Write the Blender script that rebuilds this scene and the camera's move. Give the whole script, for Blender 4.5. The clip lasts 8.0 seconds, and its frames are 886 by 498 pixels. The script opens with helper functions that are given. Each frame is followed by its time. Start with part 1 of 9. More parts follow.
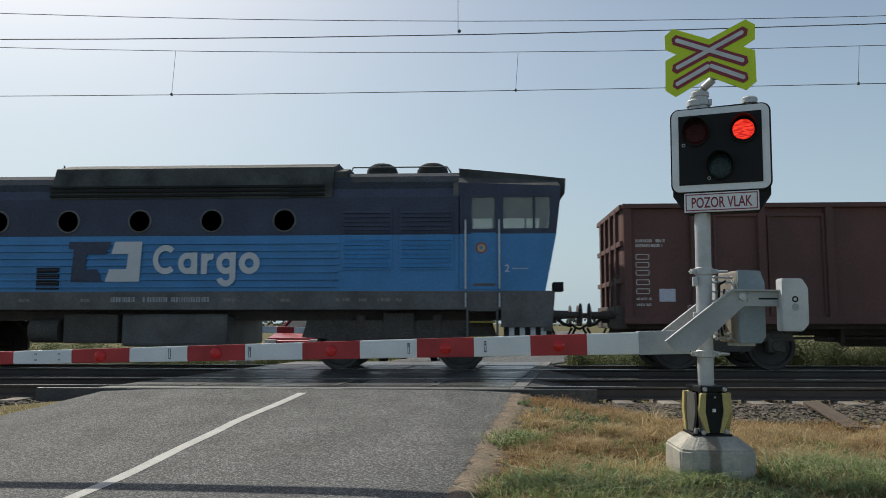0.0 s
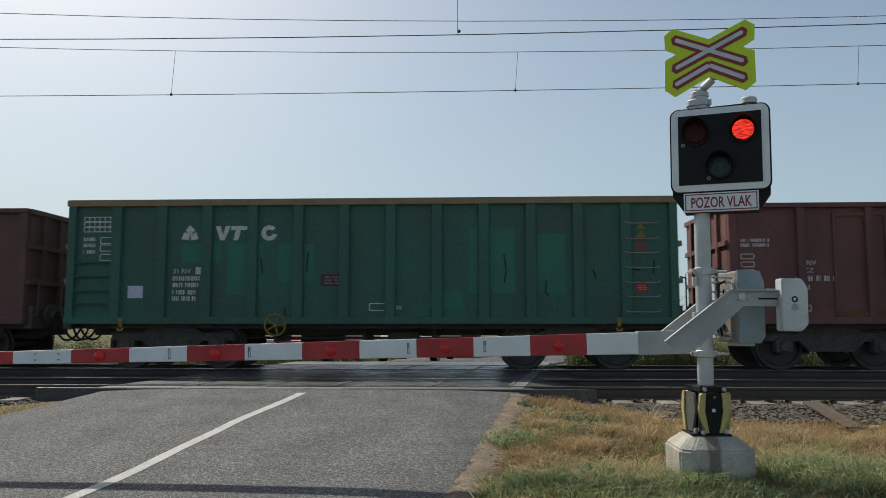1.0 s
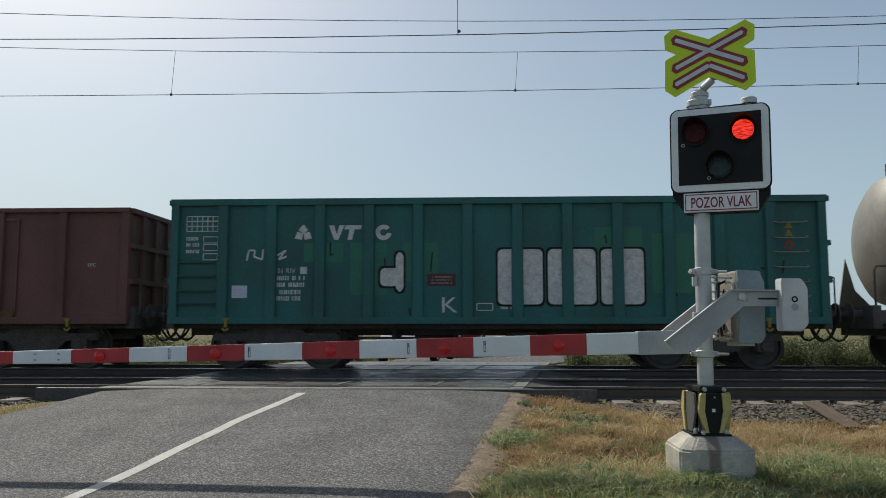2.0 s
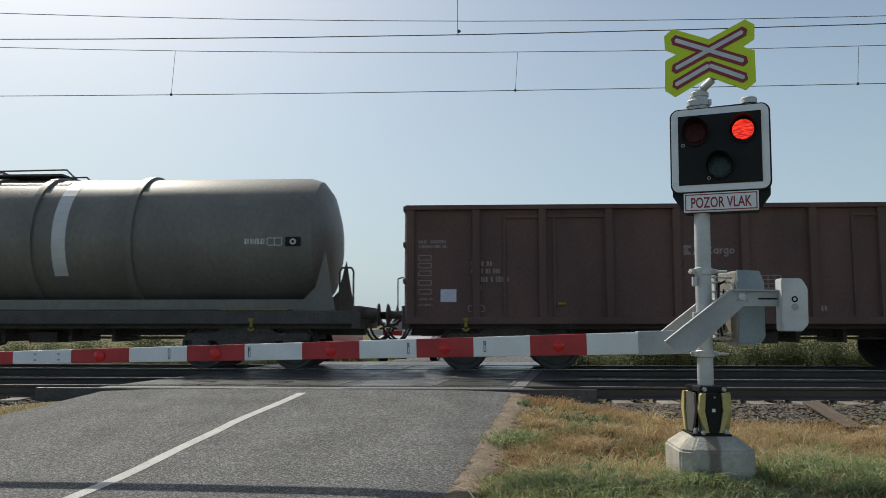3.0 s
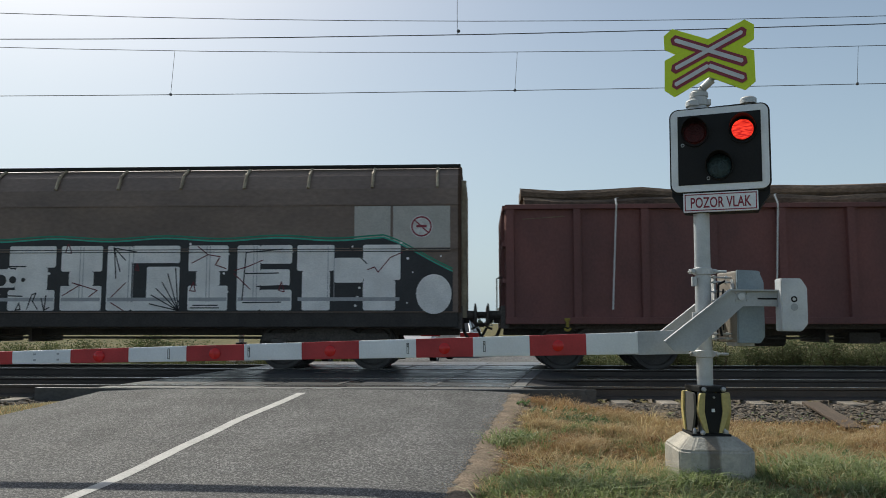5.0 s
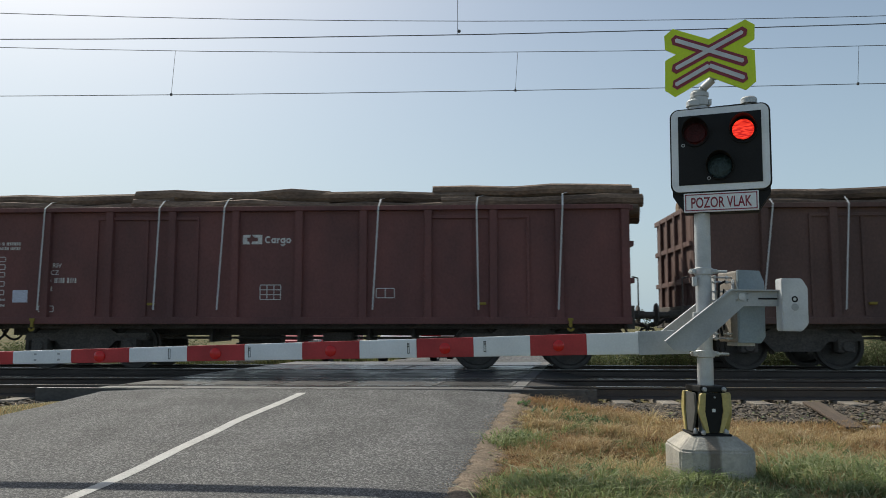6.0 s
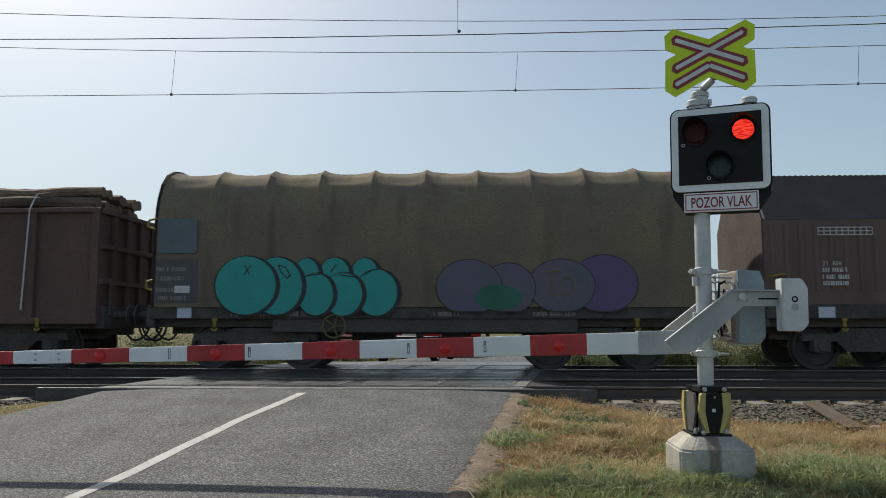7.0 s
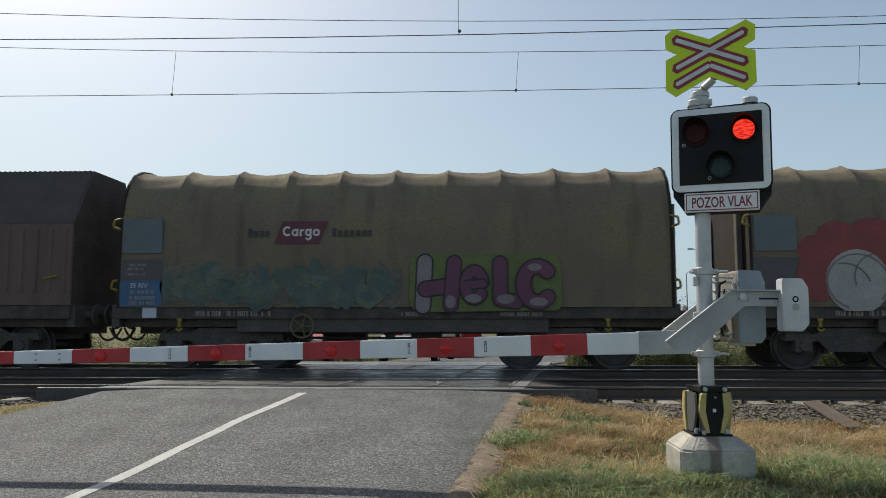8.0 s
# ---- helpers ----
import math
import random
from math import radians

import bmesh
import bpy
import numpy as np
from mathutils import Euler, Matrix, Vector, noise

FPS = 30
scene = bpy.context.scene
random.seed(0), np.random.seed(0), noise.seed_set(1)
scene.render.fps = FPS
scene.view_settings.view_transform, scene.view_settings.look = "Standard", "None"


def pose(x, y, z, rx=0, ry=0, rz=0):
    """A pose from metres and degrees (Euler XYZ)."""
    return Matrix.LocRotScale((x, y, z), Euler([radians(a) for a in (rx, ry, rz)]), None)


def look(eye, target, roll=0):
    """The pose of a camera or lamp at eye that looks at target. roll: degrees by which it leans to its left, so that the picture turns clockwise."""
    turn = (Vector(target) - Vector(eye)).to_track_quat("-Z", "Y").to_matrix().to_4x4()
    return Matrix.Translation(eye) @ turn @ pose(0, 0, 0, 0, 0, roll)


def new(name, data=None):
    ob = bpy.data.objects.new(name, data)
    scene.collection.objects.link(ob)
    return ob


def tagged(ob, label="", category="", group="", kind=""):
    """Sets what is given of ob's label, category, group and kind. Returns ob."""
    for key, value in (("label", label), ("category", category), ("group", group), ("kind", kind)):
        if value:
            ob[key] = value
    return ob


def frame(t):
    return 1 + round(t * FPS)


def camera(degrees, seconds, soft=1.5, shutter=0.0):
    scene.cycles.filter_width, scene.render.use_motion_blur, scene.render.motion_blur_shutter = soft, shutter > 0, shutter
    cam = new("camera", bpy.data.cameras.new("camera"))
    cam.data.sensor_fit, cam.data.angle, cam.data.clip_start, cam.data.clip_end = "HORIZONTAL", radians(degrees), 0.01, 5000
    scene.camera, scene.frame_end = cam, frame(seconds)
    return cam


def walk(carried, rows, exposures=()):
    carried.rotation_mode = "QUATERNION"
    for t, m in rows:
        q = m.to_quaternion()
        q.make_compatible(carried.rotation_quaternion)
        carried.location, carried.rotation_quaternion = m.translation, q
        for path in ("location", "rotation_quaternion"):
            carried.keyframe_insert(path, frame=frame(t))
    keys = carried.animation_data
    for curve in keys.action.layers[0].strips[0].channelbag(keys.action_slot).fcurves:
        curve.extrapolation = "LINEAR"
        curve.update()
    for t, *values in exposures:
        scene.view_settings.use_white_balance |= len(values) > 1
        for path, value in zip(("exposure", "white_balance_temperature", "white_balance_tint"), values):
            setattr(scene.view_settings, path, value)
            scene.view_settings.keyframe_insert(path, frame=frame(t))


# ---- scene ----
cam = camera(60.0, 8.0, soft=0.9, shutter=0.03)
EYE = Vector((0, 0, 0.9))


def heading(turn):
    """The camera's pose, its heading turned to the left of the track's normal."""
    return look(EYE, EYE + Vector((-math.sin(radians(turn)), math.cos(radians(turn)), 131 / 1358)) * 10)


# held on a stand that gives a little
walk(cam, [(t, heading(2.72 + d)) for t, d in ((0, 0.03), (0.6, 0.01), (1.5, 0.0), (3.0, 0.0), (3.8, -0.045), (4.5, -0.045), (6.0, 0.005), (6.5, -0.03), (7.1, 0.015), (7.6, 0.01), (8, 0.05))], exposures=[(t, e, 6700, 6) for t, e in ((0, 0.0), (1, -0.04), (1.7, -0.06), (3, 0.03), (3.5, -0.07), (4, -0.03), (4.5, 0.07), (6, 0.05), (7, 0.06), (7.5, 0.07), (8, 0.11))])

# ---- light ----
SUN_EL, SUN_AZ = 46.0, -38.0     # degrees; azimuth from straight ahead, negative to the left
world = bpy.data.worlds.new("world")
scene.world = world
world.use_nodes = True
wn = world.node_tree
sky = wn.nodes.new("ShaderNodeTexSky")
sky.sky_type = "NISHITA"
sky.sun_disc = False
sky.sun_elevation = radians(SUN_EL)
sky.sun_rotation = radians(SUN_AZ)
sky.air_density, sky.dust_density, sky.ozone_density = 0.9, 2.3, 0.9
# an even pale haze that thickens towards the horizon on all sides
wn.nodes["Background"].inputs["Strength"].default_value = 1.0
dim = wn.nodes.new("ShaderNodeVectorMath")
dim.operation = "SCALE"
dim.inputs["Scale"].default_value = 0.105
wn.links.new(sky.outputs[0], dim.inputs[0])
way = wn.nodes.new("ShaderNodeTexCoord")
split = wn.nodes.new("ShaderNodeSeparateXYZ")
wn.links.new(way.outputs["Generated"], split.inputs[0])
veil = wn.nodes.new("ShaderNodeMapRange")
veil.inputs[1].default_value, veil.inputs[2].default_value = 0.0, 0.42
veil.inputs[3].default_value, veil.inputs[4].default_value = 0.8, 0.15
wn.links.new(split.outputs["Z"], veil.inputs[0])
hazy = wn.nodes.new("ShaderNodeMix")
hazy.data_type = "RGBA"
wn.links.new(veil.outputs[0], hazy.inputs[0])
wn.links.new(dim.outputs[0], hazy.inputs[6])
hazy.inputs[7].default_value = (0.435, 0.58, 0.70, 1)
wn.links.new(hazy.outputs[2], wn.nodes["Background"].inputs[0])
sun = new("sun", bpy.data.lights.new("sun", "SUN"))
sun.data.energy, sun.data.angle, sun.data.color = 3.9, radians(0.9), (1.0, 0.955, 0.88)
to_sun = Vector((math.sin(radians(SUN_AZ)) * math.cos(radians(SUN_EL)), math.cos(radians(SUN_AZ)) * math.cos(radians(SUN_EL)), math.sin(radians(SUN_EL))))
sun.matrix_world = look(to_sun * 60, (0, 0, 0))

# ---- materials ----
MATS = {}


def mat(name, base, rough=0.6, metal=0.0, var=0.25, scale=3.0, grain=40.0, bump=0.15, other=None, cover=0.5, stretch=(1, 1, 1), emit=None, random_piece=0.0, spec=0.5, rough_var=0.0):
    """A worn surface: base colour with fine grain and large patches of another colour, and fine relief."""
    if name in MATS:
        return MATS[name]
    m = bpy.data.materials.new(name)
    m.use_nodes = True
    n, l = m.node_tree.nodes, m.node_tree.links
    b = n["Principled BSDF"]
    b.inputs["Roughness"].default_value = rough
    b.inputs["Metallic"].default_value = metal
    b.inputs["Specular IOR Level"].default_value = spec
    co = n.new("ShaderNodeTexCoord")
    mp = n.new("ShaderNodeMapping")
    mp.inputs["Scale"].default_value = stretch
    l.new(co.outputs["Object"], mp.inputs[0])
    big = n.new("ShaderNodeTexNoise")
    big.inputs["Scale"].default_value, big.inputs["Detail"].default_value = scale, 5
    l.new(mp.outputs[0], big.inputs["Vector"])
    fine = n.new("ShaderNodeTexNoise")
    fine.inputs["Scale"].default_value, fine.inputs["Detail"].default_value = grain, 3
    l.new(mp.outputs[0], fine.inputs["Vector"])
    ramp = n.new("ShaderNodeValToRGB")
    ramp.color_ramp.elements[0].position, ramp.color_ramp.elements[1].position = cover - 0.18, cover + 0.18
    l.new(big.outputs[0], ramp.inputs[0])
    mix = n.new("ShaderNodeMix")
    mix.data_type = "RGBA"
    other = other or tuple(c * (1 - var) for c in base)
    mix.inputs[6].default_value, mix.inputs[7].default_value = (*other, 1), (*base, 1)
    l.new(ramp.outputs[0], mix.inputs[0])
    hsv = n.new("ShaderNodeHueSaturation")
    l.new(mix.outputs[2], hsv.inputs["Color"])
    span = n.new("ShaderNodeMapRange")
    span.inputs[3].default_value, span.inputs[4].default_value = 1 - var, 1 + var
    span.inputs[1].default_value, span.inputs[2].default_value = 0.25, 0.75
    l.new(fine.outputs[0], span.inputs[0])
    value = span.outputs[0]
    if random_piece:
        info = n.new("ShaderNodeObjectInfo")
        rr = n.new("ShaderNodeMapRange")
        rr.inputs[3].default_value, rr.inputs[4].default_value = 1 - random_piece, 1 + random_piece
        l.new(info.outputs["Random"], rr.inputs[0])
        mul = n.new("ShaderNodeMath")
        mul.operation = "MULTIPLY"
        l.new(value, mul.inputs[0]), l.new(rr.outputs[0], mul.inputs[1])
        value = mul.outputs[0]
    l.new(value, hsv.inputs["Value"])
    l.new(hsv.outputs[0], b.inputs["Base Color"])
    if rough_var:
        gloss = n.new("ShaderNodeMapRange")
        gloss.inputs[1].default_value, gloss.inputs[2].default_value = 0.35, 0.65
        gloss.inputs[3].default_value, gloss.inputs[4].default_value = rough - rough_var, rough + rough_var
        l.new(big.outputs[0], gloss.inputs[0]), l.new(gloss.outputs[0], b.inputs["Roughness"])
    if bump:
        bp = n.new("ShaderNodeBump")
        bp.inputs["Strength"].default_value, bp.inputs["Distance"].default_value = bump, 0.02
        l.new(fine.outputs[0], bp.inputs["Height"])
        l.new(bp.outputs[0], b.inputs["Normal"])
    if emit:
        b.inputs["Emission Color"].default_value = (*emit[:3], 1)
        b.inputs["Emission Strength"].default_value = emit[3]
    MATS[name] = m
    return m


def island_mat(name, cols, rough=0.8, grain=30.0, bump=0.2, trans=0.0):
    """Many loose pieces in one mesh, each of its own shade."""
    if name in MATS:
        return MATS[name]
    m = bpy.data.materials.new(name)
    m.use_nodes = True
    n, l = m.node_tree.nodes, m.node_tree.links
    b = n["Principled BSDF"]
    b.inputs["Roughness"].default_value = rough
    geo = n.new("ShaderNodeNewGeometry")
    ramp = n.new("ShaderNodeValToRGB")
    e = ramp.color_ramp.elements
    while len(e) < len(cols):
        e.new(0.5)
    for i, c in enumerate(cols):
        e[i].position = i / (len(cols) - 1)
        e[i].color = (*c, 1)
    l.new(geo.outputs["Random Per Island"], ramp.inputs[0])
    l.new(ramp.outputs[0], b.inputs["Base Color"])
    if trans:
        tr = n.new("ShaderNodeBsdfTranslucent")
        l.new(ramp.outputs[0], tr.inputs[0])
        ms = n.new("ShaderNodeMixShader")
        ms.inputs[0].default_value = trans
        l.new(b.outputs[0], ms.inputs[1]), l.new(tr.outputs[0], ms.inputs[2])
        l.new(ms.outputs[0], n["Material Output"].inputs[0])
    MATS[name] = m
    return m


def asphalt_mat():
    """Coarse chippings in bitumen, with patches and lanes worn along the road."""
    m = bpy.data.materials.new("asphalt")
    m.use_nodes = True
    n, l = m.node_tree.nodes, m.node_tree.links
    b = n["Principled BSDF"]
    b.inputs["Roughness"].default_value, b.inputs["Specular IOR Level"].default_value = 0.85, 0.3
    co = n.new("ShaderNodeTexCoord")
    chip = n.new("ShaderNodeTexVoronoi")
    chip.inputs["Scale"].default_value = 84
    l.new(co.outputs["Object"], chip.inputs["Vector"])
    sp = n.new("ShaderNodeSeparateColor")
    l.new(chip.outputs["Color"], sp.inputs[0])
    shade = n.new("ShaderNodeValToRGB")
    e = shade.color_ramp.elements
    e[0].position, e[1].position = 0.0, 1.0
    e[0].color, e[1].color = (0.046, 0.046, 0.047, 1), (0.25, 0.247, 0.242, 1)
    mid = e.new(0.62)
    mid.color = (0.104, 0.103, 0.102, 1)
    l.new(sp.outputs[0], shade.inputs[0])
    lane = n.new("ShaderNodeMapping")
    lane.inputs["Rotation"].default_value = (0, 0, radians(8.2))
    lane.inputs["Scale"].default_value = (1.1, 0.09, 1)
    l.new(co.outputs["Object"], lane.inputs[0])
    worn = n.new("ShaderNodeTexNoise")
    worn.inputs["Scale"].default_value, worn.inputs["Detail"].default_value = 1.0, 4
    l.new(lane.outputs[0], worn.inputs["Vector"])
    patch = n.new("ShaderNodeTexNoise")
    patch.inputs["Scale"].default_value, patch.inputs["Detail"].default_value = 1.7, 6
    l.new(co.outputs["Object"], patch.inputs["Vector"])
    add = n.new("ShaderNodeMath")
    l.new(worn.outputs[0], add.inputs[0]), l.new(patch.outputs[0], add.inputs[1])
    span = n.new("ShaderNodeMapRange")
    span.inputs[1].default_value, span.inputs[2].default_value = 0.7, 1.3
    span.inputs[3].default_value, span.inputs[4].default_value = 0.72, 1.2
    l.new(add.outputs[0], span.inputs[0])
    hsv = n.new("ShaderNodeHueSaturation")
    l.new(shade.outputs[0], hsv.inputs["Color"]), l.new(span.outputs[0], hsv.inputs["Value"])
    l.new(hsv.outputs[0], b.inputs["Base Color"])
    bp = n.new("ShaderNodeBump")
    bp.inputs["Strength"].default_value, bp.inputs["Distance"].default_value = 0.9, 0.012
    l.new(sp.outputs[1], bp.inputs["Height"]), l.new(bp.outputs[0], b.inputs["Normal"])
    return m


def concrete_mat():
    """Weathered concrete with a brown run of rust down its middle."""
    m = mat("cast_concrete", (0.5, 0.47, 0.4), rough=0.9, var=0.16, scale=4, grain=45, bump=0.4, other=(0.3, 0.285, 0.25)).copy()
    m.name = "rust_stained_concrete"
    n, l = m.node_tree.nodes, m.node_tree.links
    b = n["Principled BSDF"]
    base = b.inputs["Base Color"].links[0].from_socket
    co, nz, sp = n.new("ShaderNodeTexCoord"), n.new("ShaderNodeTexNoise"), n.new("ShaderNodeSeparateXYZ")
    nz.inputs["Scale"].default_value = 7
    l.new(co.outputs["Object"], nz.inputs["Vector"]), l.new(co.outputs["Object"], sp.inputs[0])
    off, far, cut = n.new("ShaderNodeMath"), n.new("ShaderNodeMath"), n.new("ShaderNodeMapRange")
    off.operation, off.inputs[1].default_value = "ADD", 0.02
    far.operation = "ABSOLUTE"
    l.new(sp.outputs["X"], off.inputs[0]), l.new(off.outputs[0], far.inputs[0])
    drift = n.new("ShaderNodeMath")
    drift.operation, drift.inputs[1].default_value, drift.inputs[2].default_value = "MULTIPLY_ADD", 0.05, -0.025
    l.new(nz.outputs[0], drift.inputs[0])
    tot = n.new("ShaderNodeMath")
    l.new(far.outputs[0], tot.inputs[0]), l.new(drift.outputs[0], tot.inputs[1])
    cut.inputs[1].default_value, cut.inputs[2].default_value = 0.035, 0.06
    cut.inputs[3].default_value, cut.inputs[4].default_value = 0.75, 0.0
    l.new(tot.outputs[0], cut.inputs[0])
    mix = n.new("ShaderNodeMix")
    mix.data_type = "RGBA"
    mix.inputs[7].default_value = (0.15, 0.115, 0.085, 1)
    l.new(cut.outputs[0], mix.inputs[0]), l.new(base, mix.inputs[6]), l.new(mix.outputs[2], b.inputs["Base Color"])
    return m


def glass_mat(name, tint=(0.8, 0.85, 0.85), rough=0.03, alpha=0.35):
    if name in MATS:
        return MATS[name]
    m = bpy.data.materials.new(name)
    m.use_nodes = True
    n, l = m.node_tree.nodes, m.node_tree.links
    b = n["Principled BSDF"]
    b.inputs["Base Color"].default_value = (*tint, 1)
    b.inputs["Roughness"].default_value = rough
    tr = n.new("ShaderNodeBsdfTransparent")
    tr.inputs[0].default_value = (*tint, 1)
    ms = n.new("ShaderNodeMixShader")
    ms.inputs[0].default_value = alpha
    l.new(tr.outputs[0], ms.inputs[1]), l.new(b.outputs[0], ms.inputs[2])
    l.new(ms.outputs[0], n["Material Output"].inputs[0])
    MATS[name] = m
    return m


# ---- mesh helpers ----
def box(bm, x0, x1, y0, y1, z0, z1, bevel=0.0):
    vs = [bm.verts.new((x, y, z)) for x in (x0, x1) for y in (y0, y1) for z in (z0, z1)]
    fs = [bm.faces.new([vs[i] for i in q]) for q in ((0, 1, 3, 2), (4, 6, 7, 5), (0, 4, 5, 1), (2, 3, 7, 6), (0, 2, 6, 4), (1, 5, 7, 3))]
    if bevel:
        es = list({e for f in fs for e in f.edges})
        bmesh.ops.bevel(bm, geom=es, offset=bevel, segments=2, affect="EDGES", profile=0.6)
    return bm


def prism(bm, pts, axis, a, b):
    """Extrude an outline (two coordinates a point) along an axis from a to b."""
    def at(p, k):
        return (k, p[0], p[1]) if axis == "x" else (p[0], k, p[1]) if axis == "y" else (p[0], p[1], k)
    lo, hi = [bm.verts.new(at(p, a)) for p in pts], [bm.verts.new(at(p, b)) for p in pts]
    n = len(pts)
    bm.faces.new(lo), bm.faces.new(hi[::-1])
    for i in range(n):
        bm.faces.new((lo[i], hi[i], hi[(i + 1) % n], lo[(i + 1) % n]))
    return bm


def tube(bm, p, q, r, r2=None, seg=10):
    """A round bar from p to q."""
    p, q = Vector(p), Vector(q)
    m = Matrix.Translation((p + q) / 2) @ (q - p).to_track_quat("Z", "Y").to_matrix().to_4x4()
    bmesh.ops.create_cone(bm, cap_ends=True, segments=seg, radius1=r, radius2=r if r2 is None else r2, depth=(q - p).length, matrix=m)
    return bm


def path(bm, pts, r, seg=6):
    for a, b in zip(pts, pts[1:]):
        tube(bm, a, b, r, seg=seg)
    return bm


def sweep(bm, pts, r, seg=5):
    """One unbroken round wire through points that run along x."""
    rings = [[bm.verts.new((p[0], p[1] + r * math.cos(6.283 * k / seg), p[2] + r * math.sin(6.283 * k / seg))) for k in range(seg)] for p in pts]
    for a, b in zip(rings, rings[1:]):
        for k in range(seg):
            bm.faces.new((a[k], a[(k + 1) % seg], b[(k + 1) % seg], b[k]))
    bm.faces.new(rings[0][::-1]), bm.faces.new(rings[-1])
    return bm


def lathe(bm, prof, seg, centre, axis="y"):
    """Turn a profile of (radius, along) about an axis through centre."""
    rings = []
    for r, k in prof:
        ring = []
        for i in range(seg):
            a = 2 * math.pi * i / seg
            c, s = r * math.cos(a), r * math.sin(a)
            off = (c, k, s) if axis == "y" else (k, c, s) if axis == "x" else (c, s, k)
            ring.append(bm.verts.new(Vector(centre) + Vector(off)))
        rings.append(ring)
    for A, B in zip(rings, rings[1:]):
        for i in range(seg):
            bm.faces.new((A[i], A[(i + 1) % seg], B[(i + 1) % seg], B[i]))
    bm.faces.new(rings[0][::-1]), bm.faces.new(rings[-1])
    return bm


def outline(bm, pts, y, thick=0.003):
    """A flat painted shape standing in the x-z plane, at depth y."""
    vs = [bm.verts.new((px, y, pz)) for px, pz in pts]
    bm.faces.new(vs)
    return bm


def disc_pts(x, z, rx, rz=None, n=20, a0=0.0):
    rz = rx if rz is None else rz
    return [(x + rx * math.cos(a0 + 2 * math.pi * i / n), z + rz * math.sin(a0 + 2 * math.pi * i / n)) for i in range(n)]


def ring_face(bm, x, z, r0, r1, y, a=0.0, b=360.0, n=20, sx=1.0):
    """A flat painted ring or arc in the x-z plane."""
    pr = None
    for i in range(n + 1):
        t = radians(a + (b - a) * i / n)
        cur = (bm.verts.new((x + sx * r0 * math.cos(t), y, z + r0 * math.sin(t))), bm.verts.new((x + sx * r1 * math.cos(t), y, z + r1 * math.sin(t))))
        if pr:
            bm.faces.new((pr[0], pr[1], cur[1], cur[0]))
        pr = cur
    return bm


def mesh_of(name, bm, material, smooth=False):
    bmesh.ops.recalc_face_normals(bm, faces=bm.faces[:])
    me = bpy.data.meshes.new(name)
    bm.to_mesh(me)
    bm.free()
    for mm in (material if isinstance(material, (list, tuple)) else [material]):
        me.materials.append(mm)
    if smooth:
        me.polygons.foreach_set("use_smooth", [True] * len(me.polygons))
        me.set_sharp_from_angle(angle=radians(35))
    return me


def part(name, bm, material, parent, label="", smooth=False):
    ob = new(name, mesh_of(name, bm, material, smooth))
    ob.parent = parent
    if label:
        ob["label"] = label
    return ob


def piece(name, me, parent, m):
    ob = new(name, me)
    ob.parent = parent
    ob.matrix_basis = m
    return ob


def thing(name, m, label, category, group="", kind=""):
    ob = new(name)
    ob.empty_display_size = 0.2
    ob.matrix_basis = m
    return tagged(ob, label, category, group, kind)


def solid(name, bm, material, label, category="", group="", kind="", smooth=False, m=None):
    ob = new(name, mesh_of(name, bm, material, smooth))
    if m is not None:
        ob.matrix_basis = m
    return tagged(ob, label, category, group, kind)


def lettering(name, body, size, material, parent, x, y, z, align="LEFT", lean=0.0, squeeze=1.0, label="", bold=0.0):
    """Flat lettering in the x-z plane facing -y, as a mesh."""
    cu = bpy.data.curves.new(name, "FONT")
    cu.offset = bold
    cu.body, cu.size, cu.align_x, cu.shear, cu.resolution_u = body, size, align, lean, 3
    tmp = new(name + "_curve", cu)
    me = bpy.data.meshes.new_from_object(tmp.evaluated_get(bpy.context.evaluated_depsgraph_get()))
    bpy.data.objects.remove(tmp)
    me.transform(Matrix.Translation((x, y, z)) @ Matrix.Rotation(radians(90), 4, "X") @ Matrix.Diagonal((squeeze, 1, 1, 1)))
    me.materials.clear()
    me.materials.append(material)
    ob = new(name, me)
    ob.parent = parent
    if label:
        ob["label"] = label
    return ob

# ---- the setting ----
NEAR_Y, TRAIN_Y = 11.9, 16.0        # middle of the two tracks
SKEW = 0.145                        # the road leans to the right as it goes on


def road_z(y):
    if y > 18.3:
        return -0.03 - 0.045 * (min(y, 26) - 18.3)
    if y > 10.75:
        return -0.03
    return -0.03 - 0.07 * (10.75 - max(y, 4.4))


def lerp_table(tab, v):
    for (a, p), (b, q) in zip(tab, tab[1:]):
        if v <= b:
            return p + (q - p) * max(0.0, (v - a) / (b - a))
    return tab[-1][1]


SIDE = [(-50, -0.75), (4, -0.52), (6.6, -0.42), (9.3, -0.36), (9.7, -0.33), (10.35, -0.24), (18.0, -0.24), (18.9, -0.45), (24, -0.55), (60, -0.7), (3000, -0.7)]


def road_mid(y):
    return -2.37 + SKEW * (y - 10.6)


def ground_z(x, y):
    side = lerp_table(SIDE, y)
    d = abs(x - road_mid(y)) - 3.0
    k = min(1.0, max(0.0, d / 1.6))
    low = road_z(y) - 0.05
    if 10.3 < y < 18.3:
        low = -0.24
    z = low + (side - low) * k
    if y < 9.8 and d > 0:
        z += 0.035 * noise.noise((x * 0.9, y * 0.9, 0)) * min(1, d * 2)
    return z


def spread(limit, fine, step, grow):
    out, v, s = [], 0.0, step
    while v < limit:
        out.append(v)
        if v > fine:
            s *= grow
        v += s
    return out + [limit]


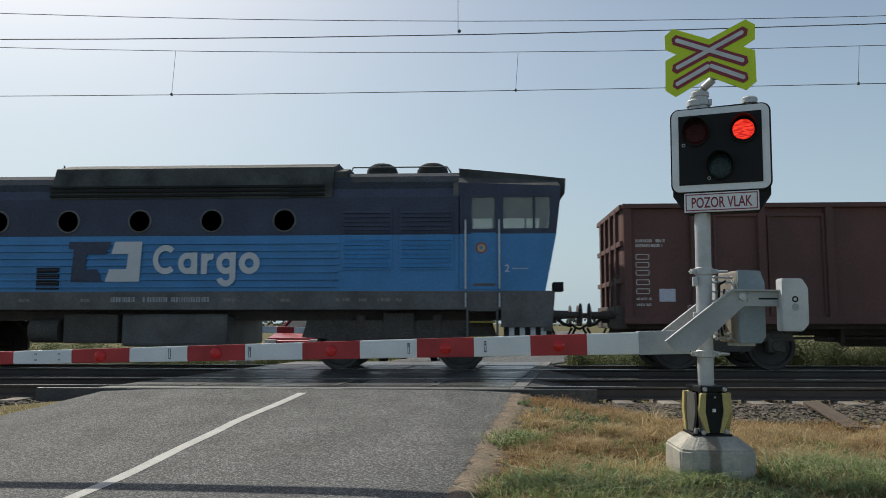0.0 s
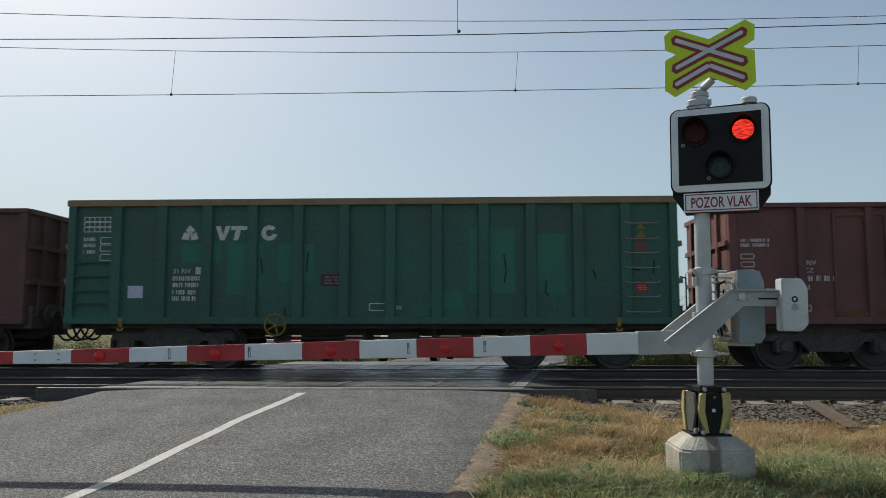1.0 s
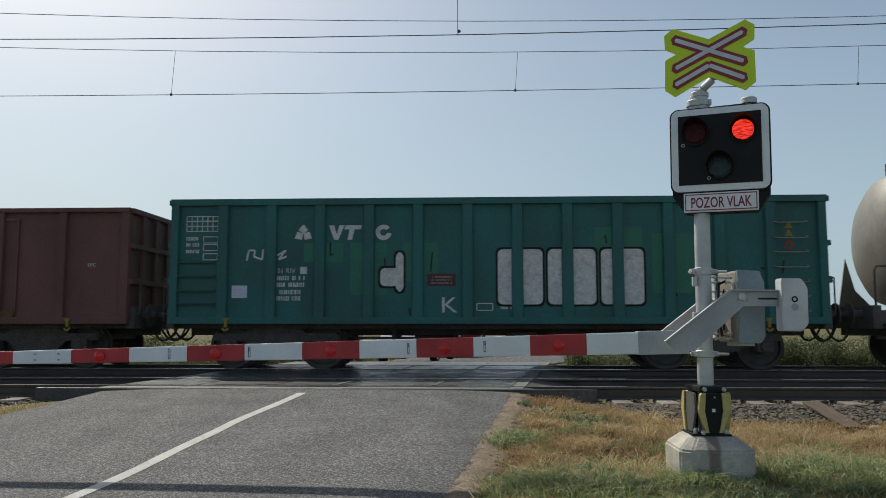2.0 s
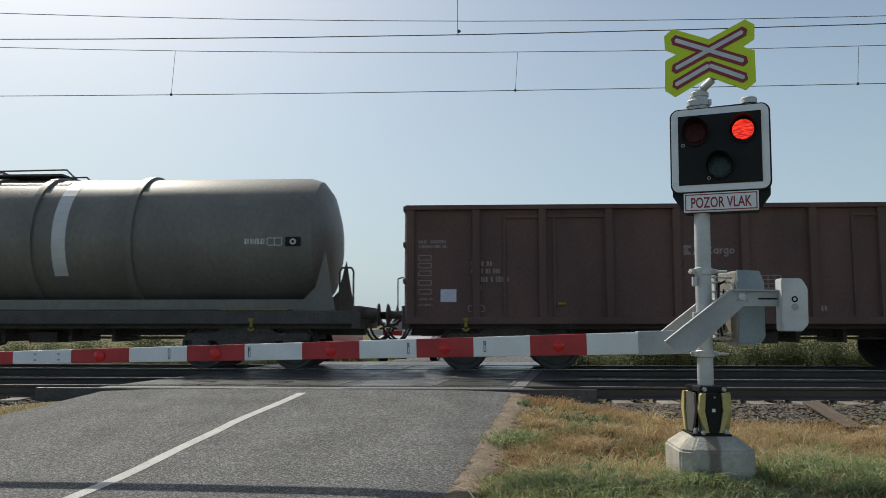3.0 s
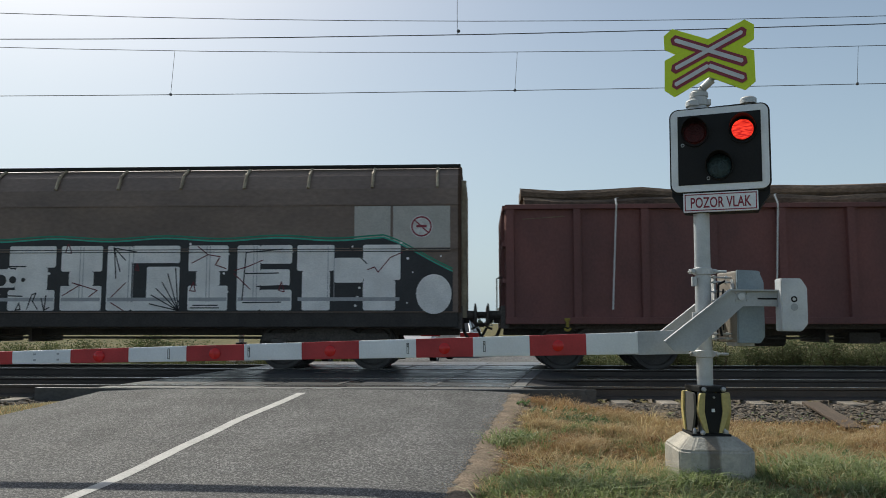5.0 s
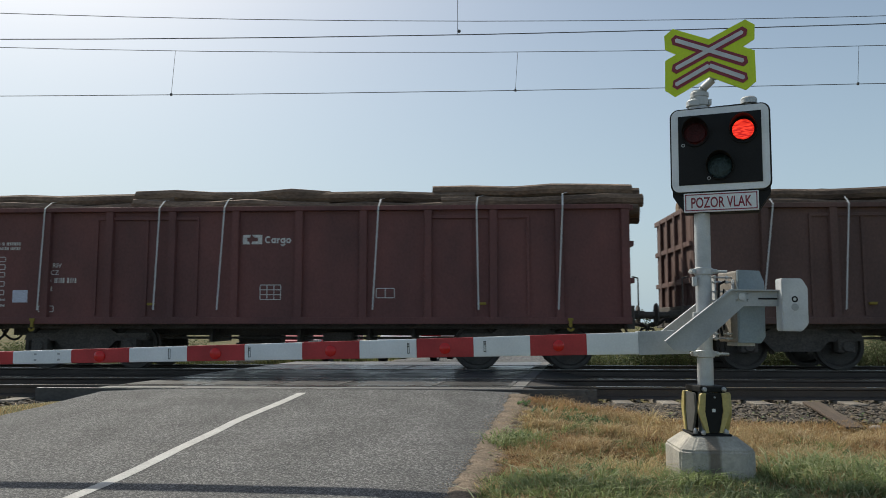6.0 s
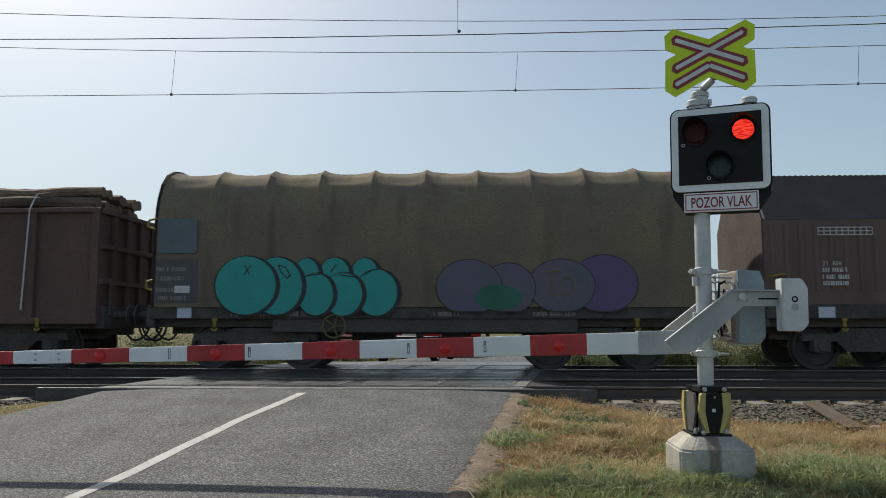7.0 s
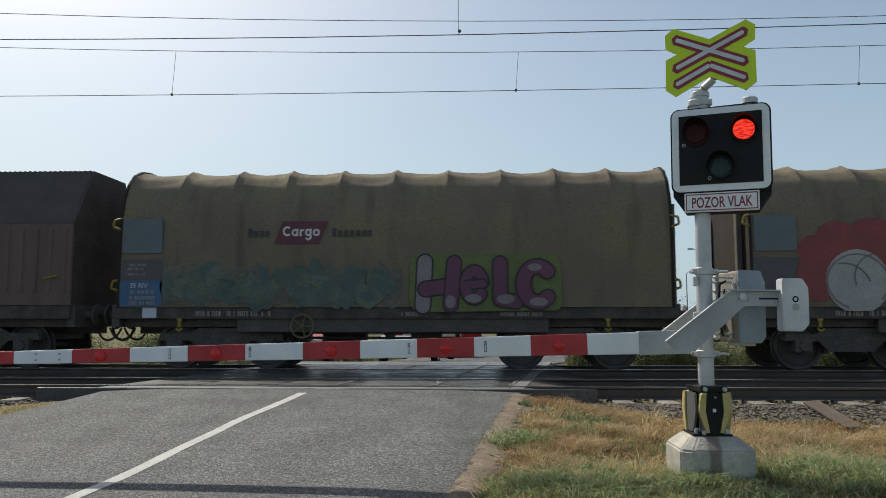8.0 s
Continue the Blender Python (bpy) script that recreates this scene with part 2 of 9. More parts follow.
def build_ground():
    half = spread(2500, 14, 0.35, 1.25)
    xs = [-v for v in reversed(half[1:])] + half
    fwd, back = spread(3000, 24, 0.35, 1.25), spread(60, 2, 0.6, 1.4)
    ys = [-v for v in reversed(back[1:])] + fwd
    bm = bmesh.new()
    grid = [[bm.verts.new((x, y, ground_z(x, y))) for x in xs] for y in ys]
    for r0, r1 in zip(grid, grid[1:]):
        for i in range(len(xs) - 1):
            bm.faces.new((r0[i], r0[i + 1], r1[i + 1], r1[i]))
    soil = mat("dry_turf", (0.15, 0.12, 0.06), rough=0.95, var=0.35, scale=0.9, grain=25, bump=0.6, other=(0.085, 0.09, 0.04), cover=0.5, spec=0.1)
    solid("ground", bm, soil, "dry autumn turf and field running to the horizon", "ground", kind="structure", smooth=True)


LINE = [(-30, -7.27), (5.61, -2.999), (5.91, -2.914), (6.21, -2.874), (6.65, -2.83), (7.21, -2.798), (7.77, -2.721), (8.51, -2.675), (9.41, -2.52), (10.28, -2.398), (11, -2.33)]


def build_road():
    asphalt = asphalt_mat()
    rnd = random.Random(4)
    for name, y0, y1, lab in (("road", -30, 10.72, "worn grey asphalt country road rising to the crossing"), ("road_beyond", 18.25, 120, "grey asphalt road beyond the railway")):
        bm = bmesh.new()
        rows, n = [], int((min(y1, 40) - max(y0, -10)) / 0.25)
        ysr = [y0] * (y0 < -10) + [max(y0, -10) + (min(y1, 40) - max(y0, -10)) * i / n for i in range(n + 1)] + [y1] * (y1 > 40)
        for y in ysr:
            lo = road_mid(y) - 2.98 + 0.09 * noise.noise((y * 1.3, 3, 0)) + rnd.uniform(-0.008, 0.008)
            hi = road_mid(y) + 2.95 + 0.12 * noise.noise((y * 1.1, 9, 0)) + rnd.uniform(-0.01, 0.01)
            z = road_z(y)
            row = [bm.verts.new((lo - 0.03, y, z - 0.12)), bm.verts.new((lo, y, z - 0.02))]
            row += [bm.verts.new((lo + (hi - lo) * k / 8, y, z + 0.03 * (1 - (k / 4 - 1) ** 2) * 0.6)) for k in range(1, 8)]
            row += [bm.verts.new((hi, y, z - 0.02)), bm.verts.new((hi + 0.03, y, z - 0.12))]
            rows.append(row)
        for a, b in zip(rows, rows[1:]):
            for i in range(len(a) - 1):
                bm.faces.new((a[i], a[i + 1], b[i + 1], b[i]))
        solid(name, bm, asphalt, lab, "road", kind="structure", smooth=True)
    bm = bmesh.new()
    pr = None
    for i in range(260):
        y = -20.0 + 30.37 * i / 259
        x = sum(lerp_table(LINE, y + d) for d in (-0.3, -0.15, 0, 0.15, 0.3)) / 5
        w = 0.06 + 0.006 * noise.noise((y * 3, 0, 5))
        z = road_z(y) + 0.022
        cur = (bm.verts.new((x - w, y, z)), bm.verts.new((x + w, y, z)))
        if pr:
            bm.faces.new((pr[0], pr[1], cur[1], cur[0]))
        pr = cur
    line = mat("road_paint", (0.46, 0.45, 0.43), rough=0.8, var=0.2, scale=6, grain=60, bump=0.3, other=(0.36, 0.35, 0.33), cover=0.4)
    solid("road_marking", bm, line, "worn white centre line painted on the asphalt", "road marking", kind="structure")


def build_tracks():
    rust = mat("rail_steel", (0.095, 0.076, 0.066), rough=0.65, metal=0.3, var=0.3, scale=2, grain=60, bump=0.2)
    shine = mat("rail_head", (0.5, 0.49, 0.48), rough=0.22, metal=1.0, var=0.1, scale=8, grain=50, bump=0.03)
    concrete = mat("sleeper_concrete", (0.27, 0.24, 0.2), rough=0.9, var=0.25, scale=5, grain=60, bump=0.3, other=(0.17, 0.14, 0.115), random_piece=0.2)
    bm = bmesh.new()
    box(bm, -0.13, 0.13, -1.3, 1.3, -0.17, 0.0, 0.02)
    sleeper = mesh_of("sleeper", bm, concrete)
    for y0 in (NEAR_Y, TRAIN_Y):
        tr = thing("railway_track", pose(0, y0, 0), "steel rails on concrete sleepers in brown ballast", "railway track", "tracks", "structure")
        for s in (-0.755, 0.755):
            bm = bmesh.new()
            prism(bm, [(s - 0.075, -0.17), (s + 0.075, -0.17), (s + 0.07, -0.15), (s + 0.012, -0.13), (s + 0.012, -0.045), (s + 0.036, -0.03), (s + 0.036, -0.006), (s - 0.036, -0.006), (s - 0.036, -0.03), (s - 0.012, -0.045), (s - 0.012, -0.13), (s - 0.07, -0.15)], "x", -160, 160)
            rail = part("rail", bm, rust, tr, "rusty steel rail with a worn head")
            bm = bmesh.new()
            box(bm, -160, 160, s - 0.03, s + 0.03, -0.0055, 0.0)
            part("running_surface", bm, shine, rail, "polished running surface")
        for i in range(-58, 59):
            x = i * 0.615 + 0.12
            if -6.2 < x < 1.6:
                continue
            piece("sleeper", sleeper, tr, pose(x, 0, -0.175, 0, 0, 0))
    # ballast: loose stones
    rnd = random.Random(7)
    verts, faces = [], []

    def stone(x, y, z, r):
        k = len(verts)
        n = 5
        turn = rnd.uniform(0, 6.28)
        sx, sy, sz = rnd.uniform(0.8, 1.3), rnd.uniform(0.7, 1.1), rnd.uniform(0.6, 0.95)
        for lev, rr in ((-0.5, 0.8), (0.35, 0.95)):
            for i in range(n):
                a = turn + 6.283 * (i + (lev > 0) * 0.4) / n
                q = rr * rnd.uniform(0.75, 1.1)
                verts.append((x + r * sx * q * math.cos(a), y + r * sy * q * math.sin(a), z + r * sz * (lev + rnd.uniform(-0.15, 0.15))))
        verts.append((x + r * rnd.uniform(-0.3, 0.3), y + r * rnd.uniform(-0.3, 0.3), z + r * sz * 0.9))
        for i in range(n):
            j = (i + 1) % n
            faces.append((k + i, k + j, k + n + j, k + n + i))
            faces.append((k + n + i, k + n + j, k + 2 * n))

    def strew(count, x0, x1, y0, y1):
        for _ in range(count):
            x, y = rnd.uniform(x0, x1), rnd.uniform(y0, y1)
            z = lerp_table(SIDE, y) + 0.02
            if abs(x - road_mid(y)) < 3.1 and y < 10.8:
                continue
            if -6.3 < x < 1.5 and y > 10.7:
                continue
            if y > 10.5:
                z = -0.225
            stone(x, y, z + rnd.uniform(0, 0.025), rnd.uniform(0.018, 0.042))
    strew(1100, 1.2, 2.4, 9.95, 10.75)
    strew(5600, 2.2, 7.5, 9.6, 10.75)
    strew(2000, -11, -5.4, 9.6, 10.75)
    strew(2600, 7.5, 22, 9.5, 10.8)
    strew(7000, -14, 12, 10.7, 14.9)
    strew(2500, -16, 14, 17.0, 18.4)
    me = bpy.data.meshes.new("ballast")
    me.from_pydata(verts, [], faces)
    me.materials.append(island_mat("ballast_stone", [(0.06, 0.048, 0.038), (0.13, 0.10, 0.075), (0.2, 0.165, 0.125), (0.08, 0.07, 0.06), (0.15, 0.115, 0.08)], rough=0.9))
    tagged(new("ballast", me), "brown and grey crushed stone ballast beside the rails", "ballast", kind="stuff")


def build_crossing():
    cr = thing("level_crossing", pose(0, 0, 0), "dark grey crossing panels laid between and beside the rails", "level crossing", kind="structure")
    dark = mat("crossing_panel", (0.05, 0.049, 0.05), rough=0.36, var=0.3, scale=1.3, grain=30, bump=0.2, other=(0.085, 0.083, 0.082), random_piece=0.3, rough_var=0.2, stretch=(0.55, 1.6, 1))
    pale = mat("crossing_infill", (0.075, 0.073, 0.072), rough=0.42, var=0.3, scale=1.5, grain=40, bump=0.3, other=(0.05, 0.049, 0.05), random_piece=0.2, rough_var=0.2, stretch=(0.5, 1.6, 1))
    kerb = mat("crossing_kerb", (0.17, 0.165, 0.158), rough=0.7, var=0.3, scale=2.0, grain=50, bump=0.3, other=(0.11, 0.105, 0.1), random_piece=0.15, stretch=(0.6, 1, 1))
    zones = [(10.8, 11.06, kerb), (11.23, 12.57, dark), (12.75, 15.16, pale), (15.33, 16.67, dark), (16.85, 18.2, pale)]
    left, right = -5.4, 0.42

    def lean(x, y):
        return x + SKEW * (y - 11)
    for y0, y1, m in zones:
        w = (right - left) / 5
        bm = bmesh.new()
        box(bm, 0.005, w - 0.005, 0, y1 - y0, -0.14, 0.0, 0.004)
        me = mesh_of("panel", bm, m)
        me.transform(Matrix(((1, SKEW, 0, 0), (0, 1, 0, 0), (0, 0, 1, 0), (0, 0, 0, 1))))
        for i in range(5):
            piece("panel", me, cr, pose(lean(left + i * w, y0), y0, -0.008 - 0.002 * ((i * 7) % 3)))
        # a strip of worn asphalt along the edge, then a sloped steel end plate on either side
        bm = bmesh.new()
        prism(bm, [(lean(right + 0.012, y0), y0), (lean(right + 0.2, y0), y0), (lean(right + 0.2, y1), y1), (lean(right + 0.012, y1), y1)], "z", -0.14, -0.006)
        part("edge_strip", bm, kerb, cr, "pale worn asphalt edge strip")
        for x, out in ((left - 0.012, -0.85), (right + 0.212, 0.82)):
            if y0 > 16.8:
                continue
            bm = bmesh.new()
            v = [bm.verts.new(p) for p in ((lean(x, y0), y0, -0.01), (lean(x, y1), y1, -0.01), (lean(x, y1) + out, y1, -0.13), (lean(x, y0) + out, y0, -0.13), (lean(x, y0), y0, -0.16), (lean(x, y1), y1, -0.16))]
            for q in ((0, 1, 2, 3), (3, 2, 5, 4), (0, 3, 4), (1, 5, 2), (0, 4, 5, 1)):
                bm.faces.new([v[i] for i in q])
            part("end_plate", bm, mat("end_plate_steel", (0.055, 0.05, 0.047), rough=0.72, var=0.3, scale=2.5, grain=40, bump=0.3, other=(0.085, 0.075, 0.068), spec=0.3), cr, "dark sloped steel end plate")
    for x0, x1 in ((-6.3, -4.3), (-4.29, -2.3), (-2.29, -0.3), (-0.29, 1.6)):
        part("kerb_beam", box(bmesh.new(), x0, x1, 10.735, 10.79, -0.2, -0.012, 0.006), dark, cr, "long dark kerb beam")
    # worn dashes of the centre line on the panels
    paint = mat("rubbed_paint", (0.2, 0.2, 0.2), rough=0.6, var=0.5, scale=5, grain=30, bump=0.1, other=(0.06, 0.06, 0.06), cover=0.55)
    for y0, y1 in ((11.3, 12.5), (12.9, 13.6), (14.3, 15.1), (15.4, 16.6)):
        for xm in (-2.2, -0.75, 0.36):
            bm = bmesh.new()
            x0, x1 = xm + SKEW * (y0 - 11), xm + SKEW * (y1 - 11)
            bm.faces.new([bm.verts.new(p) for p in ((x0, y0, -0.002), (x0 + 0.06, y0, -0.002), (x1 + 0.06, y1, -0.002), (x1, y1, -0.002))])
            part("painted_dash", bm, paint, cr, "worn white paint dash")


def sagging(bm, pts, r, n=30):
    """A wire through three or more points, by a parabola."""
    xs, ys, zs = zip(*pts)
    k = np.polyfit(xs, zs, 2)
    x0, x1 = -45, 45
    p = [(x0 + (x1 - x0) * i / n, ys[0], 0) for i in range(n + 1)]
    p = [(x, y, float(np.polyval(k, x))) for x, y, _ in p]
    sweep(bm, p, r, 5)
    return lambda x: float(np.polyval(k, x))


def masts(line, y, side, tops, m):
    """Lattice-free steel masts at both ends of the wires, with a cantilever arm."""
    for x in (-44.5, 44.5):
        ym = y + side * 2.6
        bm = bmesh.new()
        prism(bm, [(x - 0.14, ym - 0.12), (x + 0.14, ym - 0.12), (x + 0.14, ym + 0.12), (x - 0.14, ym + 0.12)], "z", -0.5, max(tops(x)) + 0.8)
        mast = part("mast", bm, m, line, "grey steel mast")
        for z in tops(x):
            bm = bmesh.new()
            tube(bm, (x, ym, z + 0.25), (x, y, z), 0.03, seg=8)
            part("cantilever", bm, m, mast)


def build_wires():
    pole = mat("mast_steel", (0.25, 0.26, 0.26), rough=0.6, metal=0.4, var=0.15, bump=0.05)
    steel = mat("wire_metal", (0.10, 0.095, 0.09), rough=0.6, metal=0.4, var=0.1, bump=0)
    far = thing("overhead_line", pose(0, 0, 0), "thin dark overhead contact and carrier wires with droppers", "overhead line", "overhead lines")
    bm = bmesh.new()
    low = sagging(bm, [(-10.5, 16, 5.87), (-0.8, 16, 5.83), (8.5, 16, 5.87)], 0.008)
    part("contact_wire", bm, steel, far)
    bm = bmesh.new()
    top = sagging(bm, WIRES["top_far"], 0.007)
    part("carrier_wire", bm, steel, far)
    for x in WIRES["drop_far"]:
        bm = bmesh.new()
        tube(bm, (x, 16, low(x)), (x + 0.06, 16, top(x)), 0.0045, seg=5)
        box(bm, x - 0.02, x + 0.02, 15.98, 16.02, low(x) - 0.02, low(x) + 0.03)
        part("dropper", bm, steel, far)
    masts(far, 16, 1, lambda x: (low(x), top(x)), pole)
    near = thing("overhead_line", pose(0, 0, 0), "thin dark overhead contact wire hung on droppers", "overhead line", "overhead lines")
    bm = bmesh.new()
    low = sagging(bm, [(-7.88, 11.9, 5.555), (-0.33, 11.9, 5.494), (6.36, 11.9, 5.553)], 0.008)
    part("contact_wire", bm, steel, near)
    bm = bmesh.new()
    top = sagging(bm, [(-9, 11.9, 6.9), (0, 11.9, 6.75), (9, 11.9, 6.9)], 0.007)
    part("carrier_wire", bm, steel, near)
    for x in WIRES["drop_near"]:
        bm = bmesh.new()
        tube(bm, (x, 11.9, low(x)), (x, 11.9, top(x)), 0.0045, seg=5)
        lathe(bm, [(0.012, -0.006), (0.03, 0), (0.012, 0.006)], 8, (x + 0.02, 11.9, low(x) + 0.06))
        part("dropper", bm, steel, near)
    masts(near, 11.9, -1, lambda x: (low(x), top(x)), pole)
    feed = thing("feeder_line", pose(0, 0, 0), "single thin feeder wire high above the far track", "overhead line", "overhead lines")
    bm = bmesh.new()
    run = sagging(bm, WIRES["feeder"], 0.009)
    part("wire", bm, steel, feed)
    masts(feed, 18.5, 1, lambda x: (run(x),), pole)


WIRES = {'top_far': [(-10.581, 16.0, 6.978), (-6.602, 16.0, 6.819), (0.862, 16.0, 6.678), (7.968, 16.0, 6.678)], 'drop_far': [-6.683, 0.782, 7.906], 'drop_near': [-0.33], 'feeder': [(-12.285, 18.5, 8.827), (-6.38, 18.5, 8.577), (-0.512, 18.5, 8.39), (4.909, 18.5, 8.315), (9.895, 18.5, 8.333)]}
build_ground()
build_road()
build_tracks()
build_wires()


# ---- signal with barrier ----
def signal_mats():
    g = {}
    g["galv"] = mat("galvanised_steel", (0.56, 0.57, 0.57), rough=0.5, metal=0.3, var=0.08, scale=9, grain=90, bump=0.06, other=(0.45, 0.46, 0.46))
    g["grey"] = mat("grey_paint", (0.46, 0.48, 0.49), rough=0.5, var=0.08, scale=3, grain=60, bump=0.06, other=(0.33, 0.345, 0.355))
    g["pale"] = mat("pale_grey_paint", (0.78, 0.79, 0.80), rough=0.5, var=0.06, scale=3, grain=60, bump=0.06, other=(0.52, 0.53, 0.54))
    g["black"] = mat("black_paint", (0.016, 0.016, 0.016), rough=0.6, var=0.2, scale=4, grain=80, bump=0.05, spec=0.22)
    g["white"] = mat("white_board", (0.82, 0.84, 0.85), rough=0.4, var=0.05, scale=4, grain=60, bump=0.03, other=(0.74, 0.76, 0.77))
    g["red"] = mat("red_foil", (0.5, 0.035, 0.04), rough=0.4, var=0.1, scale=4, grain=60, bump=0.03, other=(0.34, 0.02, 0.025))
    g["wine"] = mat("dark_red_foil", (0.26, 0.025, 0.045), rough=0.45, var=0.08, scale=5, grain=60, bump=0.0)
    g["lime"] = mat("lime_foil", (0.62, 0.78, 0.02), rough=0.45, var=0.06, scale=4, grain=60, bump=0.0)
    g["lens_off"] = mat("dark_red_lens", (0.05, 0.006, 0.006), spec=0.2, rough=0.4, var=0.3, scale=30, grain=60, bump=0.5)
    g["lens_white"] = mat("unlit_white_lens", (0.03, 0.055, 0.06), spec=0.3, rough=0.3, var=0.3, scale=30, grain=60, bump=0.5)
    g["concrete"] = mat("cast_concrete", (0.52, 0.48, 0.41), rough=0.9, var=0.15, scale=4, grain=45, bump=0.4, other=(0.33, 0.31, 0.27))
    g["yellow"] = mat("yellow_plastic", (0.56, 0.45, 0.17), rough=0.55, var=0.15, scale=9, bump=0.05)
    g["bolt"] = mat("zinc_bolt", (0.5, 0.5, 0.5), rough=0.4, metal=0.8, var=0.1, bump=0.0)
    return g


def lit_lens_mat():
    m = bpy.data.materials.new("lit_red_lens")
    m.use_nodes = True
    n, l = m.node_tree.nodes, m.node_tree.links
    b = n["Principled BSDF"]
    b.inputs["Base Color"].default_value = (0.3, 0.01, 0.01, 1)
    co = n.new("ShaderNodeTexCoord")
    wave = n.new("ShaderNodeTexNoise")
    mp = n.new("ShaderNodeMapping")
    mp.inputs["Rotation"].default_value = (0, 0.5, 0)
    mp.inputs["Scale"].default_value = (22, 22, 110)
    wave.inputs["Scale"].default_value = 1.0
    l.new(co.outputs["Object"], mp.inputs[0]), l.new(mp.outputs[0], wave.inputs["Vector"])
    ramp = n.new("ShaderNodeValToRGB")
    ramp.color_ramp.elements[0].position, ramp.color_ramp.elements[1].position = 0.38, 0.64
    ramp.color_ramp.elements[0].color, ramp.color_ramp.elements[1].color = (0.4, 0.004, 0.003, 1), (1.0, 0.055, 0.025, 1)
    l.new(wave.outputs[0], ramp.inputs[0])
    l.new(ramp.outputs[0], b.inputs["Emission Color"])
    b.inputs["Emission Strength"].default_value = 1.15
    return m


LIT = lit_lens_mat()
LAMPS = []


def rounded(u0, u1, w0, w1, r, n=5):
    pts = []
    for cx, cz, a in ((u1 - r, w1 - r, 0), (u0 + r, w1 - r, 90), (u0 + r, w0 + r, 180), (u1 - r, w0 + r, 270)):
        pts += [(cx + r * math.cos(radians(a + 90 * i / n)), cz + r * math.sin(radians(a + 90 * i / n))) for i in range(n + 1)]
    return pts


def bar_pts(a, b, w, tip=0.0):
    """A straight strip from a to b of width w, with pointed ends."""
    a, b = Vector(a), Vector(b)
    d = (b - a).normalized()
    n = Vector((-d.y, d.x)) * w / 2
    return [tuple(a + n), tuple(a - d * tip), tuple(a - n), tuple(b - n), tuple(b + d * tip), tuple(b + n)] if tip else [tuple(a + n), tuple(a - n), tuple(b - n), tuple(b + n)]


def build_signal(m, lamps=True):
    """A crossing signal: concrete foot, post, warning cross, lamp board, barrier drive and arm. Local z = 0 is the ground."""
    g = signal_mats()
    base = thing("concrete_footing", m, "weathered chamfered concrete footing set in dry grass", "footing", "footings")
    bm = bmesh.new()
    lo = [(-0.29, -0.24), (-0.20, -0.30), (0.25, -0.30), (0.32, -0.23), (0.32, 0.25), (0.25, 0.31), (-0.22, 0.31), (-0.29, 0.25)]
    r0 = [bm.verts.new((x, y, -0.15)) for x, y in lo]
    r1 = [bm.verts.new((x, y, 0.285)) for x, y in lo]
    r2 = [bm.verts.new((x * 0.62, y * 0.62, 0.385)) for x, y in lo]
    for A, B in ((r0, r1), (r1, r2)):
        for i in range(8):
            bm.faces.new((A[i], A[(i + 1) % 8], B[(i + 1) % 8], B[i]))
    bm.faces.new(r2), bm.faces.new(r0[::-1])
    bmesh.ops.bevel(bm, geom=bm.edges[:], offset=0.014, segments=2, affect="EDGES")
    part("block", bm, concrete_mat(), base)

    sig = thing("crossing_signal", m @ pose(0.0, 0, 0.385, 0, 0.6, 0), "galvanised post with warning cross, lamp board and barrier drive", "crossing signal", "crossing signals")
    zo = -0.385
    bm = bmesh.new()
    tube(bm, (0, 0, 0.0), (0, 0, 3.33 + zo), 0.066, seg=20)
    post = part("post", bm, g["galv"], sig, "galvanised steel post", smooth=True)
    for z in (1.05, 1.75):
        bm = bmesh.new()
        lathe(bm, [(0.071, -0.03), (0.077, -0.025), (0.077, 0.025), (0.071, 0.03)], 20, (0, 0, z + zo), "z")
        for s in (-1, 1):
            box(bm, s * 0.075 - 0.035, s * 0.075 + 0.035, -0.03, 0.03, z + zo - 0.02, z + zo + 0.02, 0.004)
            tube(bm, (s * 0.1, -0.06, z + zo), (s * 0.1, 0.06, z + zo), 0.012, seg=6)
        tube(bm, (-0.115, 0, z + zo), (0.2, 0, z + zo), 0.012, seg=8)
        part("clamp", bm, g["galv"], post)
    # foot guard of two panels with yellow edges
    for ang, lab in ((2, "black guard panel with yellow edges"), (-88, "grey guard panel with yellow edges"), (92, ""), (182, "")):
        rot = Matrix.Rotation(radians(ang + 5), 4, "Z")
        bm = bmesh.new()
        pts = [(-0.108, 0.335), (-0.09, 0.348), (0.09, 0.348), (0.108, 0.335), (0.126, 0.225), (0.122, 0.185), (0.066, 0.03), (-0.066, 0.03), (-0.122, 0.185), (-0.126, 0.225)]
        prism(bm, pts, "y", -0.15, -0.13)
        bm.transform(rot)
        pn = part("guard_panel", bm, g["black"] if ang != -88 else mat("dark_grey_guard", (0.11, 0.108, 0.1), rough=0.6, var=0.2, scale=6, bump=0.1), sig, lab)
        for s in (-1, 1) if ang != -88 else (-1,):
            bm = bmesh.new()
            p = [(s * 0.068, 0.35), (s * 0.1, 0.35), (s * 0.114, 0.335), (s * 0.132, 0.225), (s * 0.127, 0.183), (s * 0.07, 0.028), (s * 0.044, 0.028), (s * 0.078, 0.2)]
            prism(bm, p, "y", -0.163, -0.128)
            bm.transform(rot)
            part("yellow_edge", bm, g["yellow"], pn, "faded yellow edge strip")
        if ang == -88:
            continue
        bm = bmesh.new()
        box(bm, -0.014, 0.014, -0.154, -0.15, 0.195, 0.223, 0.001)
        bm.transform(rot)
        part("plate", bm, g["white"], pn, "small white square plate")
    bm = bmesh.new()
    lathe(bm, [(0.07, 0.36), (0.085, 0.365), (0.085, 0.40), (0.07, 0.405)], 16, (0, 0, 0), "z")
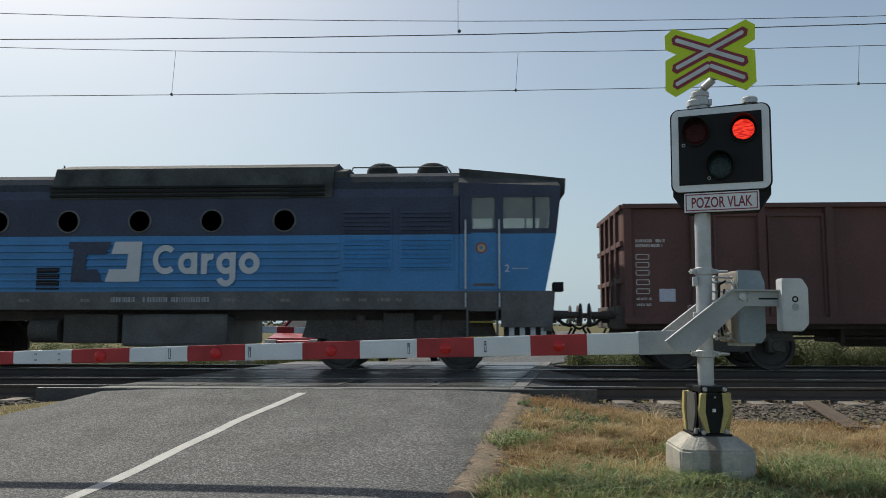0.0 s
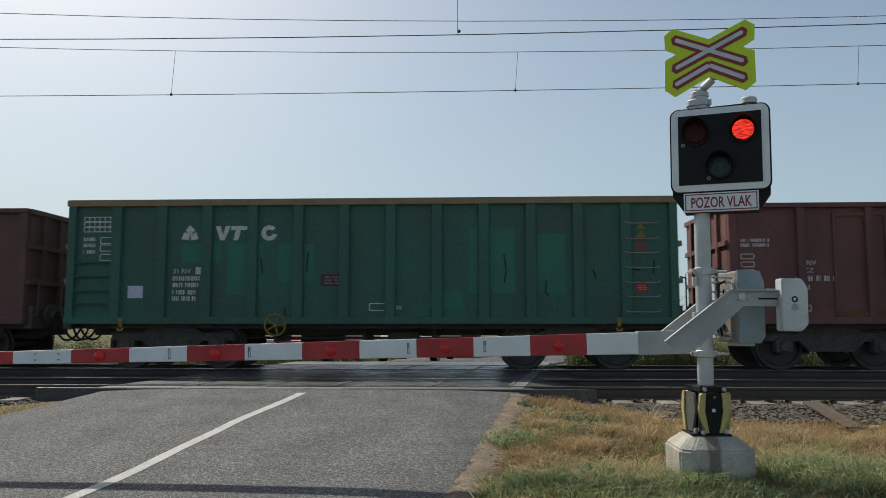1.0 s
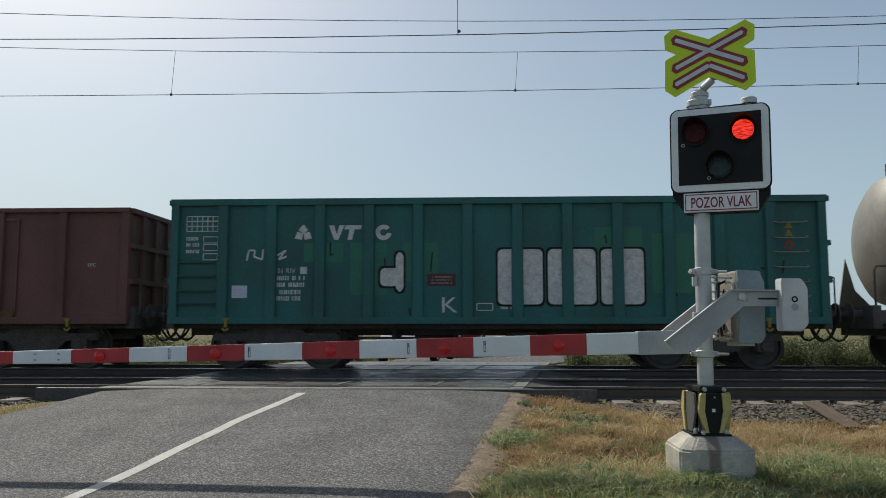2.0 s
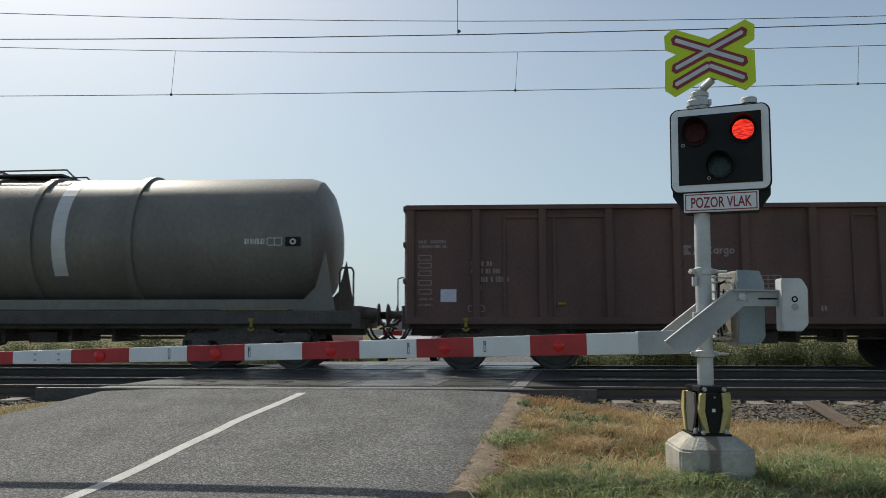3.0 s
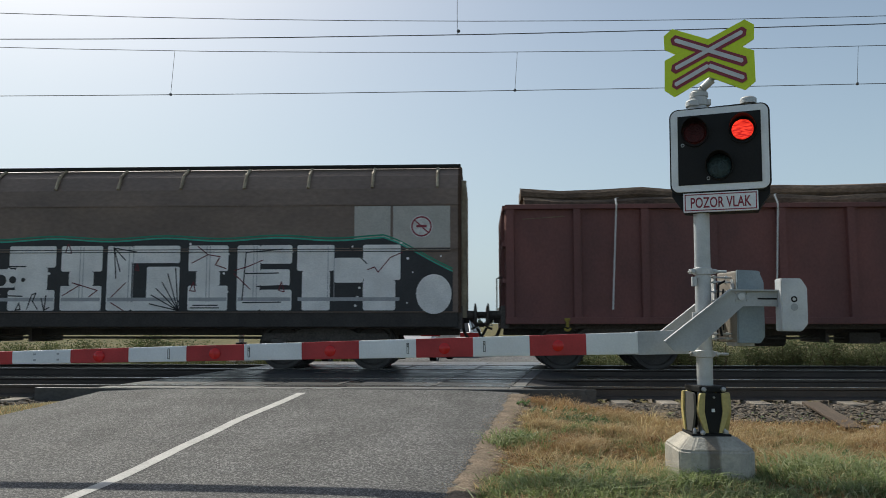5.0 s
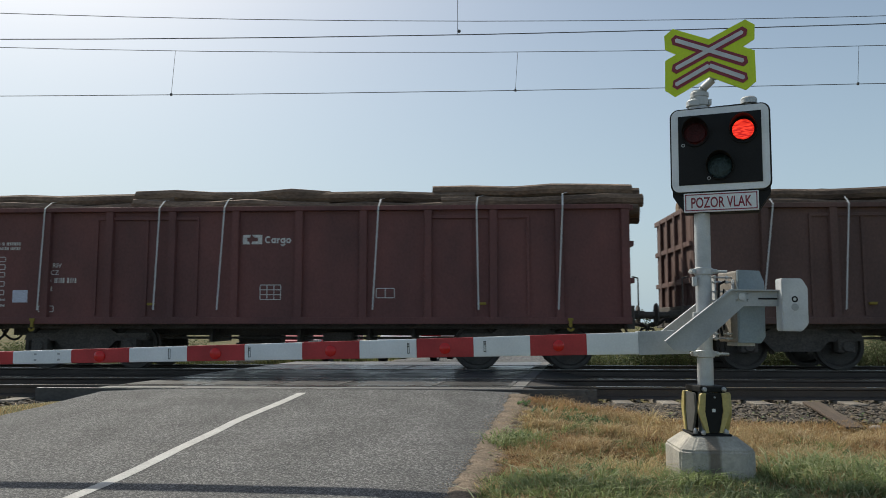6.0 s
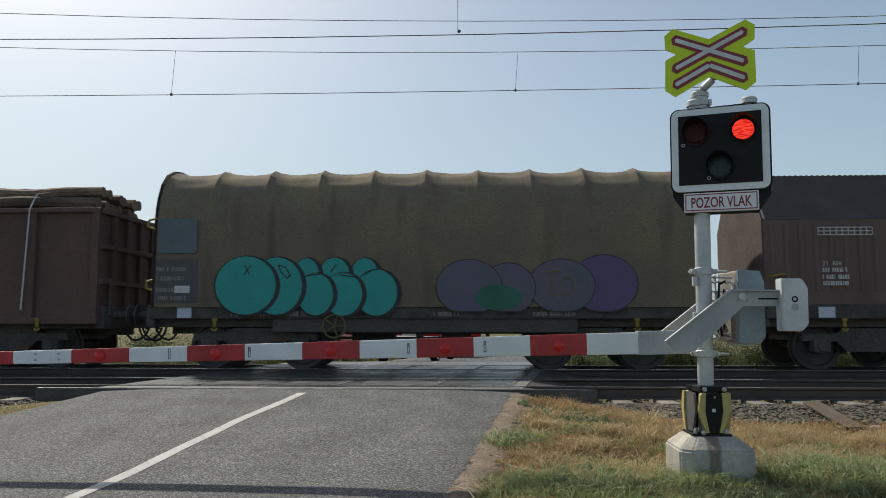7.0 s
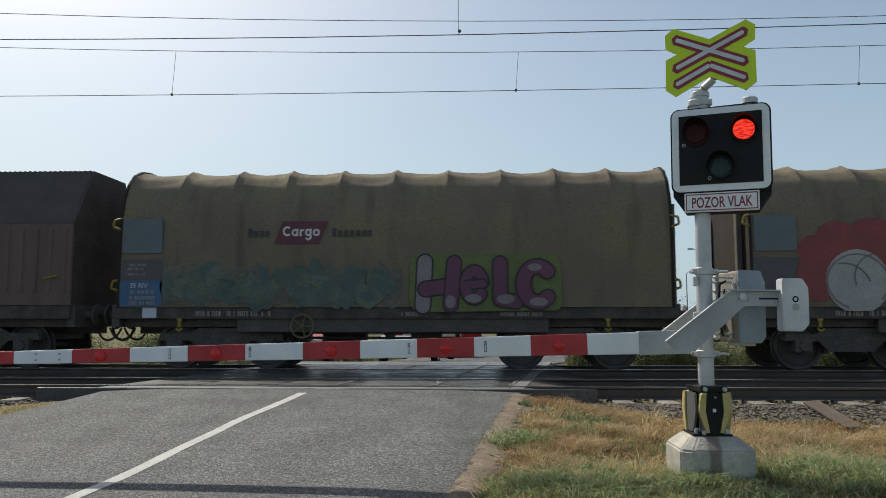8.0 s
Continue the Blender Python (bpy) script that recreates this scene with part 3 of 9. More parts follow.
    for a in range(4):
        c, s = math.cos(a * 1.57 + 0.6), math.sin(a * 1.57 + 0.6)
        lathe(bm, [(0.02, 0.37), (0.022, 0.38), (0.022, 0.40), (0.012, 0.41)], 8, (0.115 * c, 0.115 * s, -0.01), "z")
    box(bm, -0.118, 0.118, -0.14, 0.14, 0.352, 0.405, 0.012)
    bm.transform(Matrix.Rotation(radians(10), 4, "Z"))
    part("guard_cap", bm, g["black"], sig, "black collar round the post's foot")
    for x, z in ((-0.085, 0.378), (0.085, 0.378), (-0.1, 0.03), (0.1, 0.03), (0.0, 0.315)):
        bm = bmesh.new()
        r = 0.02 if z != 0.315 else 0.009
        lathe(bm, [(r, -0.14), (r, -0.158), (r * 0.6, -0.164)], 10, (x, 0, z))
        bm.transform(Matrix.Rotation(radians(10), 4, "Z"))
        part("guard_bolt", bm, g["bolt"], sig, "bright bolt head")
    for a in range(4):
        c, s = math.cos(a * 1.57 + 0.75), math.sin(a * 1.57 + 0.75)
        bm = bmesh.new()
        lathe(bm, [(0.03, 0), (0.03, 0.008), (0.018, 0.008), (0.018, 0.035), (0.01, 0.06)], 8, (0.17 * c, 0.17 * s, 0.0), "z")
        part("anchor_bolt", bm, g["bolt"], sig)
    bm = bmesh.new()
    box(bm, -0.16, 0.16, -0.16, 0.16, 0.0, 0.018, 0.004)
    part("foot_plate", bm, g["black"], sig)

    # lamp board, turned towards the road
    turned = Matrix.Translation((0.12, -0.14, 2.785 + zo)) @ Matrix.Rotation(radians(-20), 4, "Z")
    head = turned @ Matrix.Diagonal((0.89, 1, 0.93, 1))
    bm = bmesh.new()
    prism(bm, rounded(-0.44, 0.44, -0.385, 0.385, 0.07), "y", -0.02, 0.0)
    bm.transform(head)
    board = part("lamp_board", bm, g["white"], sig, "white bordered lamp board with rounded corners")
    bm = bmesh.new()
    prism(bm, rounded(-0.455, 0.455, -0.4, 0.4, 0.08), "y", 0.0, 0.02)
    prism(bm, [(-0.44, 0.36), (0.44, 0.36), (0.44, -0.42), (0.33, -0.58), (-0.33, -0.58), (-0.44, -0.42)], "y", 0.02, 0.16)
    bm.transform(head)
    part("lamp_cabinet", bm, g["black"], board, "black lamp cabinet")
    bm = bmesh.new()
    box(bm, -0.375, 0.375, -0.026, -0.021, -0.325, 0.325, 0.002)
    bm.transform(head)
    part("black_field", bm, g["black"], board, "matt black field")
    for u, w, lens in ((-0.215, 0.155, "red"), (0.215, 0.155, "red"), (0.0, -0.165, "white")):
        bm = bmesh.new()
        # hood: an open tube that is longer above
        n = 24
        rings = []
        for r in (0.124, 0.119):
            fr = [bm.verts.new((u + r * math.cos(6.283 * i / n), -0.027, w + r * math.sin(6.283 * i / n))) for i in range(n)]
            ou = [bm.verts.new((u + r * math.cos(6.283 * i / n), -0.05 - 0.12 * max(0.0, 0.35 + math.sin(6.283 * i / n)) / 1.35, w + r * math.sin(6.283 * i / n))) for i in range(n)]
            for i in range(n):
                bm.faces.new((fr[i], fr[(i + 1) % n], ou[(i + 1) % n], ou[i]))
            rings.append(ou)
        for i in range(n):
            bm.faces.new((rings[0][i], rings[0][(i + 1) % n], rings[1][(i + 1) % n], rings[1][i]))
        bm.transform(head)
        part("hood", bm, g["black"], board, "black lamp hood", smooth=True)
        if lens == "white" or not lamps:
            bm = bmesh.new()
            lathe(bm, [(0.11, -0.028), (0.11, -0.034), (0.09, -0.045), (0.05, -0.052), (0.01, -0.054)], 24, (u, 0, w))
            bm.transform(head)
            part("lens", bm, g["lens_white"] if lens == "white" else g["lens_off"], board, "unlit lens", smooth=True)
        else:
            # two-sided drum disc: one face glows, the other is dark glass
            bm = bmesh.new()
            lathe(bm, [(0.081, -0.012), (0.087, -0.006), (0.087, 0.006), (0.081, 0.012)], 24, (0, 0, 0))
            me = mesh_of("lamp_disc", bm, [g["lens_off"], LIT])
            for poly in me.polygons:
                if poly.normal.y < -0.5:
                    poly.material_index = 1
            ob = new("lamp_disc", me)
            ob.parent = sig
            tagged(ob, "round red warning lamp that swings between lit and dark")
            LAMPS.append((ob, turned @ Matrix.Translation((u * 0.89, -0.040, w * 0.93)), u))
    for u, w in ((-0.33, 0.05), (-0.1, -0.27)):
        bm = bmesh.new()
        ring_face(bm, u, w, 0.011, 0.017, -0.029, n=12)
        bm.transform(head)
        part("lock_ring", bm, g["grey"], board)
    bm = bmesh.new()
    prism(bm, rounded(-0.335, 0.335, -0.575, -0.4, 0.004, 1), "y", -0.014, 0.018)
    bm.transform(head)
    plate = part("sign_plate", bm, g["white"], board, "white plate with red border and lettering")
    bm = bmesh.new()
    for u0, u1, w0, w1 in ((-0.322, 0.322, -0.420, -0.411), (-0.322, 0.322, -0.564, -0.555), (-0.322, -0.313, -0.555, -0.42), (0.313, 0.322, -0.555, -0.42)):
        box(bm, u0, u1, -0.0165, -0.0145, w0, w1)
    bm.transform(head)
    part("border", bm, g["wine"], plate, "dark red border line")
    if lamps:
        tx = lettering("lettering", "POZOR VLAK", 0.137, g["wine"], plate, 0, -0.0175, -0.537, "CENTER", squeeze=0.65, bold=0.002, label="dark red letters POZOR VLAK")
        tx.data.transform(head)
    # vents on top
    for u, wz in ((-0.23, 0.44), (0.27, 0.42)):
        bm = bmesh.new()
        lathe(bm, [(0.05, 0), (0.05, 0.05), (0.075, 0.055), (0.075, 0.1), (0.06, 0.115), (0.02, 0.125)], 14, (u, 0.07, wz - 0.06), "z")
        bm.transform(head)
        part("vent_cap", bm, g["galv"], board, "round grey vent cap", smooth=True)
    bm = bmesh.new()
    prism(bm, [(-0.08, 0.385), (-0.06, 0.41), (0.25, 0.415), (0.25, 0.385)], "y", 0.03, 0.14)
    bm.transform(head)
    part("roof_strip", bm, g["black"], board)
    # warning cross on its crooked bracket
    cm = Matrix.Translation((0.05, -0.14, 3.60 + zo)) @ Matrix.Rotation(radians(-20), 4, "Z") @ Matrix.Diagonal((0.87, 1, 1.02, 1))
    bm = bmesh.new()
    path(bm, [(0, 0, 3.3 + zo), (0.02, -0.06, 3.34 + zo), (0.085, -0.11, 3.40 + zo), (0.085, -0.11, 3.55 + zo)], 0.033, 12)
    part("bracket", bm, g["galv"], sig)
    bm = bmesh.new()
    lathe(bm, [(0.068, 3.19 + zo), (0.076, 3.2 + zo), (0.076, 3.25 + zo), (0.069, 3.255 + zo), (0.069, 3.27 + zo), (0.078, 3.275 + zo), (0.078, 3.31 + zo), (0.05, 3.335 + zo)], 18, (0, 0, 0), "z")
    for sx in (-1, 1):
        box(bm, sx * 0.08 - 0.014, sx * 0.08 + 0.014, -0.04, 0.04, 3.2 + zo, 3.25 + zo, 0.004)
    part("post_cap", bm, g["galv"], sig, "clamped galvanised post cap", smooth=True)
    bm = bmesh.new()
    pts = [(-0.42, 0.10), (-0.425, 0.22), (-0.34, 0.275), (0, 0.145), (0.34, 0.275), (0.425, 0.22), (0.42, 0.10), (0.31, 0.045), (0.42, 0.0), (0.425, -0.26), (0.33, -0.325), (0, -0.18), (-0.33, -0.325), (-0.425, -0.26), (-0.42, 0.0), (-0.31, 0.045)]
    prism(bm, pts, "y", -0.006, 0.006)
    bm.transform(cm)
    cross = part("cross_board", bm, g["lime"], sig, "fluorescent yellow-green cross board")
    bm = bmesh.new()
    prism(bm, pts, "y", 0.0065, 0.011)
    bm.transform(cm)
    part("board_back", bm, g["grey"], cross, "plain grey back of the board")
    strips = [((-0.33, 0.175), (0.33, -0.085)), ((0.33, 0.175), (-0.33, -0.085)), ((-0.325, -0.225), (0, -0.085)), ((0, -0.085), (0.325, -0.225))]
    for i, (a, b) in enumerate(strips):
        bm = bmesh.new()
        prism(bm, bar_pts(a, b, 0.088, 0.03), "y", -0.011 - 0.001 * (i % 2), -0.0065)
        bm.transform(cm)
        part("red_strip", bm, g["wine"], cross, "dark red strip")
        bm = bmesh.new()
        prism(bm, bar_pts(Vector(a) * 0.97 + Vector(b) * 0.03, Vector(b) * 0.97 + Vector(a) * 0.03, 0.036, 0.012), "y", -0.0155 - 0.0005 * (i % 2), -0.0125)
        bm.transform(cm)
        part("white_strip", bm, g["pale"], cross, "white strip")

    # barrier drive box behind the levers
    skew = Matrix.Translation((0.262, -0.1, zo)) @ Matrix.Rotation(radians(10), 4, "Z")
    # browner than the door: the box's shaded side is put into its colour
    taupe = mat("taupe_shade_side", (0.31, 0.275, 0.235), rough=0.55, var=0.1, scale=4, grain=60, bump=0.08, other=(0.25, 0.225, 0.195))
    bm = box(bmesh.new(), 0.0, 0.225, 0.034, 0.37, 1.15, 1.755, 0.018)
    bm.transform(skew)
    drive = part("drive_box", bm, taupe, sig, "taupe barrier drive box")
    bm = bmesh.new()
    prism(bm, [(-0.004, 1.145), (-0.004, 1.76), (0.19, 1.755), (0.232, 1.66), (0.232, 1.2), (0.19, 1.145)], "y", 0.0, 0.032)
    bmesh.ops.bevel(bm, geom=bm.edges[:], offset=0.005, segments=2, affect="EDGES")
    bm.transform(skew)
    part("door", bm, mat("blue_grey_paint", (0.27, 0.33, 0.365), rough=0.5, var=0.1, scale=3, grain=60, bump=0.06, other=(0.21, 0.26, 0.29)), drive, "blue-grey chamfered drive door")
    bm = bmesh.new()
    prism(bm, [(0.07, 1.6), (0.07, 1.66), (0.085, 1.685), (0.12, 1.685), (0.12, 1.6)], "x", -0.004, -0.001)
    bm.transform(skew)
    part("label_plate", bm, g["pale"], drive, "small pale label plate")
    bm = bmesh.new()
    box(bm, 0.03, 0.19, 0.1, 0.28, 1.118, 1.15, 0.004)
    bm.transform(skew)
    part("foot_bracket", bm, g["galv"], drive)
    part("mounting_plate", box(bmesh.new(), 0.1, 0.115, 0.02, 0.2, 1.17 + zo, 1.72 + zo, 0.005), g["galv"], drive)
    for z in (1.18, 1.22, 1.38, 1.5, 1.58, 1.66, 1.7):
        bm = bmesh.new()
        tube(bm, (0.06, 0.02, z + zo), (0.25, 0.02, z + zo), 0.008, seg=8)
        for x in (0.1, 0.2):
            tube(bm, (x - 0.01, 0.02, z + zo), (x + 0.01, 0.02, z + zo), 0.016, seg=6)
        part("bolt", bm, g["bolt"], drive)
    bm = bmesh.new()
    path(bm, [(0.15, 0.0, 1.2 + zo), (0.12, -0.01, 1.35 + zo), (0.12, -0.01, 1.5 + zo), (0.13, 0.0, 1.64 + zo), (0.19, 0.02, 1.67 + zo)], 0.01, 8)
    part("cable", bm, g["black"], drive)
    bm = bmesh.new()
    path(bm, [(0.16, -0.02, 1.25 + zo), (0.15, -0.02, 1.45 + zo), (0.17, 0.0, 1.6 + zo)], 0.007, 8)
    part("cable", bm, g["black"], drive)
    for z in (1.36, 1.66):
        bm = box(bmesh.new(), -0.105, -0.066, -0.06, -0.02, z + zo - 0.04, z + zo + 0.04, 0.006)
        part("clip", bm, g["galv"], post, "small galvanised clip")
    # yoke: two levers, one on each side of the post, and the counterweight
    for y, nm in ((-0.2, "front"), (0.33, "rear")):
        bm = bmesh.new()
        pts = [(-0.37, 1.15), (-0.305, 1.08), (-0.14, 1.08), (0.266, 1.452), (0.56, 1.452), (0.56, 1.575), (0.168, 1.578)]
        prism(bm, pts, "y", y, y + 0.018)
        pts = [(-0.375, 1.148), (0.165, 1.578), (0.56, 1.575), (0.56, 1.588), (0.16, 1.591), (-0.385, 1.158)]
        prism(bm, pts, "y", y - 0.03, y + 0.018)
        bm.transform(Matrix.Translation((0, 0, zo)))
        lev = part("lever", bm, g["grey"], sig, "grey steel barrier lever")
        bm = bmesh.new()
        lathe(bm, [(0.03, -0.012), (0.03, 0.0), (0.018, 0.0), (0.018, 0.012)], 10, (0.25, y - 0.005, 1.53 + zo))
        part("pivot_bolt", bm, g["bolt"], lev)
        for dx, dz in ((-0.04, 0.03), (0.05, 0.03), (-0.04, -0.03), (0.05, -0.03)):
            part("rivet", lathe(bmesh.new(), [(0.008, -0.004), (0.005, -0.009)], 8, (0.25 + dx, y, 1.53 + dz + zo)), g["bolt"], lev)
        part("slot", box(bmesh.new(), 0.385, 0.54, y - 0.0045, y + 0.002, 1.508 + zo, 1.522 + zo, 0.002), g["black"], lev, "dark slot in the lever")
    for y in (-0.25,):
        bm = bmesh.new()
        prism(bm, [(0.548, 1.25), (0.548, 1.68), (0.71, 1.68), (0.757, 1.605), (0.757, 1.31), (0.705, 1.25)], "y", y - 0.03, y + 0.11)
        bm.transform(Matrix.Translation((0, 0, zo)))
        bmesh.ops.bevel(bm, geom=bm.edges[:], offset=0.008, segments=2, affect="EDGES")
        cw = part("counterweight", bm, g["pale"], sig, "pale grey counterweight plate")
        for zz, r in ((1.545, 0.026), (1.48, 0.03)):
            bm = bmesh.new()
            ring_face(bm, 0.648, zz + zo - 0.035, r * 0.55 if zz > 1.5 else 0.0, r, y - 0.033, n=14)
            part("hole", bm, g["black"] if zz > 1.5 else g["grey"], cw)
    bm = bmesh.new()
    box(bm, 0.74, 0.8, -0.1, 0.28, 1.42 + zo, 1.56 + zo, 0.01)
    part("crossbar", bm, g["grey"], sig)

    # striped arm
    arm = thing("barrier_arm", m @ pose(-0.34, -0.005, 1.145, 0, -1.4, 0), "lowered barrier arm striped red and white with red lamps", "barrier arm", "barrier arms")
    edge = [-0.16] + [-0.655 - 0.475 * k - 0.0025 * k * k for k in range(12)]

    def half(xx):
        return 0.093 + (0.056 - 0.093) * min(1.0, -xx / 5.6)
    bm = bmesh.new()
    prism(bm, [(-0.22, -half(0) - 0.004), (0.20, -half(0) - 0.004), (0.20, 0.02), (0.1, half(0) + 0.006), (-0.22, half(0) + 0.006)], "y", -0.06, 0.06)
    part("sleeve", bm, g["grey"], arm, "grey steel arm sleeve")
    for i, (a, b) in enumerate(zip(edge, edge[1:])):
        bm = bmesh.new()
        y = 0.05
        v = [bm.verts.new((xx, yy, zz * half(xx))) for xx in (b + 0.0015, a) for yy in (-y, y) for zz in (-1, 1)]
        for q in ((0, 1, 3, 2), (4, 6, 7, 5), (0, 4, 5, 1), (2, 3, 7, 6), (0, 2, 6, 4), (1, 5, 7, 3)):
            bm.faces.new([v[k] for k in q])
        bmesh.ops.bevel(bm, geom=[e for e in bm.edges if abs(e.verts[0].co.x - e.verts[1].co.x) > 0.2], offset=0.008, segments=2, affect="EDGES")
        st = part("stripe", bm, g["white"] if i % 2 == 0 else g["red"], arm, "white stripe" if i % 2 == 0 else "red stripe")
        mid = (a + b) / 2
        if i % 2:
            bm = bmesh.new()
            lathe(bm, [(0.048, -0.052), (0.048, -0.064), (0.03, -0.078), (0.008, -0.083)], 16, (mid, 0, -0.005))
            part("arm_lamp", bm, mat("red_lamp_glass", (0.62, 0.02, 0.02), rough=0.2, var=0.1, bump=0.0), st, "round unlit red lamp", smooth=True)
        elif i == 10:
            for ux in (a - 0.11, a - 0.32):
                for dz in (-0.025, 0.025):
                    part("rivet", box(bmesh.new(), ux - 0.012, ux + 0.012, -0.053, -0.0495, dz - 0.008, dz + 0.008, 0.002), g["grey"], st, "small grey rivet")
        else:
            bm = bmesh.new()
            ux = a - {0: 0.05, 2: 0.385, 4: 0.07, 6: 0.46, 8: 0.155}.get(i, 0.25)
            if i in (2, 4, 6):
                for dz in (0.032, 0.018):
                    part("rivet", box(bmesh.new(), ux - 0.004, ux + 0.004, -0.0535, -0.0495, dz - 0.004, dz + 0.004, 0.001), g["black"], st, "small dark rivet")
            for du in (-0.008, 0.008):
                box(bm, ux + du - 0.0018, ux + du + 0.0018, -0.0525, -0.0505, -0.04, 0.045)
            for dz in (-0.04, 0.045):
                box(bm, ux - 0.0105, ux + 0.0105, -0.0525, -0.0505, dz - 0.0025, dz + 0.0025)
            part("marking", bm, g["black"], st, "small dark mark")
    return sig


GROUND_AT_POST = -0.41
near_signal = build_signal(pose(1.90, 6.66, GROUND_AT_POST))
far_signal = build_signal(pose(-6.45, 20.7, GROUND_AT_POST, 0, 0, 180 - 6), lamps=False)


# ---- the train ----
SPEED = 24.2
TRAIN = []          # (vehicle, middle at the clip's start)


def train_mats():
    t = {}
    t["under"] = mat("underframe_grime", (0.11, 0.095, 0.085), rough=0.85, var=0.35, scale=3, grain=30, bump=0.25, other=(0.08, 0.07, 0.062))
    t["wheel"] = mat("wheel_steel", (0.085, 0.075, 0.068), rough=0.6, metal=0.4, var=0.3, scale=4, grain=40, bump=0.15)
    t["tread"] = mat("wheel_rim", (0.3, 0.29, 0.28), rough=0.35, metal=0.9, var=0.1, bump=0.03)
    t["yellow"] = mat("wagon_yellow", (0.3, 0.22, 0.03), rough=0.65, var=0.2, scale=6, bump=0.1)
    t["white"] = mat("stencil_white", (0.66, 0.65, 0.62), rough=0.7, var=0.2, scale=8, grain=30, bump=0.0, other=(0.48, 0.46, 0.44), cover=0.42)
    t["faint"] = mat("faded_stencil", (0.33, 0.28, 0.26), rough=0.75, var=0.25, scale=8, grain=30, bump=0.0)
    t["card"] = mat("paper_card", (0.62, 0.64, 0.74), rough=0.7, var=0.15, scale=30, grain=60, bump=0.0)
    t["black"] = mat("black_paint", (0.016, 0.017, 0.017))
    t["red"] = mat("red_mark", (0.45, 0.03, 0.02), rough=0.6, var=0.15, bump=0.0)
    return t


def shared_meshes():
    """Wheelset, bogie frame, buffer and coupling, each built once."""
    t = train_mats()
    s = {}
    bm = bmesh.new()
    for y in (-0.755, 0.755):
        k = 1 if y > 0 else -1
        lathe(bm, [(0.06, y - 0.12 * k), (0.12, y - 0.08 * k), (0.14, y - 0.02 * k), (0.36, y + 0.0), (0.40, y - 0.055 * k), (0.49, y - 0.055 * k), (0.49, y - 0.03 * k), (0.462, y - 0.02 * k), (0.455, y + 0.075 * k), (0.39, y + 0.075 * k), (0.36, y + 0.04 * k), (0.15, y + 0.05 * k), (0.12, y + 0.09 * k), (0.05, y + 0.12 * k)], 32, (0, 0, 0.46))
    tube(bm, (0, -0.98, 0.46), (0, 0.98, 0.46), 0.075, seg=12)
    s["wheelset"] = mesh_of("wheelset", bm, t["wheel"], True)
    bm = bmesh.new()
    for y in (-1.0, 1.0):
        prism(bm, [(-1.25, 0.56), (-1.2, 0.70), (-0.62, 0.70), (-0.45, 0.80), (0.45, 0.80), (0.62, 0.70), (1.2, 0.70), (1.25, 0.56), (0.6, 0.55), (0.42, 0.36), (-0.42, 0.36), (-0.6, 0.55)], "y", y - 0.05, y + 0.05)
        for x in (-0.9, 0.9):
            box(bm, x - 0.16, x + 0.16, y - 0.12, y + 0.12, 0.34, 0.60, 0.03)
            lathe(bm, [(0.11, 0.12 * (1 if y > 0 else -1)), (0.09, 0.16 * (1 if y > 0 else -1))], 12, (x, y, 0.46))
        for x in (-0.16, 0.0, 0.16):
            lathe(bm, [(0.07, 0.40), (0.075, 0.45), (0.06, 0.47), (0.075, 0.5), (0.06, 0.52), (0.075, 0.55), (0.06, 0.57), (0.075, 0.6)], 10, (x, y - 0.06 * (1 if y > 0 else -1), 0), "z")
    box(bm, -0.2, 0.2, -1.0, 1.0, 0.5, 0.78, 0.03)
    for x in (-1.2, 1.2):
        box(bm, x - 0.05, x + 0.05, -1.0, 1.0, 0.56, 0.68, 0.02)
    for x in (-0.36, 0.36):
        for y in (-0.75, 0.75):
            box(bm, x - 0.05, x + 0.05, y - 0.05, y + 0.05, 0.3, 0.62, 0.02)
    s["bogie_frame"] = mesh_of("bogie_frame", bm, t["under"])
    bm = bmesh.new()
    lathe(bm, [(0.11, 0), (0.11, 0.06), (0.085, 0.06), (0.08, 0.34), (0.06, 0.34), (0.06, 0.54), (0.16, 0.55), (0.225, 0.565), (0.22, 0.59), (0.12, 0.605)], 16, (0, 0, 0), "x")
    s["buffer"] = mesh_of("buffer", bm, t["under"], True)
    bm = bmesh.new()
    box(bm, 0, 0.2, -0.06, 0.06, -0.1, 0.1, 0.015)
    path(bm, [(0.2, 0, 0.0), (0.34, 0, -0.12), (0.5, 0, -0.16)], 0.035, 8)
    path(bm, [(0.45, -0.06, -0.1), (0.6, -0.06, -0.2), (0.66, 0, -0.22), (0.6, 0.06, -0.2), (0.45, 0.06, -0.1)], 0.022, 6)
    s["coupling"] = mesh_of("coupling", bm, t["under"])
    bm = path(bmesh.new(), [(0.05, 0, -0.12), (0.08, 0, -0.24), (0.13, -0.01, -0.35), (0.2, -0.01, -0.43), (0.29, 0, -0.46), (0.38, 0.02, -0.43), (0.46, 0.04, -0.36), (0.51, 0.05, -0.28), (0.55, 0.05, -0.2)], 0.024, 6)
    s["brake_hose"] = mesh_of("brake_hose", bm, mat("hose_rubber", (0.03, 0.03, 0.03), rough=0.7, var=0.2, bump=0.1))
    return s


SHARED = shared_meshes()


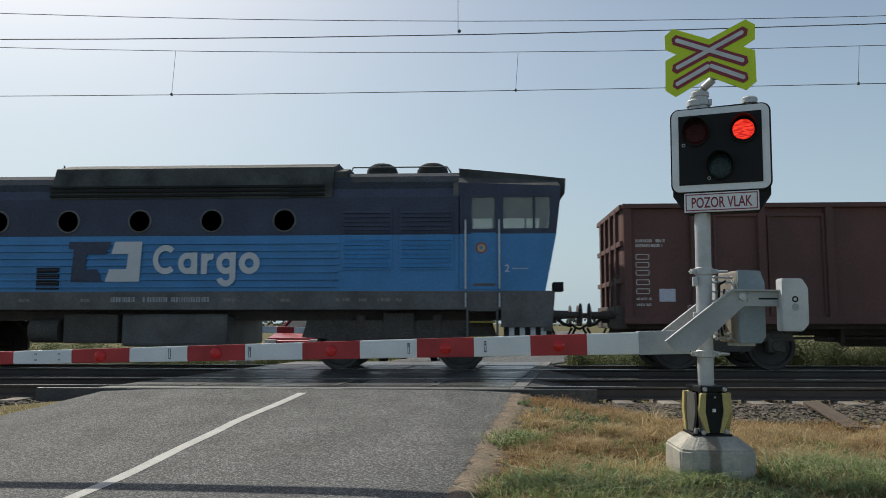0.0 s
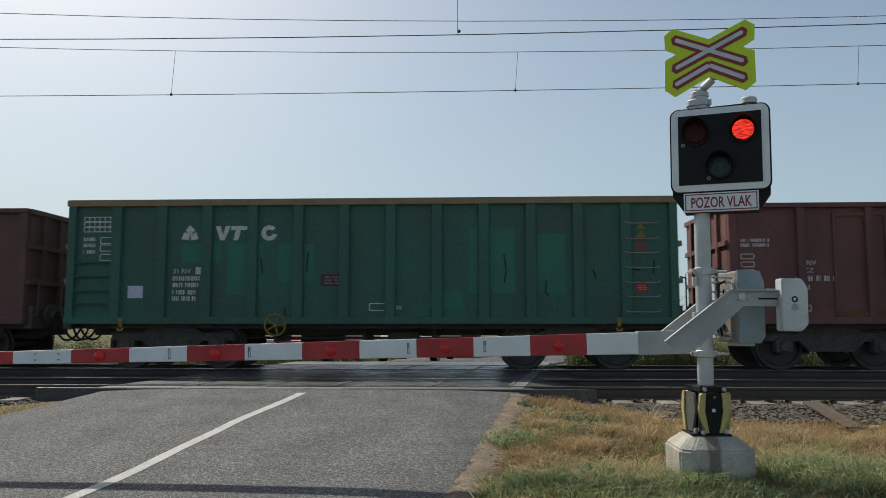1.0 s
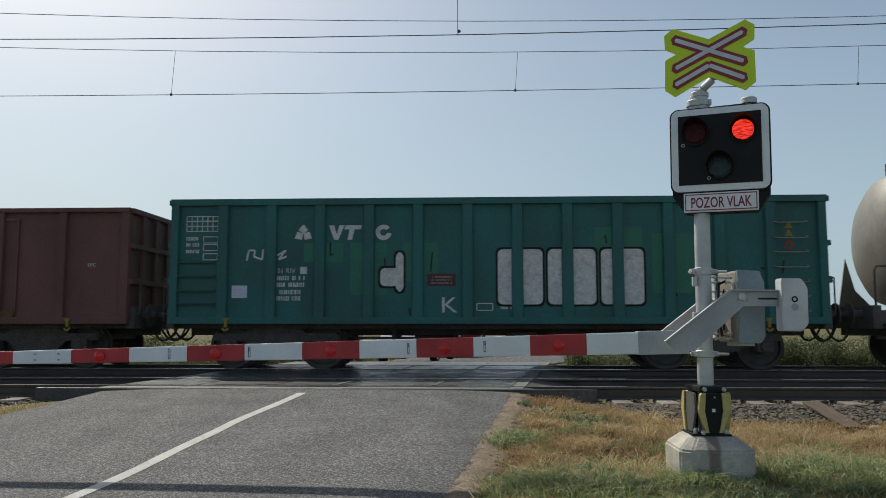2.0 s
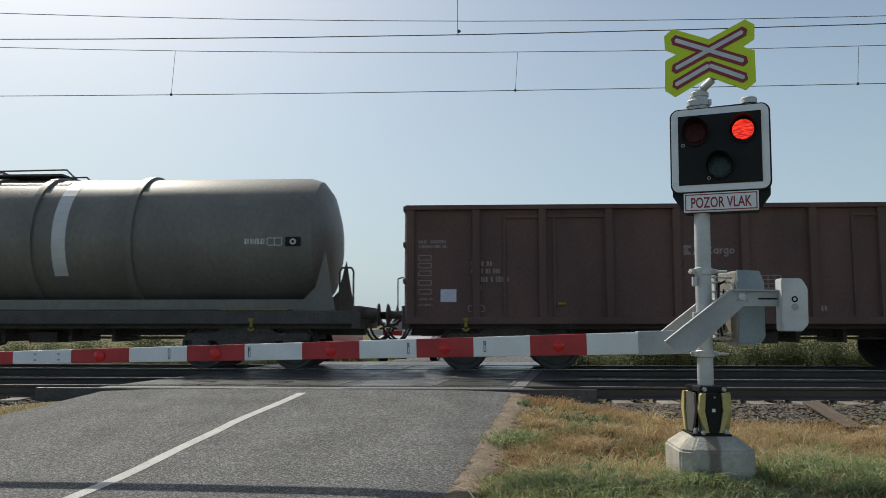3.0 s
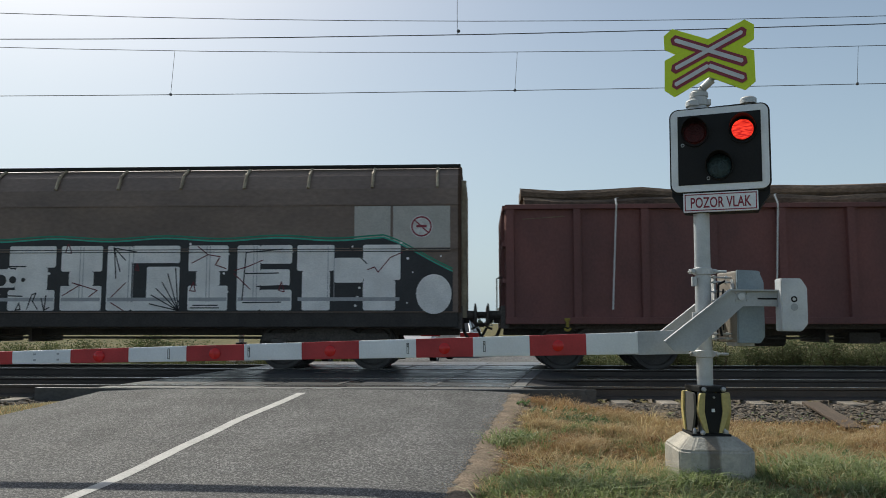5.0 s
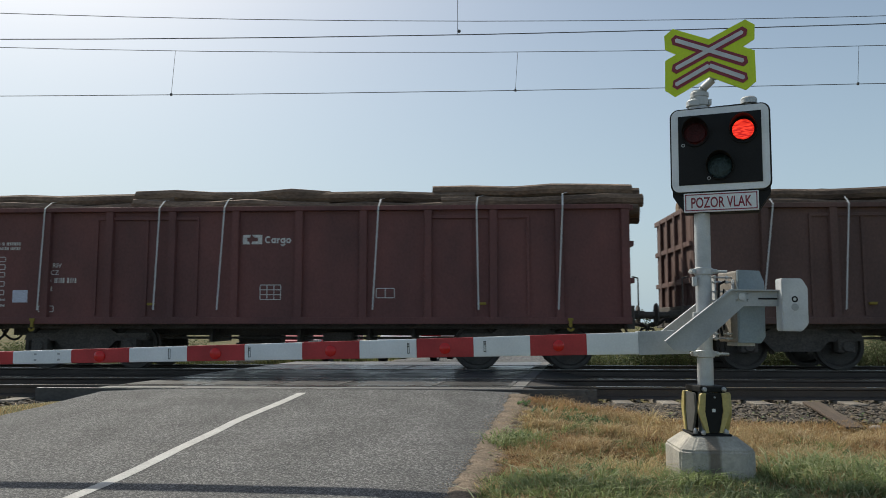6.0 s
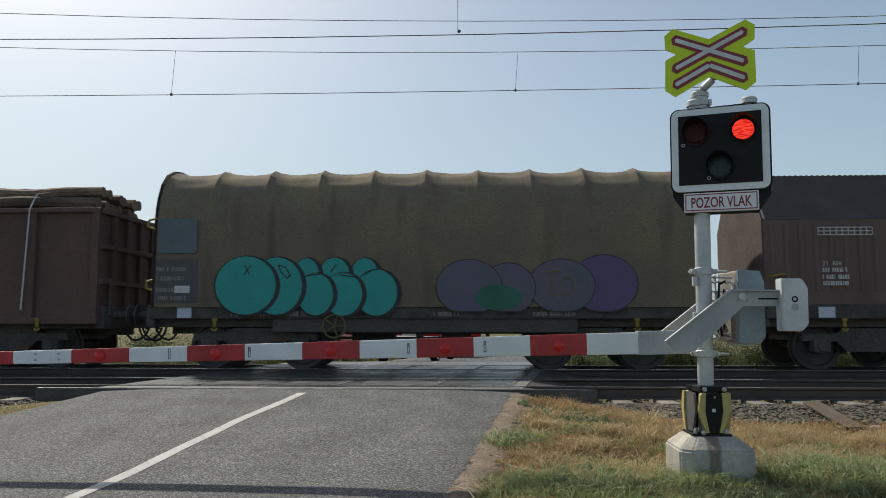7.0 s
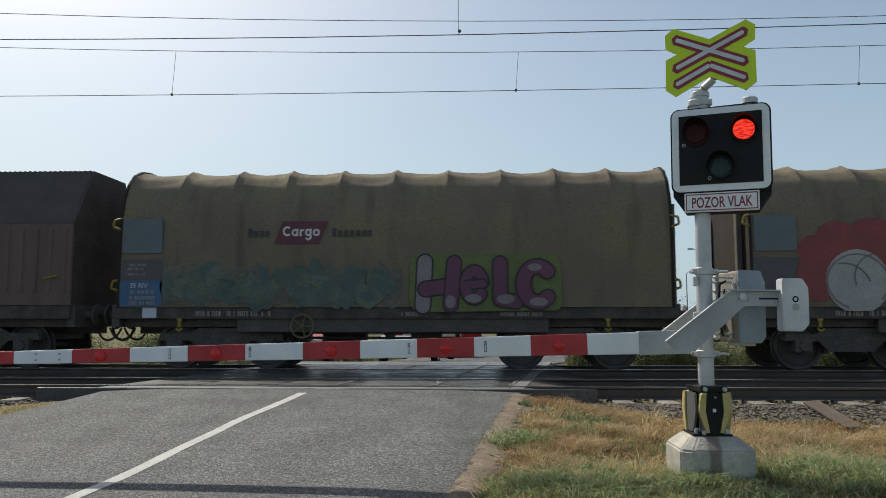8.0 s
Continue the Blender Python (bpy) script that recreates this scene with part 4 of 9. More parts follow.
def running_gear(v, half, bogie_in, z_sill=0.95, depth=0.28):
    """Bogies, buffers and couplings; the frame reaches from -half to half."""
    t = train_mats()
    for s in (-1, 1):
        bg = piece("bogie", SHARED["bogie_frame"], v, pose(s * (half - bogie_in), 0, 0))
        for x in (-0.9, 0.9):
            piece("wheelset", SHARED["wheelset"], bg, pose(x, 0, 0))
        for y in (-0.875, 0.875):
            piece("buffer", SHARED["buffer"], v, pose(s * half, y, 1.06, 0, 0, 0 if s > 0 else 180))
        piece("coupling", SHARED["coupling"], v, pose(s * half, 0, 1.0, 0, 0, 0 if s > 0 else 180))
        for y in (-0.35, 0.3):
            piece("brake_hose", SHARED["brake_hose"], v, pose(s * half, y, 1.0, 0, 0, 0 if s > 0 else 180))
    bm = bmesh.new()
    for y in (-1.0, 1.0):
        box(bm, -half, half, y - 0.06, y + 0.06, z_sill - depth + 0.12, z_sill, 0.01)
    box(bm, -half, half, -0.2, 0.2, z_sill - 0.3, z_sill, 0.01)
    for s in (-1, 1):
        box(bm, s * half - 0.08, s * half + 0.08, -1.3, 1.3, z_sill - 0.16, z_sill + 0.28, 0.015)
    part("frame", bm, t["under"], v)
    bm = bmesh.new()
    tube(bm, (-1.6, 0.25, 0.62), (-0.7, 0.25, 0.62), 0.2, seg=14)
    box(bm, 0.3, 0.9, -0.5, 0.2, 0.5, 0.72, 0.02)
    path(bm, [(-half + 2.2, -0.3, 0.6), (half - 2.2, -0.3, 0.6)], 0.025, 6)
    path(bm, [(-half + 2.2, 0.5, 0.7), (half - 2.2, 0.5, 0.7)], 0.02, 6)
    for x in (-2.0, -0.2, 1.2, 2.1):
        box(bm, x, x + 0.07, -0.6, 0.6, 0.52, 0.82)
    part("brake_gear", bm, t["under"], v)


def hook(v, x, y, m):
    bm = bmesh.new()
    box(bm, x - 0.03, x + 0.03, y - 0.03, y, 0.82, 0.98, 0.01)
    ring_face(bm, x, 0.81, 0.03, 0.07, y - 0.031, 180, 360, 10)
    box(bm, x - 0.05, x + 0.05, y - 0.035, y - 0.005, 0.94, 0.99, 0.006)
    part("lashing_hook", bm, m, v, "yellow lashing hook")


def stencil(v, x0, z, w, h, y, m, name="stencil", rnd=None):
    """One line of unreadable stencil writing: small bars."""
    bm = bmesh.new()
    rnd = rnd or random.Random(int(x0 * 100) + int(z * 1000))
    x = x0
    while x < x0 + w:
        k = rnd.uniform(0.14, 0.42) * h
        if x + k > x0 + w:
            break
        if rnd.random() < 0.86:
            outline(bm, [(x, z), (x + k, z), (x + k, z + h), (x, z + h)], y)
        x += k + rnd.choice((0.16, 0.2, 0.26)) * h
    if bm.faces:
        part(name, bm, m, v, "unreadable stencilled marking")
    else:
        bm.free()


def frame_mark(v, x, z, w, h, y, m, cols=1, rows=1):
    """A thin painted frame, with cells."""
    bm = bmesh.new()
    e = 0.008
    for i in range(rows + 1):
        zz = z + h * i / rows
        outline(bm, [(x, zz - e), (x + w, zz - e), (x + w, zz + e), (x, zz + e)], y)
    for i in range(cols + 1):
        xx = x + w * i / cols
        outline(bm, [(xx - e, z + e), (xx + e, z + e), (xx + e, z + h - e), (xx - e, z + h - e)], y)
    part("marking_frame", bm, m, v, "thin painted frame")


def quad_mark(v, x, z, w, h, y, m, name="marking", label=""):
    bm = bmesh.new()
    outline(bm, [(x, z), (x + w, z), (x + w, z + h), (x, z + h)], y)
    return part(name, bm, m, v, label)


def round_strokes(v, x, z, k, y, m):
    """Five round strokes beside the operator's mark; k is the scale, z their foot."""
    w = 0.118 * k
    for i, (r, sx, a, b, step) in enumerate(((0.285, 0.88, 48, 312, 0.50), (0.21, 0.9, 0, 360, 0.455), (0.2, 1.0, 75, 185, 0.30), (0.21, 0.9, 0, 360, 0.44), (0.21, 0.97, 0, 360, 0.4))):
        r, rx = r * k, r * sx * k
        bm = bmesh.new()
        ring_face(bm, x + rx, z + r, r - w, r, y, a, b, 24, sx=sx)
        if i in (1, 2, 3):
            e = x + 2 * rx if i != 2 else x + w
            low, high = (z - 0.1 * k if i == 3 else z), z + 2 * r
            outline(bm, [(e - w, low), (e, low), (e, high), (e - w, high)], y - 0.001)
        if i == 3:
            ring_face(bm, x + rx, z - 0.03 * k, r - w, r, y - 0.002, 200, 360, 16, sx=sx)
        part("mark", bm, m, v, "round stroke of the operator's mark")
        x += step * k


def company_mark(v, x, z, h, y, m, m2=None):
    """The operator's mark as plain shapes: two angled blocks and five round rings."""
    bm = bmesh.new()
    outline(bm, [(x + 0.62 * h, z + h), (x + 1.7 * h, z + h), (x + 1.7 * h, z), (x + 0.55 * h, z), (x + 0.65 * h, z + 0.3 * h), (x + 1.25 * h, z + 0.3 * h), (x + 1.25 * h, z + 0.7 * h), (x + 0.85 * h, z + 0.7 * h)], y)
    part("mark", bm, m, v, "angular block of the operator's mark")
    bm = bmesh.new()
    outline(bm, [(x - 0.35 * h, z + h), (x + 0.5 * h, z + h), (x + 0.4 * h, z + 0.7 * h), (x + 0.1 * h, z + 0.7 * h), (x + 0.1 * h, z + 0.3 * h), (x + 0.3 * h, z + 0.3 * h), (x + 0.42 * h, z), (x - 0.35 * h, z)], y)
    part("mark", bm, m2 or m, v, "angular block of the operator's mark")
    round_strokes(v, x + 2.0 * h, z + 0.1 * h, 1.32 * h, y, m)


def open_wagon(s0, s1, paint, label, top=3.15, posts=10, z0=0.98, rim=None, green=False, group="wagons"):
    """A bogie open wagon with pressed posts and a top rail. s0, s1: ends of the body along the train."""
    t = train_mats()
    half = (s1 - s0) / 2
    v = thing("open_wagon", pose((s0 + s1) / 2, TRAIN_Y, 0), label, "wagon", group)
    TRAIN.append((v, (s0 + s1) / 2))
    W = 1.36
    for y, nm in ((-W, "side_panel"), (W, "side_panel")):
        bm = bmesh.new()
        box(bm, -half + 0.03, half - 0.03, y - 0.02, y + 0.02, z0, top - 0.04)
        sd = part(nm, bm, paint, v)
        k = -1 if y < 0 else 1
        n = posts
        for i in range(n + 1):
            x = -half + 0.09 + (2 * half - 0.18) * i / n
            wide = (0.115 if green else 0.085) if i not in (0, n) else 0.09
            bm = bmesh.new()
            a, b = y + 0.02 * k, y + 0.10 * k
            prism(bm, [(x - wide, a), (x - wide * 0.8, b), (x + wide * 0.8, b), (x + wide, a)], "z", z0, top - 0.05)
            part("post", bm, paint, sd)
        bm = bmesh.new()
        box(bm, -half, half, y - 0.05 * k, y + 0.115 * k, top - (0.13 if green else 0.09), top, 0.012)
        part("top_rail", bm, rim or paint, sd)
        bm = bmesh.new()
        box(bm, -half, half, y - 0.02 * k, y + 0.105 * k, z0 - 0.1, z0 + 0.03, 0.012)
        part("bottom_rail", bm, paint, sd)
    for s in (-1, 1):
        bm = bmesh.new()
        box(bm, s * (half - 0.02) - 0.02, s * (half - 0.02) + 0.02, -W, W, z0, top - 0.03)
        en = part("end_wall", bm, paint, v)
        for y in (-0.9, -0.3, 0.3, 0.9):
            part("end_post", box(bmesh.new(), s * half - 0.06, s * half + 0.06, y - 0.06, y + 0.06, z0, top - 0.05, 0.01), paint, en)
        for z in (1.7, 2.4, top - 0.06):
            part("end_beam", box(bmesh.new(), s * half - 0.05, s * half + 0.07, -W - 0.05, W + 0.05, z - 0.05, z + 0.05, 0.01), rim or paint, en)
        bm = bmesh.new()
        for y in (-1.25, ):
            path(bm, [(s * (half + 0.05), y, 1.05), (s * (half + 0.16), y, 1.08), (s * (half + 0.16), y, 1.75), (s * (half + 0.05), y, 1.78)], 0.014, 6)
        part("grab_rail", bm, t["under"], en)
    bm = bmesh.new()
    box(bm, -half + 0.05, half - 0.05, -W, W, z0 - 0.08, z0)
    part("wagon_floor", bm, t["under"], v)
    running_gear(v, half + 0.0, 2.0)
    for x in (-half + 1.15, half - 1.15):
        hook(v, x, -W - 0.11, t["yellow"])
    return v, half, -W - 0.024


def bay(half, x, n=10):
    """The clear stretch of side panel just right of a post, nearest to x."""
    spots = [-half + 0.09 + (2 * half - 0.18) * i / n + 0.2 for i in range(n)]
    return min(spots, key=lambda q: abs(q - x))


def red_wagon_marks(v, half, y, dim=False, txt=True):
    t = train_mats()
    m = t["faint"] if dim else t["white"]
    rnd = random.Random(int(half * 1000))
    x = -half + 0.25
    for i, z in enumerate((2.42, 2.33)):
        stencil(v, x, z, 0.55, 0.06, y, m, rnd=rnd)
    for z in (2.1, 1.95, 1.8, 1.62, 1.45):
        frame_mark(v, x, z, 0.24, 0.09, y, m)
    for z in (1.33, 1.22):
        stencil(v, x, z, 0.28, 0.045, y, m, rnd=rnd)
    quad_mark(v, x + 0.42, 1.3, 0.3, 0.24, y - 0.001, t["card"], "paper_card", "pale blue printed card")
    if txt and not dim:
        lettering("lettering", "31  RIV", 0.125, m, v, -half + 1.25, y, 1.98, label="white letters 31 RIV")
        lettering("lettering", "54 CZ", 0.125, m, v, -half + 1.25, y, 1.84, label="white letters 54 CZ")
    else:
        stencil(v, -half + 1.25, 1.98, 0.4, 0.09, y, m, rnd=rnd)
        stencil(v, -half + 1.25, 1.84, 0.55, 0.09, y, m, rnd=rnd)
    stencil(v, -half + 1.25, 1.68, 0.72, 0.1, y, m, rnd=rnd)
    stencil(v, -half + 1.25, 1.52, 0.25, 0.09, y, m, rnd=rnd)
    frame_mark(v, -half + 1.2, 1.12, 0.3, 0.11, y, m, 3)


build_crossing()
rust = mat("oxide_red_paint", (0.185, 0.07, 0.062), rough=0.7, var=0.14, scale=1.1, grain=26, bump=0.12, other=(0.115, 0.05, 0.046), stretch=(1, 1, 0.6))
brown = mat("brown_wagon_paint", (0.155, 0.07, 0.06), rough=0.75, var=0.14, scale=1.1, grain=26, bump=0.12, other=(0.1, 0.052, 0.046), stretch=(1, 1, 0.6))
dkbrown = mat("grimy_brown_paint", (0.145, 0.079, 0.065), rough=0.75, var=0.16, scale=1.1, grain=26, bump=0.12, other=(0.095, 0.055, 0.047), stretch=(1, 1, 0.6))
green = mat("green_wagon_paint", (0.038, 0.14, 0.1), rough=0.65, var=0.2, scale=0.8, grain=24, bump=0.12, other=(0.05, 0.1, 0.076), stretch=(1, 1, 0.6))
teal = mat("teal_wagon_paint", (0.025, 0.15, 0.14), rough=0.65, var=0.14, scale=1.0, grain=24, bump=0.12, other=(0.03, 0.1, 0.09), stretch=(1, 1, 0.7))



def rounded_off(pts):
    """A closed outline with its corners cut twice."""
    for _ in range(2):
        pts = [(p[0] + (q[0] - p[0]) * k, p[1] + (q[1] - p[1]) * k) for p, q in zip(pts, pts[1:] + pts[:1]) for k in (0.25, 0.75)]
    return pts


def fat_stroke(v, c, pts, w, m, y, lab, name="graffiti_stroke"):
    """A fat sprayed stroke with round joints, through points given along the train and in height."""
    bm = bmesh.new()
    k = 0
    for a, b in zip(pts, pts[1:]):
        outline(bm, bar_pts((a[0] - c, a[1]), (b[0] - c, b[1]), w), y - 0.00012 * k)
        k += 1
    for a in pts:
        outline(bm, disc_pts(a[0] - c, a[1], w / 2, n=14), y - 0.00012 * k)
        k += 1
    return part(name, bm, m, v, lab)


def door_seams(v, c, y, spans, paint):
    """Side doors: a raised frame with two leaves and a latch bar."""
    t = train_mats()
    for a, b in spans:
        for s in (a, (a + b) / 2, b):
            bm = bmesh.new()
            box(bm, s - c - 0.025, s - c + 0.025, y - 0.03, y + 0.004, 1.05, 2.95, 0.005)
            part("door_seam", bm, paint, v)
        bm = bmesh.new()
        box(bm, a - c, b - c, y - 0.035, y + 0.004, 2.9, 2.96, 0.006)
        part("door_head", bm, paint, v)
        bm = bmesh.new()
        box(bm, (a + b) / 2 - c + 0.05, (a + b) / 2 - c + 0.2, y - 0.05, y + 0.0, 1.24, 1.29, 0.01)
        part("latch", bm, t["yellow"], v, "yellow door latch")


def hand_wheel(v, x, z, y, m, r=0.2):
    bm = bmesh.new()
    n = 20
    pts = [(x + r * math.cos(6.283 * i / n), y, z + r * math.sin(6.283 * i / n)) for i in range(n + 1)]
    path(bm, pts, 0.018, 6)
    for i in range(5):
        a = 6.283 * i / 5
        tube(bm, (x, y, z), (x + r * math.cos(a), y, z + r * math.sin(a)), 0.014, seg=6)
    tube(bm, (x, y - 0.02, z), (x, y + 0.2, z), 0.03, seg=8)
    part("hand_wheel", bm, m, v, "spoked brake hand wheel")


def green_marks(v, h, y, letters_at):
    t = train_mats()
    w = t["white"]
    x = -h + 0.3
    for z in (2.88, 2.78, 2.68):
        frame_mark(v, x, z, 0.62, 0.09, y, w, 6)
    for z in (2.5, 2.38, 2.25):
        stencil(v, x, z, 0.26, 0.07, y, w)
    for z in (2.45, 2.3, 2.12):
        frame_mark(v, x + 0.34, z, 0.28, 0.12, y, w)
    quad_mark(v, x + 0.92, 1.38, 0.3, 0.24, y - 0.001, t["card"], "paper_card", "pale printed card")
    lettering("lettering", "31 RIV", 0.13, w, v, -h + 2.1, y, 1.86, label="white letters 31 RIV")
    for i, z in enumerate((1.72, 1.59, 1.45, 1.33)):
        stencil(v, -h + 2.1, z, 0.55 - 0.08 * (i > 1), 0.085, y, w)
    quad_mark(v, -h + 2.55, 1.84, 0.13, 0.14, y, w)
    # the hirer's mark: three slanted blocks and a triple wedge
    for i, (dx, ww) in enumerate(((0.0, 0.26), (0.3, 0.3), (0.92, 0.28))):
        bm = bmesh.new()
        x0 = letters_at + dx
        if i == 0:
            outline(bm, [(x0, 2.78), (x0 + 0.1, 2.78), (x0 + 0.15, 2.6), (x0 + 0.2, 2.78), (x0 + 0.3, 2.78), (x0 + 0.18, 2.5), (x0 + 0.1, 2.5)], y)
        elif i == 1:
            outline(bm, [(x0 + 0.02, 2.78), (x0 + 0.34, 2.78), (x0 + 0.32, 2.70), (x0 + 0.2, 2.70), (x0 + 0.15, 2.5), (x0 + 0.06, 2.5), (x0 + 0.1, 2.70), (x0, 2.70)], y)
        else:
            ring_face(bm, x0 + 0.14, 2.64, 0.065, 0.15, y, 40, 350, sx=1.05)
        part("mark", bm, w, v, "slanted white block of the hirer's mark")
    for a in (90, 210, 330):
        bm = bmesh.new()
        cx, cz = letters_at - 0.5 + 0.1 * math.cos(radians(a)), 2.62 + 0.09 * math.sin(radians(a))
        outline(bm, [(cx + 0.095 * math.cos(radians(a + k)), cz + 0.095 * math.sin(radians(a + k))) for k in (0, 100, 180, 260)], y)
        part("mark", bm, w, v, "white wedge of the hirer's mark")
    # recessed end panel with steps, ladder at the other end
    # darker copy of the green: the recess's shadow is painted into the bars
    dark = mat("green_shadow_panel", (0.03, 0.08, 0.06), rough=0.7, var=0.2, scale=2, bump=0.1)
    for z in (1.25, 1.5, 1.78, 2.05):
        part("step_bar", box(bmesh.new(), -h + 0.12, -h + 0.9, y - 0.07, y - 0.03, z, z + 0.035, 0.006), dark, v)
    for z in (1.15, 1.43, 1.7, 1.98, 2.26, 2.53, 2.82):
        bm = bmesh.new()
        path(bm, [(h - 1.01, y, z), (h - 1.0, y - 0.1, z - 0.03), (h - 0.92, y - 0.11, z - 0.045), (h - 0.46, y - 0.11, z - 0.045), (h - 0.38, y - 0.1, z - 0.03), (h - 0.37, y, z)], 0.011, 6)
        part("rung", bm, t["faint"], v, "steel ladder rung")
    quad_mark(v, h - 0.8, 1.48, 0.22, 0.18, y - 0.001, t["red"], "warning_mark", "red warning square")
    for z in (1.6, 1.56, 1.52):
        stencil(v, h - 0.77, z, 0.16, 0.016, y - 0.003, t["white"])
    bm = bmesh.new()
    ring_face(bm, h - 0.69, 2.36, 0.05, 0.085, y - 0.001)
    part("warning_mark", bm, t["red"], v, "red ring mark")
    for z in (2.68, 2.53):
        bm = bmesh.new()
        outline(bm, [(h - 0.77, z), (h - 0.61, z), (h - 0.69, z + 0.13)], y - 0.001)
        part("warning_mark", bm, t["yellow"], v, "yellow warning triangle")
    # repainted bays, scratches and rust runs
    fresh = mat("fresher_green_patch", (0.034, 0.18, 0.115), rough=0.6, var=0.1, scale=2, grain=24, bump=0.1, other=(0.032, 0.15, 0.1))
    for x0, z0_, x1, z1_ in [(-3.63, 2.07, -2.87, 2.44), (-2.73, 1.44, -2.02, 2.44), (-1.73, 1.68, -1.04, 2.43), (1.95, 1.46, 2.83, 2.71), (3.01, 1.46, 3.78, 2.6), (1.18, 1.17, 1.82, 1.49)]:
        quad_mark(v, x0, z0_, x1 - x0, z1_ - z0_, y - 0.0004, fresh, "repainted_patch", "fresher green repainted patch")
    scar = mat("dark_scratch", (0.03, 0.035, 0.028), rough=0.9, var=0.3, scale=9, bump=0.2)
    for pts in [[(2.62, 2.2), (2.66, 1.91), (2.62, 1.67)], [(3.41, 1.69), (3.4, 1.48), (3.46, 1.42)], [(2.14, 2.55), (2.16, 2.42)], [(5.03, 1.93), (5.16, 1.89)], [(5.45, 2.06), (5.42, 1.84)], [(4.3, 1.9), (4.35, 1.75)], [(-3.12, 2.44), (-3.12, 2.2), (-3.07, 2.22)], [(-1.15, 2.24), (-1.18, 1.89)], [(-2.07, 2.14), (-2.04, 1.87)], [(-1.59, 1.17), (-1.57, 1.06)]]:
        fat_stroke(v, 0, pts, 0.03, scar, y - 0.002, "dark scratch in the paint", "scratch")
    quad_mark(v, -h + 5.0, 1.6, 0.55, 0.24, y - 0.001, mat("dark_red_plate", (0.1, 0.03, 0.035), bump=0.0), "plate", "dark red plate")
    for z in (1.76, 1.7, 1.64):
        stencil(v, -h + 5.08, z, 0.4, 0.035, y - 0.004, t["faint"])
    frame_mark(v, -h + 5.95, 1.14, 0.3, 0.13, y, w)
    stencil(v, -h + 6.4, 1.16, 0.22, 0.07, y, w)


def loads(c, half, rnd_seed, heights, straps, top, label):
    """Sawn tree trunks stacked above the wagon's sides, strapped down."""
    rnd = random.Random(rnd_seed)
    bark = mat("log_bark", (0.2, 0.135, 0.092), rough=0.9, var=0.35, scale=4, grain=30, bump=0.6, other=(0.09, 0.06, 0.043), random_piece=0.45, stretch=(0.4, 1, 1))
    cut = mat("log_cut_face", (0.22, 0.15, 0.095), rough=0.85, var=0.2, scale=8, bump=0.2, random_piece=0.2)
    webbing = mat("white_webbing", (0.6, 0.6, 0.58), rough=0.8, var=0.1, bump=0.1)
    ld = thing("timber_load", pose(c, TRAIN_Y, 0), label, "timber load", "timber loads")
    TRAIN.append((ld, c))
    shapes = []
    for k in range(4):
        bm = bmesh.new()
        n, rows = 9, []
        L = 3.9
        for i in range(6):
            x = -L / 2 + L * i / 5
            off = (0.03 * math.sin(i * 1.7 + k), 0.03 * math.cos(i * 2.1 + k))
            r = (1.0 - 0.03 * i) * (1 + 0.05 * math.sin(i * 3 + k))
            rows.append([bm.verts.new((x, off[0] + 0.13 * r * math.cos(6.283 * j / n), off[1] + 0.13 * r * math.sin(6.283 * j / n))) for j in range(n)])
        for a, b in zip(rows, rows[1:]):
            for j in range(n):
                bm.faces.new((a[j], a[(j + 1) % n], b[(j + 1) % n], b[j]))
        f = [bm.faces.new(rows[0][::-1]), bm.faces.new(rows[-1])]
        for q in f:
            q.material_index = 1
        me = mesh_of("log", bm, [bark, cut], True)
        shapes.append(me)
    n = len(heights)
    for i, hgt in enumerate(heights):
        cx = -half + 0.25 + (2 * half - 0.5) * (i + 0.5) / n
        z = top - 0.24 + (hgt - 3.5)
        lay = 0
        while z + 0.05 < hgt:
            wide = 1.22 if z < top else 1.22 - 0.22 * ((z - top) / 0.3)
            m = int(2 * wide / 0.265)
            for j in range(m + 1):
                y = -wide + 2 * wide * j / m
                sc = rnd.uniform(0.88, 1.12)
                ob = piece("log", rnd.choice(shapes), ld, pose(cx + rnd.uniform(-0.16, 0.16), y, z + rnd.uniform(-0.015, 0.02), rnd.uniform(0, 360), rnd.uniform(-0.7, 0.7), rnd.choice((0, 180)) + rnd.uniform(-0.8, 0.8)))
            z += 0.225
            lay += 1
    for s, lean, hz in straps:
        x = s - c
        bm = bmesh.new()
        y = -1.36 - 0.135
        p = [(x - lean, y, 1.15), (x, y, top - 0.02), (x + 0.02, -1.3, hz - 0.12), (x + 0.25, -0.8, hz + 0.02), (x + 0.28, 0.8, hz + 0.02), (x + 0.05, 1.3, hz - 0.12), (x, -y, top), (x - lean, -y, 1.2)]
        for a, b in zip(p, p[1:]):
            va = [bm.verts.new((q[0] + d, q[1], q[2])) for q in (a, b) for d in (-0.015, 0.015)]
            bm.faces.new((va[0], va[1], va[3], va[2]))
        part("strap", bm, webbing, ld, "white lashing strap")


t = train_mats()
W = t["white"]
v, h, y = open_wagon(2.70, 15.35, brown, "brown open freight wagon with white stencils")
red_wagon_marks(v, h, y)
company_mark(v, 0.06, 2.18, 0.185, y, W)
frame_mark(v, 1.33, 1.46, 0.36, 0.24, y, W, 3, 3)
quad_mark(v, 0.06, 1.1, 0.32, 0.15, y - 0.001, W, "plate", "small white plate")
lettering("lettering", "UIC", 0.1, W, v, h - 0.75, y, 1.75, label="white letters UIC")
stencil(v, h - 0.95, 1.2, 0.4, 0.05, y, W)
door_seams(v, 0, y, ((-4.6, -2.6), (1.9, 3.9)), brown)

